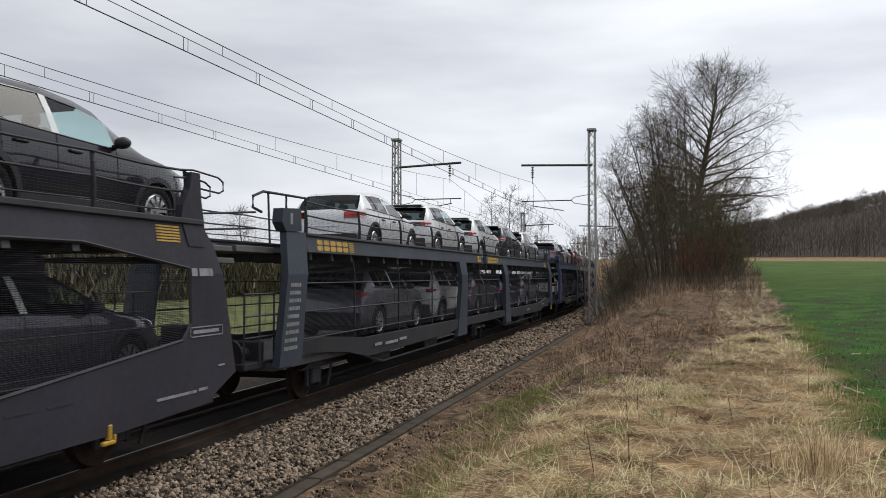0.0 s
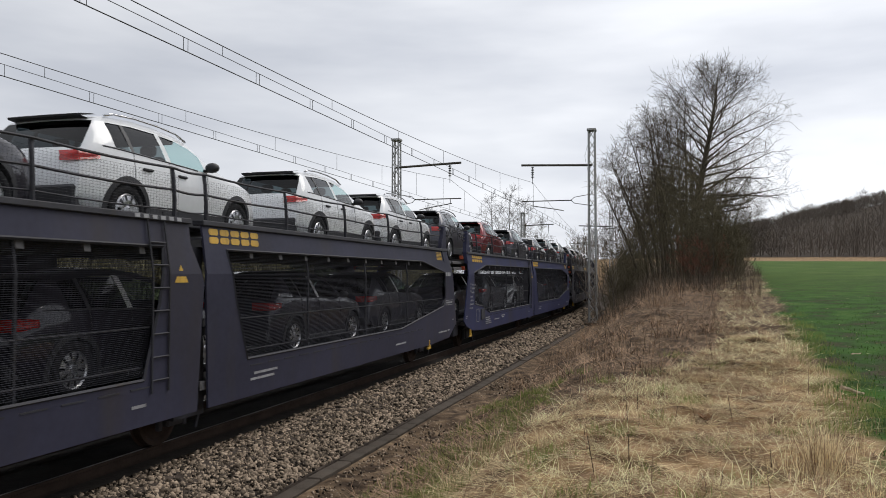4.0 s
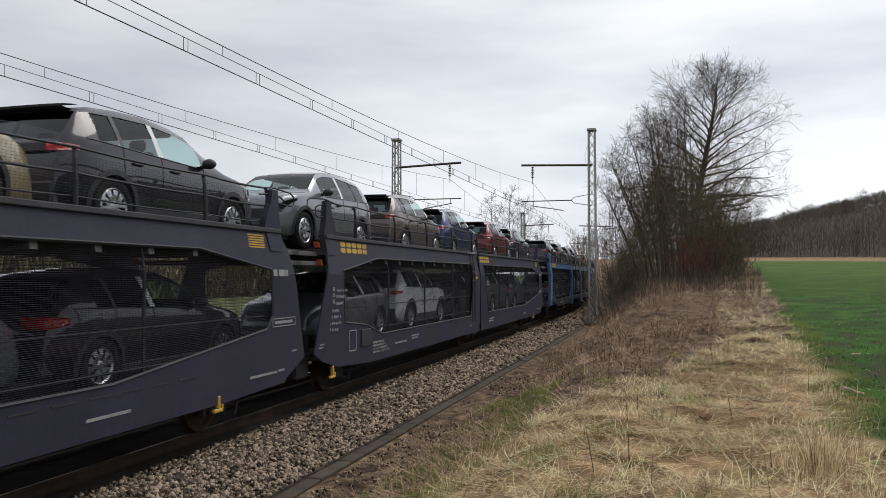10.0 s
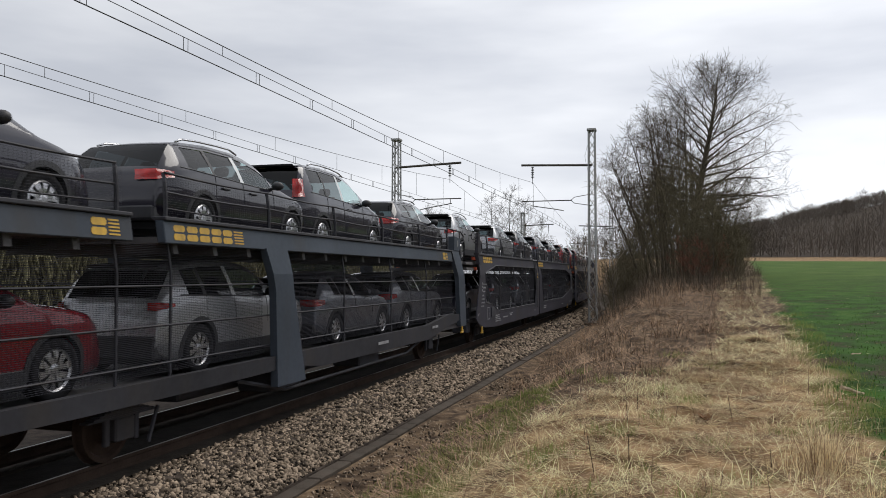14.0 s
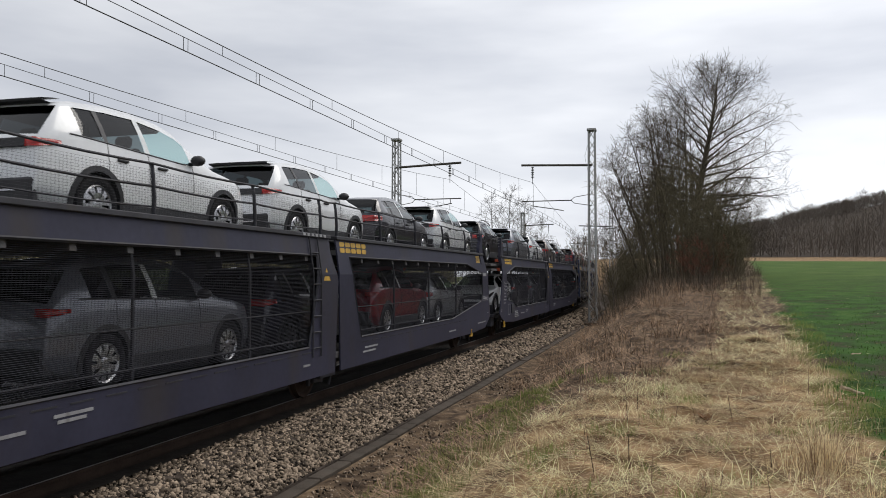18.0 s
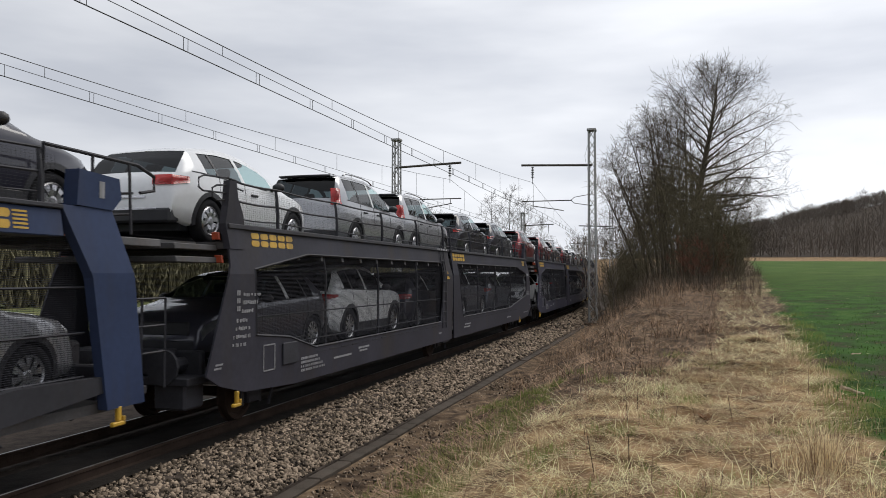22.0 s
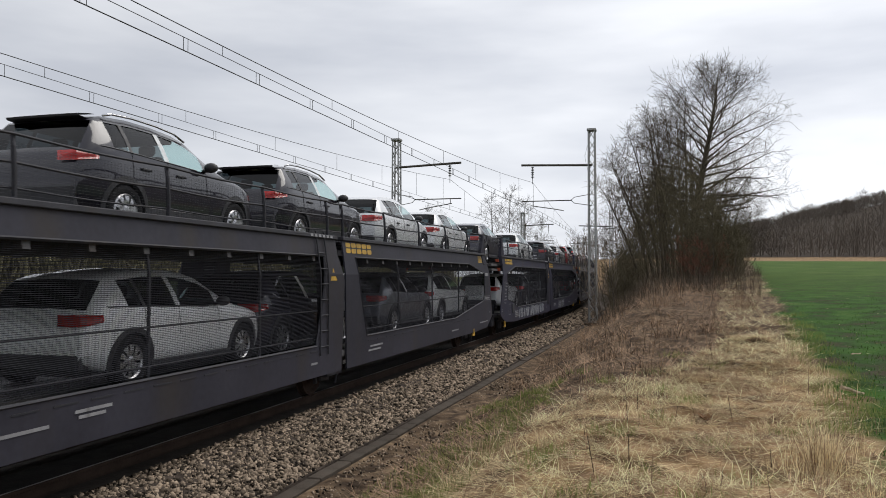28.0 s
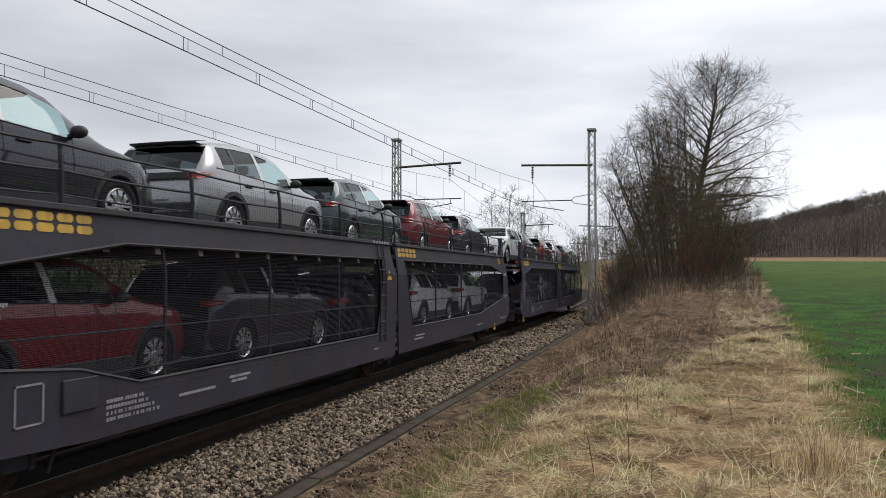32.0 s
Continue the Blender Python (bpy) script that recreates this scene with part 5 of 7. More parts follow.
def wagon_b(colour):
    """Open-framed twin wagon: slanting posts under a deep deck beam, low sills, railings at its ends."""
    t = new("open_car_carrier_wagon")
    sh, paint = MID_B, WAGON_PAINT[colour]
    posts = [[(-0.16, 2.95), (0.54, 2.95), (0.40, 2.2), (0.19, 0.80), (-0.57, 0.80), (-0.30, 2.2)],
             [(10.36, 2.64), (11.08, 2.64), (11.10, 2.0), (11.02, 0.52), (9.98, 0.52), (10.45, 2.0)],
             [(16.42, 2.64), (17.10, 2.64), (17.22, 2.0), (17.66, 0.52), (16.70, 0.52), (16.62, 2.0)],
             [(27.00, 2.95), (27.75, 2.95), (28.02, 2.2), (28.22, 0.78), (27.60, 0.78), (27.35, 2.2)]]
    for pts in posts:
        for s in (1, -1):
            bm = bmesh.new()
            slab(bm, [(y - sh, z) for y, z in pts], None, s * (SIDE - 0.08), s * (SIDE + 0.04))
            part("post", bm, paint, t, "slanting painted steel post")
    for b0, b1 in ((0.55, 13.38), (13.98, 27.02)):
        y0, y1 = b0 - sh, b1 - sh
        for s in (1, -1):
            bm = bmesh.new()
            box(bm, *sorted((s * (SIDE - 0.10), s * (SIDE + 0.02))), y0, y1, 2.62, 2.90, 0.01)
            part("deck_beam", bm, paint, t, "deep painted beam of the upper deck")
            bm = bmesh.new()
            box(bm, *sorted((s * (SIDE - 0.14), s * (SIDE + 0.06))), y0, y1, 2.90, 2.95, 0.01)
            part("deck_flange", bm, M_SOOT, t)
        bm = bmesh.new()
        slab(bm, ribbed(y0, y1, 2.70, 2.62, 2.50), None, -SIDE + 0.1, SIDE - 0.1)
        part("upper_deck", bm, M_DECK, t, "dark steel upper deck")
    sill = WAGON_PAINT["sill"]
    for pts in ([(0.2, 0.98), (0.2, 1.14), (1.2, 1.16), (3.2, 1.0), (10.2, 0.99), (10.2, 0.76), (9.2, 0.66), (3.2, 0.62), (2.2, 0.80)],
                [(10.95, 0.99), (16.75, 0.99), (16.75, 0.78), (15.0, 0.76), (12.6, 0.76), (10.95, 0.78)],
                [(17.5, 0.99), (24.6, 1.0), (26.4, 1.16), (27.7, 1.14), (27.7, 0.98), (25.9, 0.80), (24.6, 0.64), (18.4, 0.66), (17.5, 0.76)]):
        for s in (1, -1):
            bm = bmesh.new()
            slab(bm, [(y - sh, z) for y, z in pts], None, s * (SIDE - 0.10), s * (SIDE + 0.01))
            part("sill", bm, sill, t, "low grimy sill beam")
    bm = bmesh.new()
    box(bm, -SIDE + 0.1, SIDE - 0.1, -0.5 - sh, 28.1 - sh, 0.74, 0.85)
    part("lower_deck", bm, M_DECK, t, "dark steel lower deck")
    for s in (1, -1):
        for a, b in ((0.3, 10.4), (11.05, 16.5), (17.3, 27.3)):
            v, f = screen_mesh(a - sh, b - sh, a - sh, b - sh, 1.05, 2.60, dy=0.05 if s > 0 else 0.62, r=0.0026 if s > 0 else 0.0030, fine=0.0016 if s > 0 else None)
            ob = part("wire_screen", from_arrays("wire_screen", v, f, M_WIRE), None, t, "fine wire screen over the lower deck", kind="stuff")
            ob.location.x = s * (SIDE - 0.12)
        for a, b in ((0.6, 13.3), (14.1, 27.0)):
            v, f = screen_mesh(a - sh, b - sh, a - sh, b - sh, 2.97, 3.45, 0.030, 0.055, 0.0013)
            ob = part("guard_net", from_arrays("guard_net", v, f, M_NET), None, t, kind="stuff")
            ob.location.x = s * (SIDE - 0.045)
        for y in (2.8, 5.4, 8.0, 13.2, 14.2, 19.6, 22.2, 24.8) if s > 0 else ():
            bm = bmesh.new()
            tube(bm, [(s * (SIDE - 0.12), y - sh, 0.98), (s * (SIDE - 0.12), y - sh, 2.62)], 0.020, 5)
            part("screen_post", bm, M_SOOT, t)
        bm = bmesh.new()
        for z in (1.16, 1.62, 2.10):
            tube(bm, [(s * (SIDE - 0.11), 0.3 - sh, z), (s * (SIDE - 0.11), 27.4 - sh, z)], 0.013, 4)
        part("hand_bar", bm, M_SOOT, t)
    posts_and_cables(t, [0.7, 3.1, 5.6, 8.1, 10.7, 13.2], sh, 3.50, 2.93)
    posts_and_cables(t, [14.1, 16.7, 19.2, 21.7, 24.3, 26.8], sh, 3.50, 2.93)
    for y, d in ((-0.2, -1), (27.75, 1)):
        for s in (1, -1):
            bm = bmesh.new()
            slab(bm, [(a - sh, z) for a, z in ((y - 0.55 * d, 2.96), (y - 0.52 * d, 3.34), (y + 0.10 * d, 3.30), (y + 0.14 * d, 3.08), (y, 2.94))], None, s * (SIDE - 0.12), s * (SIDE + 0.06))
            box(bm, *sorted((s * (SIDE + 0.060), s * (SIDE + 0.064))), *sorted((y - 0.22 * d - sh, y - 0.14 * d - sh)), 3.06, 3.24)
            bm.faces.ensure_lookup_table()
            for face in bm.faces[-6:]:
                face.material_index = 1
            part("end_box", bm, paint, t, "painted end housing").data.materials.append(M_MARK)
            bm = bmesh.new()
            tube(bm, [(s * (SIDE - 0.05), y - 0.9 * d - sh, 2.95), (s * (SIDE - 0.05), y - 0.9 * d - sh, 3.55), (s * (SIDE - 0.05), y + 0.55 * d - sh, 3.52), (s * (SIDE - 0.05), y + 0.86 * d - sh, 3.42), (s * (SIDE - 0.05), y + 0.86 * d - sh, 3.25), (s * (SIDE - 0.05), y + 0.6 * d - sh, 3.2)], 0.022, 6)
            tube(bm, [(s * (SIDE - 0.05), y - 0.2 * d - sh, 2.95), (s * (SIDE - 0.05), y - 0.2 * d - sh, 3.53)], 0.018, 5)
            tube(bm, [(s * (SIDE - 0.05), y + 0.4 * d - sh, 2.7), (s * (SIDE - 0.05), y + 0.4 * d - sh, 3.52)], 0.018, 5)
            part("gate_rail", bm, M_SOOT, t, "bent black tube railing")
            bm = bmesh.new()
            for z in (1.3, 1.62, 1.95):
                tube(bm, [(s * 1.30, y - 0.2 * d - sh, z), (s * 1.30, y + 1.1 * d - sh, z)], 0.014, 4)
            for e in (0.2, 0.65, 1.1):
                tube(bm, [(s * 1.30, y + e * d - sh, 0.85), (s * 1.30, y + e * d - sh, 1.95)], 0.018, 4)
            part("end_railing", bm, M_SOOT, t)
        bm = bmesh.new()
        box(bm, -1.25, 1.25, *sorted((y - sh, y + 1.15 * d - sh)), 2.58, 2.68, 0.01)
        for z in (2.95, 3.2):
            tube(bm, [(-1.3, y + 0.6 * d - sh, z), (1.3, y + 0.6 * d - sh, z)], 0.016, 4)
        part("loading_flap", bm, M_DECK, t)
        bm = bmesh.new()
        box(bm, -1.2, 1.2, *sorted((y - sh, y + 0.9 * d - sh)), 0.80, 0.90, 0.01)
        box(bm, -0.5, 0.5, *sorted((y + 0.2 * d - sh, y + 0.6 * d - sh)), 0.90, 1.45, 0.04)
        part("end_platform", bm, M_SOOT, t, "sooty end platform and gear case")
    for y, n in ((0.95, 5), (14.15, 5))[1 if colour == "inkblue" else 0:]:
        bm = bmesh.new()
        block_letters(bm, y - sh, 2.665, 0.19, SIDE + 0.021, n, 0.235, 0.045)
        for k in range(5):
            box(bm, SIDE + 0.021, SIDE + 0.025, y + 1.42 - sh, y + 1.66 - sh, 2.67 + k * 0.04, 2.69 + k * 0.04)
        part("painted_logo", bm, M_YELLOW, t, "yellow painted company mark")
    bm = bmesh.new()
    for y in (12.7, 26.1):
        block_letters(bm, y - sh, 2.665, 0.19, SIDE + 0.021, 1, 0.24, 0.04)
        for k in range(5):
            box(bm, SIDE + 0.021, SIDE + 0.025, y + 0.28 - sh, y + 0.46 - sh, 2.67 + k * 0.04, 2.69 + k * 0.04)
    part("painted_badge", bm, M_YELLOW, t, "small yellow painted badge", kind="stuff")
    rnd = random.Random(5)
    rows = []
    for k in range(9):
        z = 2.05 - k * 0.125
        q = -0.20 - k * 0.028
        while q < 0.16 - k * 0.02:
            w = rnd.uniform(0.025, 0.05)
            rows.append((q - sh, q + w - sh, z, z + 0.06))
            q += w + 0.016
    for y0, y1, z in ((3.5, 3.9, 0.80), (4.1, 4.9, 0.78), (5.0, 5.5, 0.80), (21.0, 21.6, 0.80), (24.8, 25.3, 0.90)):
        rows.append((y0 - sh, y1 - sh, z, z + 0.06))
    bm = bmesh.new()
    bars(bm, rows, SIDE + 0.042)
    part("stencil_lettering", bm, M_MARK, t, "small white stencilled markings", kind="stuff")
    hook(t, 27.80, sh, 0.80)
    for y in (1.6, 13.7, 26.0):
        under_gear(t, y, sh)
    buffers(t, -0.55, sh, -1)
    buffers(t, 28.15, sh, 1)
    bm = bmesh.new()
    for y0, y1 in ((2.6, 11.5), (15.5, 24.8)):
        box(bm, -0.55, 0.55, y0 - sh, y1 - sh, 0.42, 0.74, 0.03)
        for q in (y0 + 1.5, y0 + 5.2):
            box(bm, 0.6, 1.2, q - sh, q + 1.1 - sh, 0.38, 0.72, 0.03)
        for s in (1, -1):
            tube(bm, [(s * 1.3, y0 + 0.3 - sh, 0.72), (s * 1.3, y0 + 1.8 - sh, 0.40), (s * 1.3, y1 - 1.5 - sh, 0.42), (s * 1.3, y1 - sh, 0.70)], 0.03, 5)
    part("underframe", bm, M_SOOT, t, "sooty underframe with truss rods")
    tumble(t)
    return t


# ---- the train: wagons from front to tail, what stands on their decks ----
# s: suv, c: crossover, h: hatch, e: estate, p: people carrier; capital letter: nose towards the engine
KIND = {"s": "suv", "c": "crossover", "h": "hatch", "e": "estate", "p": "people_carrier"}
HUE = {"w": "white", "i": "silver", "g": "grey", "d": "dgrey", "k": "dark", "b": "black", "r": "red", "n": "brown", "u": "blue", "t": "tan", "e": "dgreen", "o": "orange", "p": "plum"}
TRAIN = [
    (-14.06, "A", "ash", "-- -- sk ck sb+0.1", "-- -- sk hk hd"),
    (11.61, "B", "steel", "hw sw+0.2 sw+0.3 sb+0.2 si+0.4", "sg+0.3 sw+0.7 sg eu ei+0.2"),
    (42.07, "B", "inkblue", "cg+0.3 sw-0.2 cr+0.9 cr+0.8 cw+0.9", "hw hk Hi+1.0 hb+0.7 ci+0.7"),
    (72.44, "A", "slate", "cg-0.1 cb+0.9 cw+0.4 cw+0.9 cw+0.3", "Hi+0.4 hb-0.6 hb-0.3 hk hd"),
    (97.79, "A", "navy", "cd cr cd+0.3 hb+1.0 sb+0.3", "Hk hg Hw eg+0.2 cb+0.3"),
    (123.59, "A", "ash", "si cb+0.7 cn+0.7 sg+0.8 sw+1.1", "Hg sg+0.6 sw sr+0.6 ew+0.7"),
    (149.42, "A", "slate", "Sw+0.1 sw+0.0 sr+0.6 sr+0.8 sw+0.6", "Hg sw-0.6 sr+0.7 sw+0.8 ew+0.8"),
    (174.68, "A", "slate", "Sw+0.3 sw sw st sb-0.2", "Hg-0.2 sr sw sg hb"),
    (199.53, "A", "slate", "Sg sn+0.7 su+0.0 sr+0.8 sb+0.6", "Hg+0.7 sw+0.7 Hn+0.5 sg+0.5 hg+0.4"),
    (224.95, "B", "sky", "ck+0.6 ce+0.7 cg+1.1 cd+0.6 ci+0.6", "hg+0.9 hk hd cw+1.0 ei+0.6"),
    (255.06, "B", "steel", "ce+0.9 pk+0.1 eb+0.5 pk-0.1 eb+0.4", "sr+0.1 sr+0.4 si+0.6 hg+0.7 eg+0.5"),
    (285.18, "A", "ash", "ci-0.2 ci+0.7 ck cd ck", "Hk hk-0.3 hg hk hd"),
    (310.90, "A", "slate", "cr cr+0.7 cr+0.2 ci+0.1 hg+0.3", "Hk sk+0.3 Hg+0.6 er+0.4 sk+0.4"),
    (336.50, "A", "slate", "ci-0.6 sw+0.7 sw+0.7 hb+0.6 sw+0.3", "Hw sg+0.5 ck+0.6 sr+0.4 hi"),
    (362.24, "A", "slate", "cb+0.1 sg+0.6 cw+0.3 cn+0.7 ck+0.3", "Hw+0.9 hk+0.6 hg eg+0.2 hk+0.2"),
    (387.80, "B", "deepblue", "cr cn+0.3 cr+0.7 ci+0.7 ck+0.6", "sb si+0.6 sw+0.6 hk ci+0.6"),
    (417.90, "A", "ash", "hw+0.3 pi+0.7 pi-0.4 sb sb-0.2", "Hd+0.5 sw hk sg-0.4 eg-0.2"),
    (443.12, "A", "slate", "sr+0.2 sr+0.9 cn+0.3 hr+0.7 hw+0.2", "Hw sw sk+0.2 hk+0.3 ew+0.4"),
    (468.88, "A", "slate", "hw-0.2 hb+0.7 sb+0.4 hg+0.8 sk+0.6", "Hw+0.5 sr+0.3 hk hk hg"),
    (494.56, "A", "navy", "Sr-0.6 sb sk ck sw+0.3", "Hd hg hk hk sg+0.2"),
    (520.21, "A", "ash", "hb cb+0.9 cb+0.5 hw+0.2 hw", "-- hw+0.7 hk hg+0.6 ew"),
    (545.76, "A", "slate", "hd hw+1.7 -- hk-0.4 hi+0.2", "ew+2.5 hk+2.5 -- si+1.9 --"),
    (571.12, "A", "slate", "co-0.1 pk-0.2 cw cg+0.4 cr+0.3", "Hr hg ci cw+0.4 ew"),
    (596.40, "A", "ash", "sk-0.2 si se-0.4 sr-0.5 ck-0.4", "sr sk hk cw-0.3 cw"),
    (622.14, "A", "slate", "Sw ck cr cw ck", "Hk hk sw hk sk"),
]
SLOTS = {"A": ([1.45, 6.5, 11.6, 16.6, 21.5], [2.0, 6.85, 11.45, 16.5, 21.1]), "B": ([6.35, 11.2, 16.4, 21.1, 25.6], [6.35, 11.1, 16.2, 20.9, 25.35])}
NUDGE = {123.59: -0.3, 224.95: 0.25, 443.12: 0.25, 468.88: -0.5, 596.40: -0.4}      # wagons that stand off their load's marks
MOVERS = []


def graffiti(parent, sh):
    """White spray-painted writing along the sill."""
    txt = bpy.data.curves.new("graffiti", "FONT")
    txt.body, txt.size, txt.shear, txt.extrude, txt.offset = "BAX V.BX", 0.56, 0.18, 0.0015, -0.012
    holder = bpy.data.objects.new("graffiti", txt)
    me = bpy.data.meshes.new_from_object(holder)
    bpy.data.objects.remove(holder)
    me.materials.append(M_SPRAY)
    ob = part("graffiti", me, None, parent, "white spray-painted graffiti")
    ob.matrix_basis = pose(SIDE + 0.034, 14.45 - sh, 0.55, 90, 0, 90)
    rnd = random.Random(4)
    bm = bmesh.new()
    y = 3.0
    while y < 9.3:
        w = rnd.uniform(0.16, 0.30)
        pts = [(SIDE + 0.034, y + rnd.uniform(0, w) - sh, 0.56 + rnd.uniform(0, 0.08) + (0.34 if i % 2 else 0)) for i in range(4)]
        tube(bm, pts, 0.014, 4)
        y += w + 0.10
    part("scrawl", bm, M_SPRAY, parent, "white sprayed scrawl")


def build_train():
    first = {}
    rnd = random.Random(8)
    for s0, kind, colour, top, low in TRAIN:
        mid = MID_A if kind == "A" else MID_B
        at = s0 + mid + NUDGE.get(s0, 0.0)
        m = on_line(at, 0, 0)
        if (kind, colour) not in first:
            ob = first[kind, colour] = wagon_a(colour) if kind == "A" else wagon_b(colour)
            ob.matrix_basis = m
        else:
            ob = copy_thing(first[kind, colour], m)
        tone = {"slate": "slate-blue", "navy": "navy blue", "ash": "grimy grey", "steel": "blue-grey", "deepblue": "deep blue", "inkblue": "deep blue", "sky": "light blue"}[colour]
        tagged(ob, "%s %s double-deck car carrier loaded with new cars" % (tone, "plated" if kind == "A" else "open-framed"), "railway wagon", "wagons of the train")
        MOVERS.append((ob, at, 0.0, 0.0, False))
        if s0 == 545.76:
            graffiti(ob, mid)
        for deck, row, z in (("upper", top, 2.70), ("lower", low, 0.85)):
            for place, code in zip(SLOTS[kind][0 if deck == "upper" else 1], row.split()):
                if code == "--":
                    continue
                flip = code[0].isupper()
                at = s0 + place + float(code[2:] or 0) + rnd.uniform(-0.04, 0.04)
                off = rnd.uniform(-0.03, 0.03)
                ob = car(KIND[code[0].lower()], HUE[code[1]], on_line(at, off, z, flip), deck, flip, deck == "lower")
                MOVERS.append((ob, at, off, z, flip))


build_train()


def travelled(t):
    return 1.02 * (18.1044 * t - 0.0086697 * ((t - 16.0) ** 2 - 256.0))


def motions():
    """The whole train rolls towards the camera, slowing very slightly."""
    for ob, at, off, z, flip in MOVERS:
        times = {0.0, 8.0, 16.0, 24.0, 32.0}
        for k in range(1, 32 * 6):
            if 30.0 < at - travelled(k / 6) < 156.0:
                times.add(round(k / 6 * 2) / 2)
        rows = []
        for t in sorted(times):
            rows.append((t, on_line(at - travelled(t), off, z, flip)))
        walk(ob, rows)


# ---- plants and stones ----
def prisms(segs, n=3):
    """Verts and faces of tapered n-sided sticks from (start, end, radius, radius)."""
    p0 = np.array([s[0] for s in segs])
    p1 = np.array([s[1] for s in segs])
    r0 = np.array([s[2] for s in segs])[:, None]
    r1 = np.array([s[3] for s in segs])[:, None]
    d = p1 - p0
    d /= np.linalg.norm(d, axis=1, keepdims=True) + 1e-9
    ref = np.where(np.abs(d[:, 2:3]) < 0.9, np.array([[0, 0, 1.0]]), np.array([[1.0, 0, 0]]))
    a = np.cross(d, ref)
    a /= np.linalg.norm(a, axis=1, keepdims=True) + 1e-9
    b = np.cross(d, a)
    rings = []
    for base, r in ((p0, r0), (p1, r1)):
        for k in range(n):
            t = 2 * math.pi * k / n
            rings.append(base + (a * math.cos(t) + b * math.sin(t)) * r)
    verts = np.stack(rings, 1).reshape(-1, 3)
    m = len(segs)
    base = np.arange(m)[:, None] * 2 * n
    faces = np.concatenate([base + np.array([[k, (k + 1) % n, n + (k + 1) % n, n + k]]) for k in range(n)])
    return verts, faces


def fast_mesh(name, verts, faces, mat):
    me = bpy.data.meshes.new(name)
    verts, faces = np.asarray(verts, dtype=np.float32), np.asarray(faces, dtype=np.int32)
    k = faces.shape[1]
    me.vertices.add(len(verts))
    me.vertices.foreach_set("co", verts.ravel())
    me.loops.add(faces.size)
    me.loops.foreach_set("vertex_index", faces.ravel())
    me.polygons.add(len(faces))
    me.polygons.foreach_set("loop_start", np.arange(len(faces), dtype=np.int32) * k)
    me.polygons.foreach_set("loop_total", np.full(len(faces), k, dtype=np.int32))
    me.materials.append(mat)
    me.update(calc_edges=True)
    me.validate()
    return me


def grow(rnd, p, d, length, r, level, out, depth, spread, lift, kids, bare=0.0):
    """One branch and its side branches, as sticks sorted by level."""
    n = 5 if level < 2 else 2
    here, way = Vector(p), Vector(d).normalized()
    for i in range(n):
        k0, k1 = i / n, (i + 1) / n
        way = (way + Vector((rnd.gauss(0, 0.10), rnd.gauss(0, 0.10), rnd.gauss(0, 0.06) + lift * (0.4 if level else 0.1)))).normalized()
        there = here + way * (length / n)
        out[min(level, 2)].append((tuple(here), tuple(there), r * (1 - 0.75 * k0), r * (1 - 0.75 * k1)))
        if level < depth and (level > 0 or k1 > bare):
            for _ in range(kids[level] if i < n - 1 else kids[level] + 1):
                if rnd.random() < 0.86:
                    az = rnd.uniform(0, 2 * math.pi)
                    side = way.orthogonal().normalized()
                    side.rotate(Matrix.Rotation(az, 3, way))
                    tilt = rnd.uniform(0.55, 1.0) * spread
                    nd = way * math.cos(tilt) + side * math.sin(tilt)
                    grow(rnd, there, nd, length * rnd.uniform(0.42, 0.64) * (1 - 0.30 * k1), max(r * (1 - 0.75 * k1) * 0.55, 0.006), level + 1, out, depth, spread, lift, kids)
        here = there


def bare_tree(seed, x, y, height, spread=0.75, lift=0.06, depth=3, kids=(2, 2, 2, 1), lean=(0, 0), r=None, name="bare_tree", label="leafless tree with a fine crown of twigs", twig=None, thin=0.011):
    rnd = random.Random(seed)
    out = [[], [], []]
    z = land(x, y) - 0.1
    grow(rnd, (x, y, z), (lean[0], lean[1], 1), height * 0.80, r or height * 0.013, 0, out, depth, spread, lift, kids)
    t = tagged(new(name), label, "tree" if name == "bare_tree" else "shrub", "leafless trees and shrubs")
    for k, (nm, mat, n) in enumerate((("trunk", M_BARK, 7), ("branchwork", M_BARK, 4), ("crown", twig or M_TWIG, 3))):
        segs = out[k]
        if k == 2:
            segs = [(a, b, max(p, thin), max(q, thin * 0.7)) for a, b, p, q in segs]
        if segs:
            v, f = prisms(segs, n)
            part(nm, fast_mesh(nm, v, f, mat), None, t, kind="stuff" if k else "")
    return t


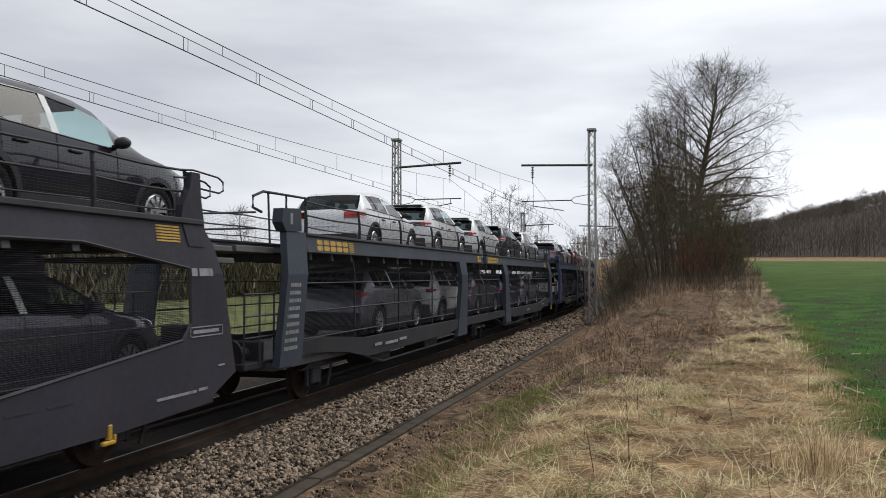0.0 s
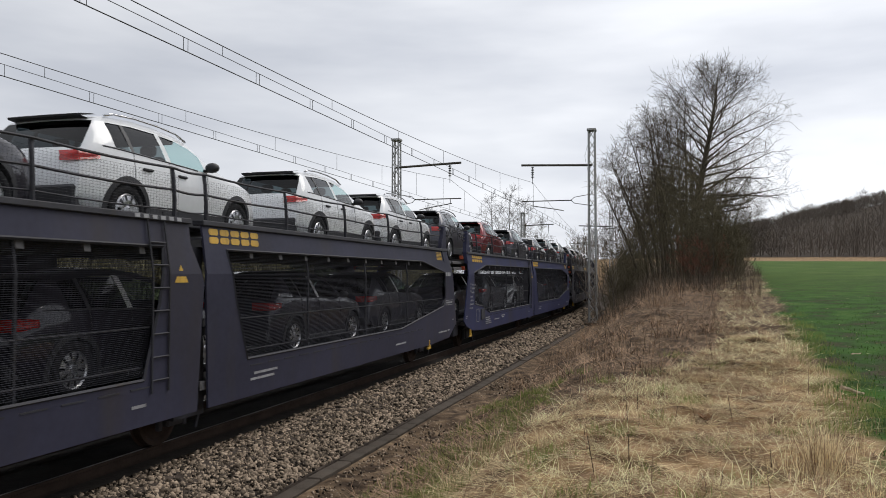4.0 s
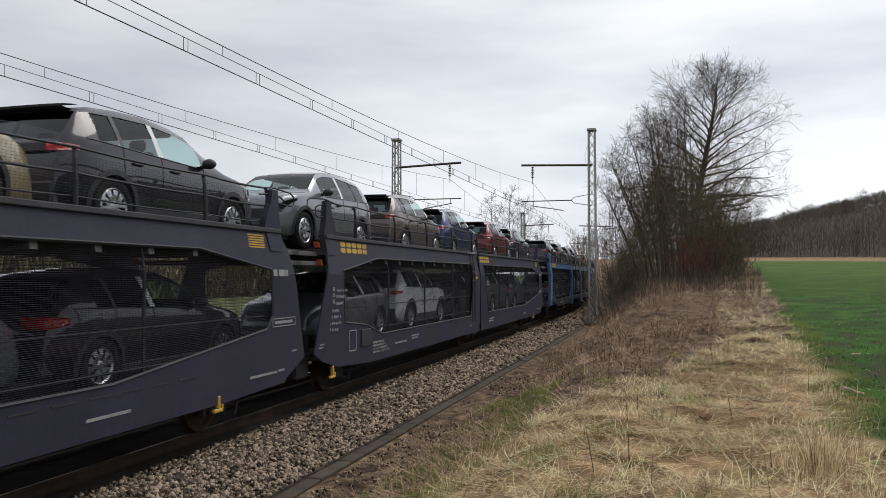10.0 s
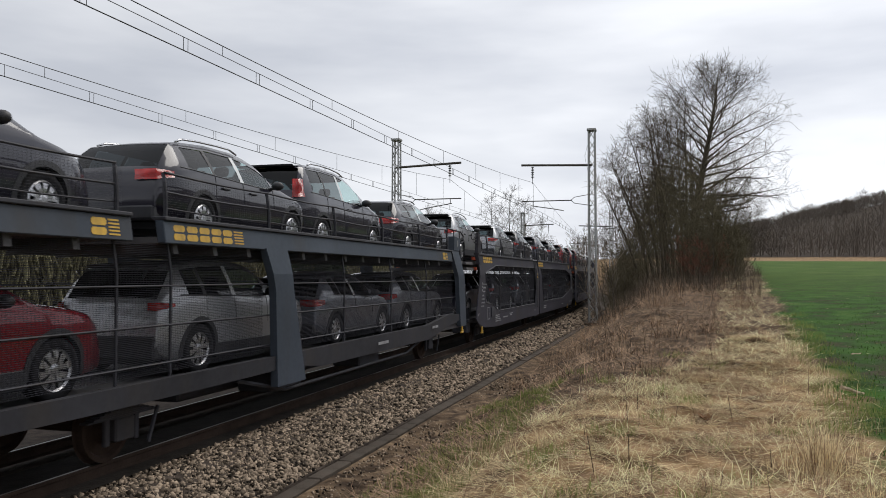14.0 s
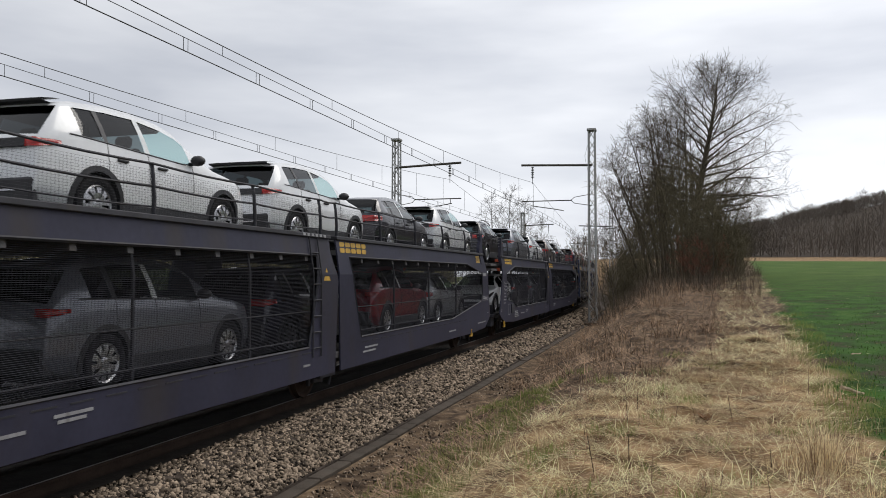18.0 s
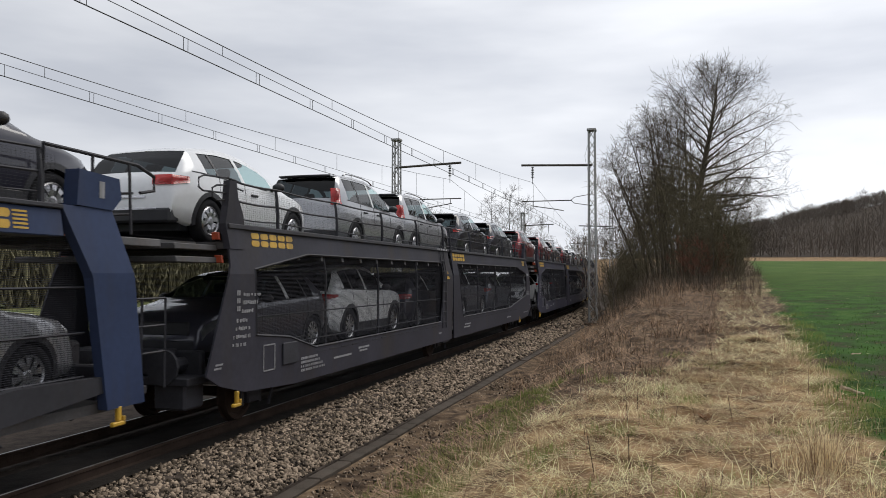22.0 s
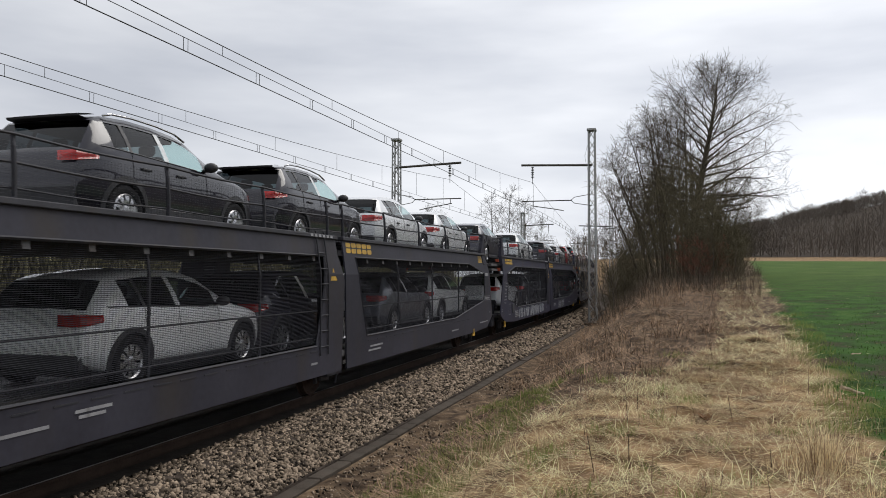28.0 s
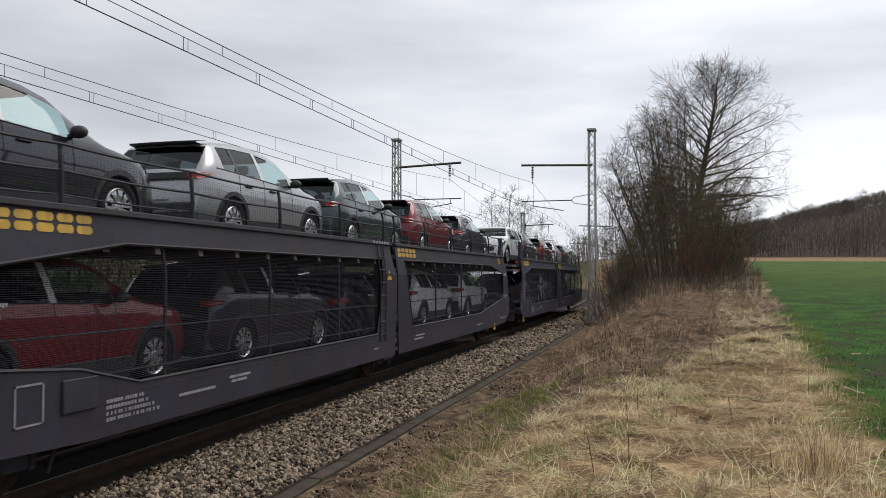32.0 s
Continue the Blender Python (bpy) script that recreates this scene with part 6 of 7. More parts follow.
def crown_tree(seed, x, y, height, limbs, low, rise, length, lean=0.0, fork=2, thin=0.009, r=None, label="leafless tree with a fine rounded crown of twigs", sway=0.03, right=1.0, twig=0.75, sag=0.0, deep=2):
    """A stem with long limbs that bend out, side branches along them and fine twigs; limb length is a function of height."""
    rnd = random.Random(seed)
    out = [[], [], []]
    r = r or height * 0.015
    n = 14
    p, way = Vector((x, y, land(x, y) - 0.2)), Vector((lean * 0.4, 0, 1)).normalized()
    stem = [p.copy()]
    for i in range(n):
        way = (way + Vector((lean * 0.12 + rnd.gauss(0, sway), rnd.gauss(0, sway), 0.05))).normalized()
        p = p + way * (height / n)
        stem.append(p.copy())
        out[0].append((tuple(stem[-2]), tuple(p), r * (1 - i / n) ** 0.85 + 0.012, r * (1 - (i + 1) / n) ** 0.85 + 0.012))

    def branch(p, d, size, rr, level):
        k = (9, 5, 3, 2)[level]
        here, w = p, d.copy()
        bend = (0.13, 0.19, 0.24, 0.3)[level]
        for i in range(k):
            pull = (-sag * (1 if i < k * 0.6 else -1.5), 0.035, 0.07, 0.08)[level]
            w = (w + Vector((rnd.gauss(0, bend), rnd.gauss(0, bend), rnd.gauss(0, bend * 0.7) + pull))).normalized()
            there = here + w * (size / k)
            f0, f1 = 1 - 0.85 * i / k, 1 - 0.85 * (i + 1) / k
            out[1 if level == 0 else 2].append((tuple(here), tuple(there), rr * f0, rr * f1))
            if level < deep and i >= (2, 1, 0)[level]:
                m = (fork if size > 2.2 else 1, 1 + (i % 2 if fork > 1 else 0), 1)[level]
                for _ in range(m):
                    side = w.orthogonal().normalized()
                    side.rotate(Matrix.Rotation(rnd.uniform(0, 6.283), 3, w))
                    t = rnd.uniform(0.5, 1.1)
                    nl = (size * rnd.uniform(0.24, 0.42) * (1 - 0.4 * i / k), twig * rnd.uniform(0.6, 1.4), twig * rnd.uniform(0.3, 0.65))[level]
                    branch(there, w * math.cos(t) + side * math.sin(t), nl, max(rr * f1 * 0.5, 0.004), level + 1)
            here = there
    az = rnd.uniform(0, 6.28)
    for j in range(limbs):
        k = low + (0.97 - low) * ((j + rnd.random()) / limbs) ** 1.15
        q = min(k, 0.999) * n
        base = stem[int(q)].lerp(stem[int(q) + 1], q - int(q))
        az += 2.4 + rnd.gauss(0, 0.35)
        t = radians(rise[0] + (rise[1] - rise[0]) * k + rnd.gauss(0, 7))
        size = length(k) * rnd.uniform(0.72, 1.08) * (right if math.cos(az) > 0 else 1.0)
        branch(base, Vector((math.cos(az) * math.sin(t), math.sin(az) * math.sin(t), math.cos(t))), size, (r * (1 - k) ** 0.85) * 0.34 + 0.016, 0)
    t = tagged(new("bare_tree"), label, "tree", "leafless trees and shrubs")
    for k, (nm, mat, sides) in enumerate((("trunk", M_BARK, 8), ("branchwork", M_BARK, 4), ("crown", M_TWIG, 3))):
        segs = out[k] if k < 2 else [(a, b, max(p, thin), max(q, thin * 0.75)) for a, b, p, q in out[k]]
        v, f = prisms(segs, sides)
        part(nm, fast_mesh(nm, v, f, mat), None, t, kind="stuff" if k else "")
    return t


def az_x(px_angle, y):
    return math.tan(radians(px_angle)) * y


def build_trees():
    # bearing in degrees to the right of the track, distance, height
    dome = lambda k: float(np.interp(k, (0.25, 0.40, 0.65, 0.82, 0.92, 1.0), (6.0, 6.2, 5.0, 3.5, 2.1, 1.0)))
    crown_tree(100, az_x(1.2, 60), 60, 15.3, 70, 0.25, (93, 30), dome, 0.072, 2, 0.0074, 0.37, "tall leafless tree with a fine domed crown", 0.030, 1.08, 0.72, 0.03)
    for i, (b, y, h, ln) in enumerate(((1.15, 57, 13.6, -0.02), (0.55, 60, 13.4, -0.05), (0.25, 56, 12.6, -0.08), (-0.1, 58, 12.4, -0.12), (-0.5, 55, 11.2, -0.16), (-0.8, 57, 11.2, -0.22), (-1.1, 54, 9.6, -0.26), (-1.5, 55, 9.0, -0.32), (-2.0, 52, 7.6, -0.36), (0.85, 63, 14.0, -0.03), (-0.3, 62, 12.8, -0.06), (1.5, 58, 11.0, 0.04))):
        crown_tree(120 + i, az_x(b - 0.1, y), y, h * 0.95, 18, 0.30, (46, 26), lambda k: 0.7 + 2.7 * (1 - k) ** 0.6, ln, 1, 0.0078, 0.10, "slender leafless tree in a clump", 0.025, 0.8, 0.75, -0.03)
    for i, (b, y, h, ln) in enumerate(((2.6, 62, 8.0, 0.25), (3.3, 64, 6.6, 0.3), (4.1, 66, 4.6, 0.4))):
        crown_tree(140 + i, az_x(b, y), y, h, 16, 0.2, (66, 34), lambda k: 0.8 + 2.7 * (1 - k) ** 0.6, ln, 1, 0.0072, 0.09, "low leafless tree with spreading branches", 0.03, 1.0, 0.7, 0.0)
    rnd = random.Random(77)
    for i in range(45):
        b = rnd.uniform(-4.0, 4.4)
        y = rnd.uniform(45, 66)
        red = -0.8 < b < 2.4 and y < 56 and rnd.random() < 0.55
        tall = 0.5 + 0.5 * math.cos((b - 0.4) / 6.2 * math.pi)
        h = 2.2 + rnd.uniform(0.3, 1.0) * (0.6 if red else (7.0 if i % 3 else 1.6)) * tall
        bare_tree(300 + i, az_x(b, y), y, h * 0.95, 0.80, 0.05, 3, (3, 2, 2, 1), (rnd.uniform(-0.25, 0.25), rnd.uniform(-0.2, 0.2)), 0.026, "bare_shrub",
                  "dense reddish leafless shrub" if red else "tangled olive-brown leafless shrub", M_REDTWIG if red else M_SCRUB, 0.009)
    for i, (b, y, h) in enumerate(((-4.7, 43.5, 4.2), (-4.3, 45, 5.0), (-5.0, 41, 3.0), (-3.8, 42, 3.6), (-4.6, 39.5, 2.6))):
        bare_tree(500 + i, az_x(b, y), y, h, 0.5, 0.12, 2, (2, 1, 1, 1), (-0.25, 0), 0.028, "bare_shrub", "thin leafless sapling beside the mast", M_PALETWIG, 0.009)
    for i, (b, y, h) in enumerate(((-16.9, 128, 13.6), (-16.2, 124, 12.0), (-12.4, 112, 13.5), (-11.3, 116, 15.5), (-10.4, 120, 14.0), (-30.5, 95, 11.0), (-9.2, 160, 14.0), (-22.0, 120, 10.5))):
        crown_tree(600 + i, az_x(b, y), y, h, 16, 0.28, (60, 25), lambda k: 0.8 + 4.0 * (1 - k) ** 0.6, 0.0, 1, 0.014, 0.16, "leafless tree beyond the railway", 0.04, 1.0, 1.0)


build_trees()


def evergreen(seed, x, y, h):
    rnd = np.random.RandomState(seed)
    z = land(x, y)
    t = tagged(new("evergreen_tree"), "dark green evergreen tree beyond the railway", "tree")
    bm = bmesh.new()
    tube(bm, [(x, y, z - 0.2), (x, y, z + h * 0.9)], 0.22, 6, 0.04)
    part("trunk", bm, M_BARK, t)
    n = 2600
    k = rnd.rand(n) ** 0.8
    az = rnd.rand(n) * 2 * math.pi
    rad = (1 - k) * h * 0.26 * (0.45 + 0.55 * rnd.rand(n)) + 0.15
    c = np.stack([x + np.cos(az) * rad, y + np.sin(az) * rad, z + h * (0.12 + 0.88 * k)], 1)
    e = c + np.stack([np.cos(az) * 0.5, np.sin(az) * 0.5, rnd.uniform(-0.3, 0.1, n)], 1)
    v, f = prisms([(tuple(a), tuple(b), 0.10, 0.02) for a, b in zip(c, e)])
    part("crown", fast_mesh("crown", v, f, M_EVER), None, t)


evergreen(1, az_x(-25.6, 80), 80, 10.0)
evergreen(2, az_x(-24.3, 86), 86, 8.0)


def far_woods():
    rnd = np.random.RandomState(5)
    segs = []

    def tree(x, y, h, m, wide, thick=0.05):
        z = land(x, y)
        segs.append(((x, y, z - 0.5), (x + rnd.normal(0, 0.3), y, z + h * 0.8), 0.07, 0.04))
        for _ in range(m):
            k = 0.02 + 0.93 * rnd.rand() ** 0.85
            az = rnd.rand() * 6.283
            rr = wide * math.sin(math.pi * min(1, 0.15 + k * 0.85)) * rnd.rand() ** 0.5
            p = np.array((x + math.cos(az) * rr, y + math.sin(az) * rr, z + h * k))
            d = np.array((math.cos(az) * 0.7 + rnd.normal(0, 0.3), math.sin(az) * 0.7, 0.9 + rnd.normal(0, 0.3)))
            segs.append((tuple(p), tuple(p + d * rnd.uniform(0.4, 1.1)), thick, thick * 0.33))
    for n, u0, u1, h0, h1, m in ((480, 181, 196, 4.5, 7.5, 60), (420, 196, 285, 5.0, 7.0, 34), (900, 285, 350, 2.6, 4.2, 50)):
        for i in range(n):
            x = rnd.uniform(5, 190)
            u = rnd.uniform(u0, u1)
            tree(x, u - 0.55 * x, rnd.uniform(h0, h1) * (1.45 if rnd.rand() < 0.04 else 1.0), m, 2.6, 0.05 if u < 285 else 0.10)
    for i in range(170):
        y = rnd.uniform(185, 260)
        tree(rnd.uniform(-0.16, 0.06) * y, y, rnd.uniform(6, 10.5), 40, 2.8)
    for i in range(110):
        y = rnd.uniform(230, 330)
        tree(rnd.uniform(-0.62 * y, -0.10 * y), y, rnd.uniform(7, 12.5), 44, 3.0)
    v, f = prisms(segs)
    tagged(new("far_woods", fast_mesh("far_woods", v, f, M_FAR)), "bare brown woodland on the far hillside", "woods", "", "stuff")


far_woods()


def meadow_hedge():
    rnd = np.random.RandomState(15)
    segs = []
    for _ in range(34000):
        y = rnd.uniform(30, 300)
        top = 4.6 + 0.8 * noise.noise(Vector((y * 0.08, 0, 2)))
        x = along(y)[0] - 40 + rnd.normal(0, 1.4)
        z = land(x, y) + top * rnd.rand()
        d = np.array((rnd.normal(0, 0.5), rnd.normal(0, 0.5), 1.0 + rnd.normal(0, 0.3)))
        segs.append(((x, y, z - 0.3), (x + d[0] * 0.5, y + d[1] * 0.5, z + d[2] - 0.3), 0.15, 0.06))
    v, f = prisms(segs)
    tagged(new("meadow_hedge", fast_mesh("meadow_hedge", v, f, M_HEDGE)), "olive-brown hedge beyond the far meadow", "hedge", "", "stuff")


meadow_hedge()


def stones():
    rnd = np.random.RandomState(9)
    cube = np.array([[-1, -1, -1], [1, -1, -1], [1, 1, -1], [-1, 1, -1], [-1, -1, 1], [1, -1, 1], [1, 1, 1], [-1, 1, 1]], float)
    quads = np.array([[0, 3, 2, 1], [4, 5, 6, 7], [0, 1, 5, 4], [1, 2, 6, 5], [2, 3, 7, 6], [3, 0, 4, 7]])
    place, size = [], []
    for s0, s1, n, sz in ((3.6, 7.0, 5400, 0.025), (7.0, 13.0, 9000, 0.026), (13.0, 22.0, 7500, 0.031), (22.0, 36.0, 5000, 0.042), (36, 60, 3000, 0.055)):
        s = rnd.uniform(s0, s1, n)
        o = 1.10 + 1.66 * rnd.rand(n) ** 0.92
        z = np.interp(o, [1.12, 1.55, 2.1, 2.78], [-0.165, -0.17, -0.30, -0.345]) + 0.006
        for a, b, c in zip(s, o, z):
            place.append(bent(float(a), float(b), float(c)))
        size.append(sz * (0.42 + 1.35 * rnd.rand(n) ** 1.6))
    n = 2600
    s, o = rnd.uniform(2.2, 20, n), 3.1 + 1.2 * rnd.rand(n) ** 1.4
    for a, b in zip(s, o):
        x, y, _ = bent(float(a), float(b), 0)
        place.append((x, y, land(x, y) + 0.03))
    size.append(0.022 * rnd.uniform(0.5, 1.3, n))
    place, size = np.array(place), np.concatenate(size)
    n = len(place)
    v = cube[None] * (1 + rnd.uniform(-0.38, 0.30, (n, 8, 1))) * rnd.uniform(0.55, 1.15, (n, 1, 3)) + rnd.uniform(-0.22, 0.22, (n, 8, 3))
    ax = rnd.normal(size=(n, 3))
    ax /= np.linalg.norm(ax, axis=1, keepdims=True)
    an = rnd.uniform(0, 6.28, n)
    c, sn = np.cos(an)[:, None, None], np.sin(an)[:, None, None]
    k = ax[:, None, :]
    v = v * c + np.cross(np.broadcast_to(k, v.shape), v) * sn + k * (v * k).sum(-1, keepdims=True) * (1 - c)
    v = v * size[:, None, None] * 0.62 + place[:, None, :]
    f = (np.arange(n)[:, None, None] * 8 + quads[None]).reshape(-1, 4)
    tagged(new("ballast_stones", fast_mesh("ballast_stones", v.reshape(-1, 3), f, M_STONE)), "loose brown and grey broken ballast stones", "stones", "", "stuff")


stones()


def blades(name, label, mat, base, length, width, az, lean, bow, cat="grass", curl=None):
    """Bent strips that taper to a point: base places, lengths, headings, leans from upright, sideways curl."""
    n = len(base)
    curl = np.zeros(n) if curl is None else curl
    up = np.array([[0, 0, 1.0]])
    pts, p, half = [], base.copy(), (width / 2)[:, None]
    for k, wide in enumerate((1.0, 0.9, 0.6, 0.12)):
        a = az + curl * k / 2
        ln = np.minimum(lean + bow * k / 2, 1.80)
        h = np.stack([np.cos(a), np.sin(a), np.zeros(n)], 1)
        side = np.stack([-np.sin(a), np.cos(a), np.zeros(n)], 1) * half * wide
        pts += [p - side, p + side]
        p = p + (h * np.sin(ln)[:, None] + up * np.cos(ln)[:, None]) * (length / 3)[:, None]
    v = np.stack(pts, 1).reshape(-1, 3)
    b = np.arange(n)[:, None] * 8
    f = np.concatenate([b + np.array([[k, k + 1, k + 3, k + 2]]) for k in (0, 2, 4)])
    return tagged(new(name, fast_mesh(name, v, f, mat)), label, cat, "", "stuff")


def lift_of(x, y):
    return land(x, y) + rough_of(x, y)


def crop_edge(y):
    return 1.15 + 0.077 * y + 0.16 * noise.noise(Vector((0.7, y * 0.8, 3))) + 0.10 * noise.noise(Vector((0.2, y * 2.3, 6)))


def scatter(rnd, n, y0, y1, lo, hi, power=1.0, clump=0.0, cell=1.3, seed=0.0):
    """Places on the verge between two edges given as functions of y, denser in clumps."""
    out = []
    while len(out) < n:
        y = y0 + (y1 - y0) * rnd.rand() ** power
        a, b = lo(y), hi(y)
        x = a + (b - a) * rnd.rand()
        if clump and rnd.rand() > 0.5 + clump * noise.noise(Vector((x * cell, y * cell, seed))):
            continue
        out.append((x, y, lift_of(x, y)))
    return np.array(out)


def grasses():
    rnd = np.random.RandomState(21)
    u = rnd.uniform

    def combed(p, cell, spread, seed):
        """Headings that turn slowly from place to place."""
        return np.array([noise.noise(Vector((x * cell, y * cell, seed))) * 6.0 for x, y in p[:, :2]]) + rnd.normal(0, spread, len(p))
    left, right = (lambda y: float(np.interp(y, [2, 8, 11, 14, 18, 24], [-2.6, -2.45, -1.5, 0.0, 1.0, 1.8]))), (lambda y: crop_edge(y) - 0.02)
    # thatch of fallen straw: short broken stems close to the ground
    p = scatter(rnd, 21000, 4.4, 20.0, left, right, 1.35, 1.7, 1.9)
    n = len(p)
    p[:, 2] += u(0.0, 0.035, n)
    blades("straw_thatch", "flattened mat of broken straw on the verge", M_THATCH, p, u(0.10, 0.42, n), u(0.004, 0.010, n), combed(p, 0.8, 0.9, 2.0), rnd.normal(1.53, 0.09, n), u(-0.06, 0.12, n), "grass", rnd.normal(0, 0.5, n))
    # long stems lying in swirls over it
    p = scatter(rnd, 10500, 4.4, 20.0, left, right, 1.3, 2.4, 2.1, 11.0)
    n = len(p)
    p[:, 2] += u(0.0, 0.05, n)
    blades("dry_grass", "long bleached grass stems lying in swirls", M_STRAW, p, 0.12 + 0.50 * rnd.rand(n) ** 1.6, u(0.004, 0.009, n), combed(p, 0.7, 1.0, 5.0), 1.55 - np.abs(rnd.normal(0, 0.12, n)), u(0.0, 0.22, n), "grass", rnd.normal(0, 0.7, n))
    p = scatter(rnd, 3800, 4.4, 16.0, left, right, 1.3, 1.6, 0.9, 31.0)
    n = len(p)
    p[:, 2] += u(0.01, 0.05, n)
    blades("fallen_stalks", "brown dead stalks lying over the straw", M_BRAMBLE, p, u(0.2, 0.7, n), u(0.004, 0.008, n), combed(p, 0.5, 1.2, 8.0), rnd.normal(1.52, 0.08, n), u(-0.05, 0.15, n), "grass", rnd.normal(0, 0.3, n))
    # arching single stems
    p = scatter(rnd, 1000, 4.4, 14.0, left, right, 1.3, 1.8, 1.0, 15.0)
    n = len(p)
    blades("arching_stems", "single arching straw stems", M_STRAW, p, u(0.22, 0.70, n), u(0.004, 0.007, n), u(0, 6.28, n), u(0.6, 1.3, n), u(0.3, 1.0, n), "grass", rnd.normal(0, 0.5, n))
    p = scatter(rnd, 7500, 16.0, 60.0, lambda y: crop_edge(y) - 1.3 - 0.02 * y, lambda y: crop_edge(y) + 0.1, 1.2, 0.9, 1.1)
    n = len(p)
    blades("far_dry_grass", "pale dry grass farther along the verge", M_STRAW, p, u(0.15, 0.45, n), u(0.010, 0.020, n), u(0, 6.28, n), u(1.1, 1.55, n), u(0.0, 0.3, n))
    # bleached tufts along the field's edge
    spots = [(1.20, 7.60, 0.11, 260, 0.50), (1.34, 7.95, 0.10, 120, 0.40), (1.08, 7.3, 0.10, 90, 0.32), (1.42, 6.15, 0.16, 150, 0.26), (1.15, 5.85, 0.16, 120, 0.22), (-2.1, 8.9, 0.16, 60, 0.34), (-1.5, 8.4, 0.16, 70, 0.30)]
    for i, y in enumerate(np.linspace(8.4, 24.0, 15)):
        spots.append((crop_edge(y) - 0.25 + 0.3 * math.sin(i * 2.7), y, rnd.uniform(0.06, 0.14), rnd.randint(14, 46), rnd.uniform(0.16, 0.34)))
    p, tall = [], []
    for x, y, wide, m, h in spots:
        for q in rnd.normal(0, wide, (m, 2)):
            p.append((x + q[0], y + q[1], lift_of(x + q[0], y + q[1])))
            tall.append(h * rnd.uniform(0.45, 1.05))
    p, n = np.array(p), len(p)
    blades("grass_tufts", "upright tufts of bleached dry grass", M_THATCH, p, np.array(tall), u(0.004, 0.008, n), u(0, 6.28, n), np.abs(rnd.normal(0, 0.26, n)), u(0.05, 0.8, n), "grass", rnd.normal(0, 0.4, n))
    # tussocks: blades fanning outwards and down
    c = scatter(rnd, 110, 4.8, 17.0, left, right, 1.2, 1.2, 0.8, 21.0)
    m = 54
    p = np.repeat(c, m, axis=0)
    p[:, :2] += rnd.normal(0, 0.09, (len(p), 2))
    p[:, 2] += 0.04
    n = len(p)
    blades("tussocks", "low tussocks of bleached grass fanning outwards", M_STRAW, p, u(0.12, 0.36, n) * np.repeat(u(0.5, 1.15, len(c)), m), u(0.004, 0.008, n), u(0, 6.28, n), u(0.75, 1.45, n), u(0.2, 0.9, n), "grass", rnd.normal(0, 0.5, n))
    # dark dead stalks standing
    p = scatter(rnd, 130, 4.0, 22.0, lambda y: -2.6 + 0.06 * y, lambda y: crop_edge(y) + 0.1, 1.1)
    n = len(p)
    blades("dead_stalks", "dark dead weed stalks", M_BRAMBLE, p, u(0.15, 0.55, n), u(0.006, 0.012, n), u(0, 6.28, n), np.abs(rnd.normal(0, 0.3, n)), u(0.0, 0.3, n), "weeds")
    # green shoots between
    p = scatter(rnd, 10500, 6.0, 15.0, lambda y: -3.5, lambda y: -1.9, 1.2, 1.6, 1.4, 7.0)
    spots = scatter(rnd, 26, 5.0, 16.0, lambda y: -1.9, lambda y: crop_edge(y) + 0.1, 1.3)
    q = np.repeat(spots, 130, axis=0)
    q[:, :2] += rnd.normal(0, 0.13, (len(q), 2))
    e = scatter(rnd, 6500, 3.0, 26.0, lambda y: crop_edge(y) - 0.25, lambda y: crop_edge(y) + 0.6, 1.4, 1.2, 0.8, 2.0)
    p = np.concatenate([p, q, e])
    n = len(p)
    blades("green_shoots", "fresh green grass growing through the straw", M_GRASS, p, u(0.05, 0.20, n), u(0.003, 0.007, n), u(0, 6.28, n), np.abs(rnd.normal(0, 0.6, n)), u(0.2, 0.9, n))
    # young crop in the field
    p = scatter(rnd, 19000, 4.5, 48.0, lambda y: crop_edge(y), lambda y: crop_edge(y) + 1.0 + 0.30 * y, 1.75, 1.2, 1.5, 5.0)
    n = len(p)
    p[:, 2] = [land(a, b) + rough_of(a, b) * (1 if a < 3 else 0.25) for a, b in p[:, :2]]
    blades("young_crop", "short bright green crop in the field", M_CROP, p, u(0.03, 0.07, n) * np.clip(1.5 - p[:, 1] / 40, 0.35, 1), u(0.008, 0.016, n), u(0, 6.28, n), np.abs(rnd.normal(0, 0.5, n)), u(0.2, 0.8, n), "crop")
    p = scatter(rnd, 800, 4.5, 34.0, lambda y: crop_edge(y), lambda y: crop_edge(y) + 0.8 + 0.3 * y, 1.3)
    n = len(p)
    p[:, 2] = [land(a, b) + rough_of(a, b) * (1 if a < 3 else 0.25) + 0.07 for a, b in p[:, :2]]
    blades("straw_bits", "pale bits of straw lying in the crop", M_STRAW, p, u(0.04, 0.20, n), u(0.006, 0.016, n), u(0, 6.28, n), rnd.normal(1.5, 0.12, n), u(-0.05, 0.1, n))
    # bramble canes, arching and tangled, on the bank
    inner = lambda y: -3.25 - 0.02 * y - max(0, y - 36) ** 2 / 1240
    outer = lambda y: float(np.interp(y, [7, 9.5, 12, 16, 24, 30], [-2.8, -1.9, 0.0, 1.1, 1.7, crop_edge(y) - 0.35]))
    p = scatter(rnd, 16000, 7.5, 50.0, inner, outer, 1.35, 0.9, 0.5, 3.0)
    n = len(p)
    blades("bramble_thicket", "purple-brown tangled bramble canes on the bank", M_BRAMBLE, p, u(0.35, 1.15, n) * np.clip((p[:, 1] - 2) / 22, 0.45, 1), u(0.006, 0.016, n), u(0, 6.28, n), 1.50 - np.abs(rnd.normal(0, 0.22, n)), u(0.0, 0.4, n), "brambles", rnd.normal(0, 0.8, n))
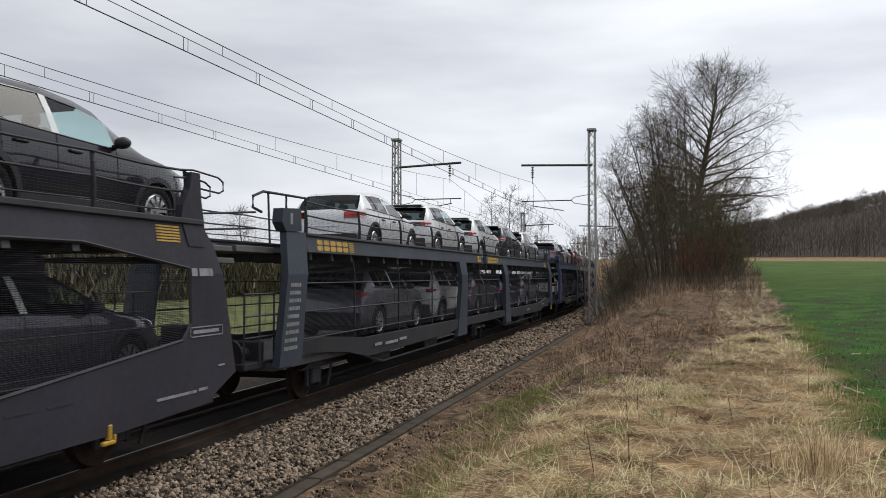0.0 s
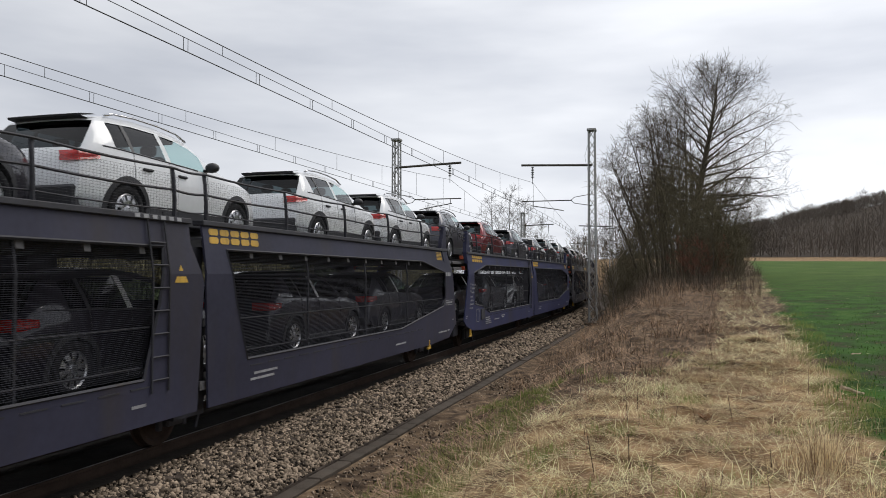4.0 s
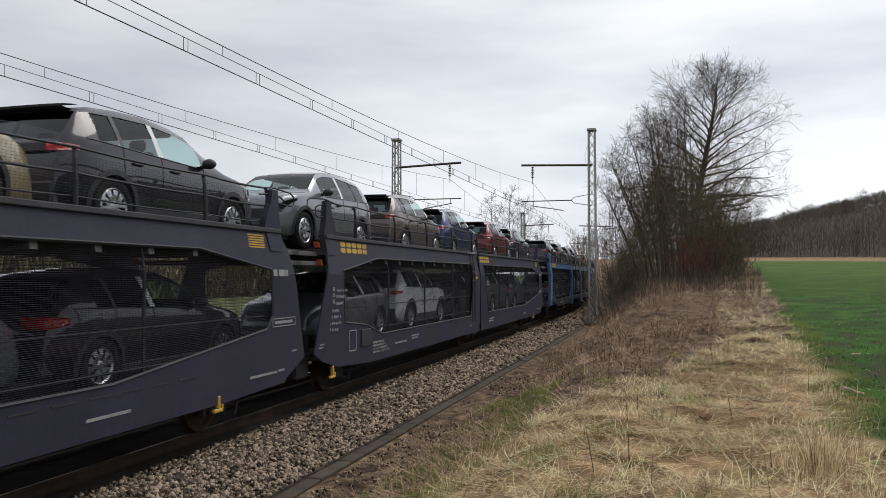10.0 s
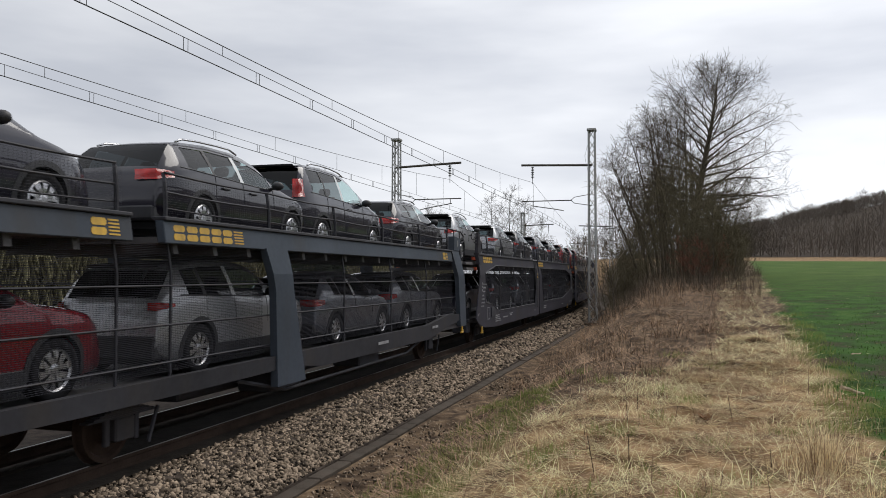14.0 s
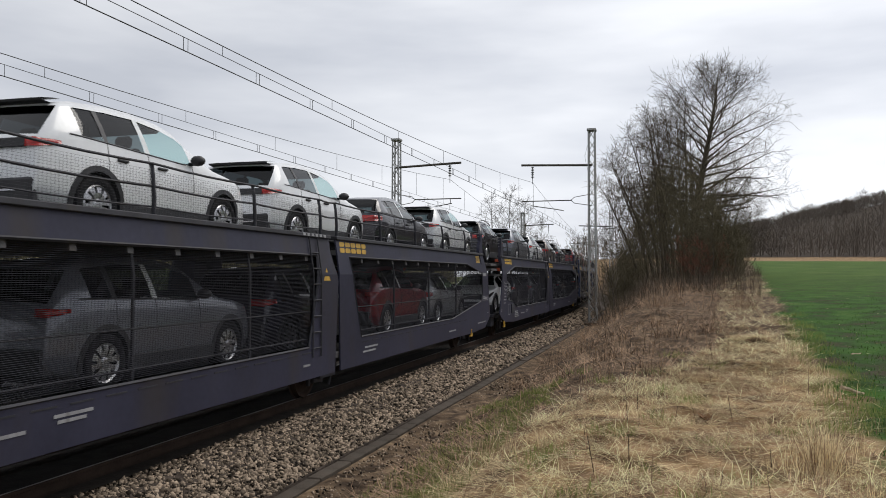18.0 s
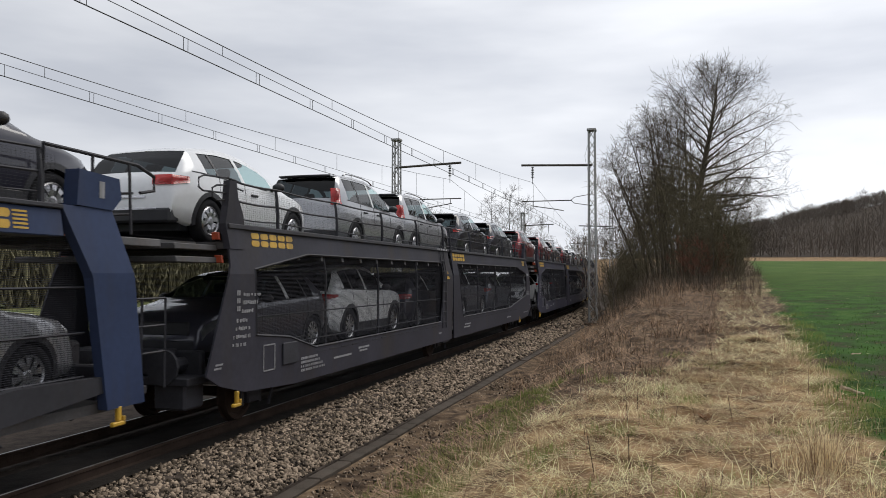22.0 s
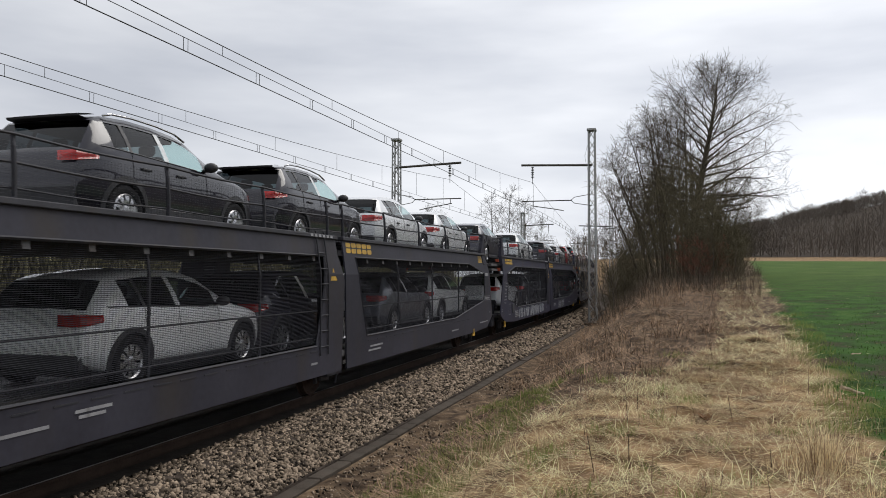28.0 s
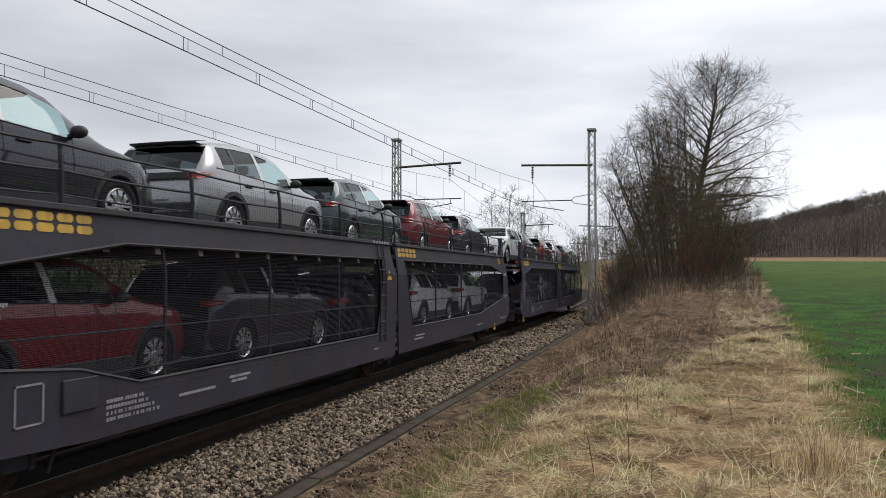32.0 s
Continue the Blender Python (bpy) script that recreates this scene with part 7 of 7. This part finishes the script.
    # arching clumps that stand up from it
    c = scatter(rnd, 48, 12.0, 52.0, inner, outer, 0.9, 1.0, 0.4, 8.0)
    p = np.repeat(c, 46, axis=0)
    p[:, :2] += rnd.normal(0, 0.16, (len(p), 2))
    n = len(p)
    blades("bramble_arches", "arching leafless bramble canes in clumps", M_BRAMBLE, p, u(0.3, 1.0, n) * np.clip((p[:, 1] + 6) / 40, 0.4, 1), u(0.005, 0.010, n), u(0, 6.28, n), np.abs(rnd.normal(0.3, 0.35, n)), u(0.3, 1.3, n), "brambles", rnd.normal(0, 0.4, n))
    # tangled undergrowth below the trees
    m = 6500
    b, y = u(-4.3, 4.6, m), u(46, 66, m)
    x = np.tan(np.radians(b)) * y
    reach = 1.6 + 5.6 * (0.5 + 0.5 * np.cos((b - 0.2) / 6.0 * math.pi))
    h = reach * rnd.rand(m) ** 1.25
    z = np.array([land(p, q) for p, q in zip(x, y)]) + h
    v, f = prisms([((p, q, s), (p + rnd.normal(0, 0.30), q + rnd.normal(0, 0.3), s + rnd.uniform(0.1, 0.9)), 0.013, 0.006) for p, q, s in zip(x, y, z)])
    tagged(new("undergrowth", fast_mesh("undergrowth", v, f, M_SCRUB)), "dense olive-brown leafless undergrowth below the trees", "undergrowth", "", "stuff")
    # a clump of curled dead leaves
    p = np.repeat(np.array([(0.37, 9.7, lift_of(0.37, 9.7) + 0.02)]), 16, axis=0)
    p[:, :2] += rnd.normal(0, 0.05, (16, 2))
    blades("dead_leaf_clump", "clump of curled brown dead leaves in the straw", M_LEAF, p, u(0.10, 0.2, 16), u(0.05, 0.09, 16), u(0, 6.28, 16), u(0.2, 1.3, 16), u(0.3, 1.2, 16), "leaves", rnd.normal(0, 0.6, 16))
    for x, y, ln, rr, turn, tip in ((2.36, 12.1, 0.34, 0.035, 20, 18), (1.95, 7.6, 0.42, 0.012, 75, 4), (2.75, 13.6, 0.36, 0.014, 110, 3), (3.3, 16.5, 0.5, 0.016, 60, 3)):
        bm = bmesh.new()
        tube(bm, [(-ln / 2, 0, 0), (-ln * 0.2, 0.01, 0.008), (ln * 0.2, -0.012, 0.0), (ln / 2, 0.006, 0.012)], rr, 6, rr * 0.6, True)
        ob = tagged(new("broken_branch", mesh_of("broken_branch", bm, M_DRIFT)), "bleached broken branch lying at the crop edge", "branch")
        ob.matrix_basis = pose(x, y, lift_of(x, y) + rr + 0.03, 0, tip, turn)
    p = scatter(rnd, 3600, 34.0, 62.0, lambda y: -3.4 - max(0, y - 36) ** 2 / 1240, lambda y: 0.10 * y, 1.0, 0.8, 0.4, 5.0)
    n = len(p)
    blades("scrub_stems", "thin upright leafless stems under the trees", M_TWIG, p, u(0.3, 1.2, n), u(0.008, 0.015, n), u(0, 6.28, n), np.abs(rnd.normal(0, 0.5, n)), u(0.0, 0.4, n), "brambles")


grasses()


motions()
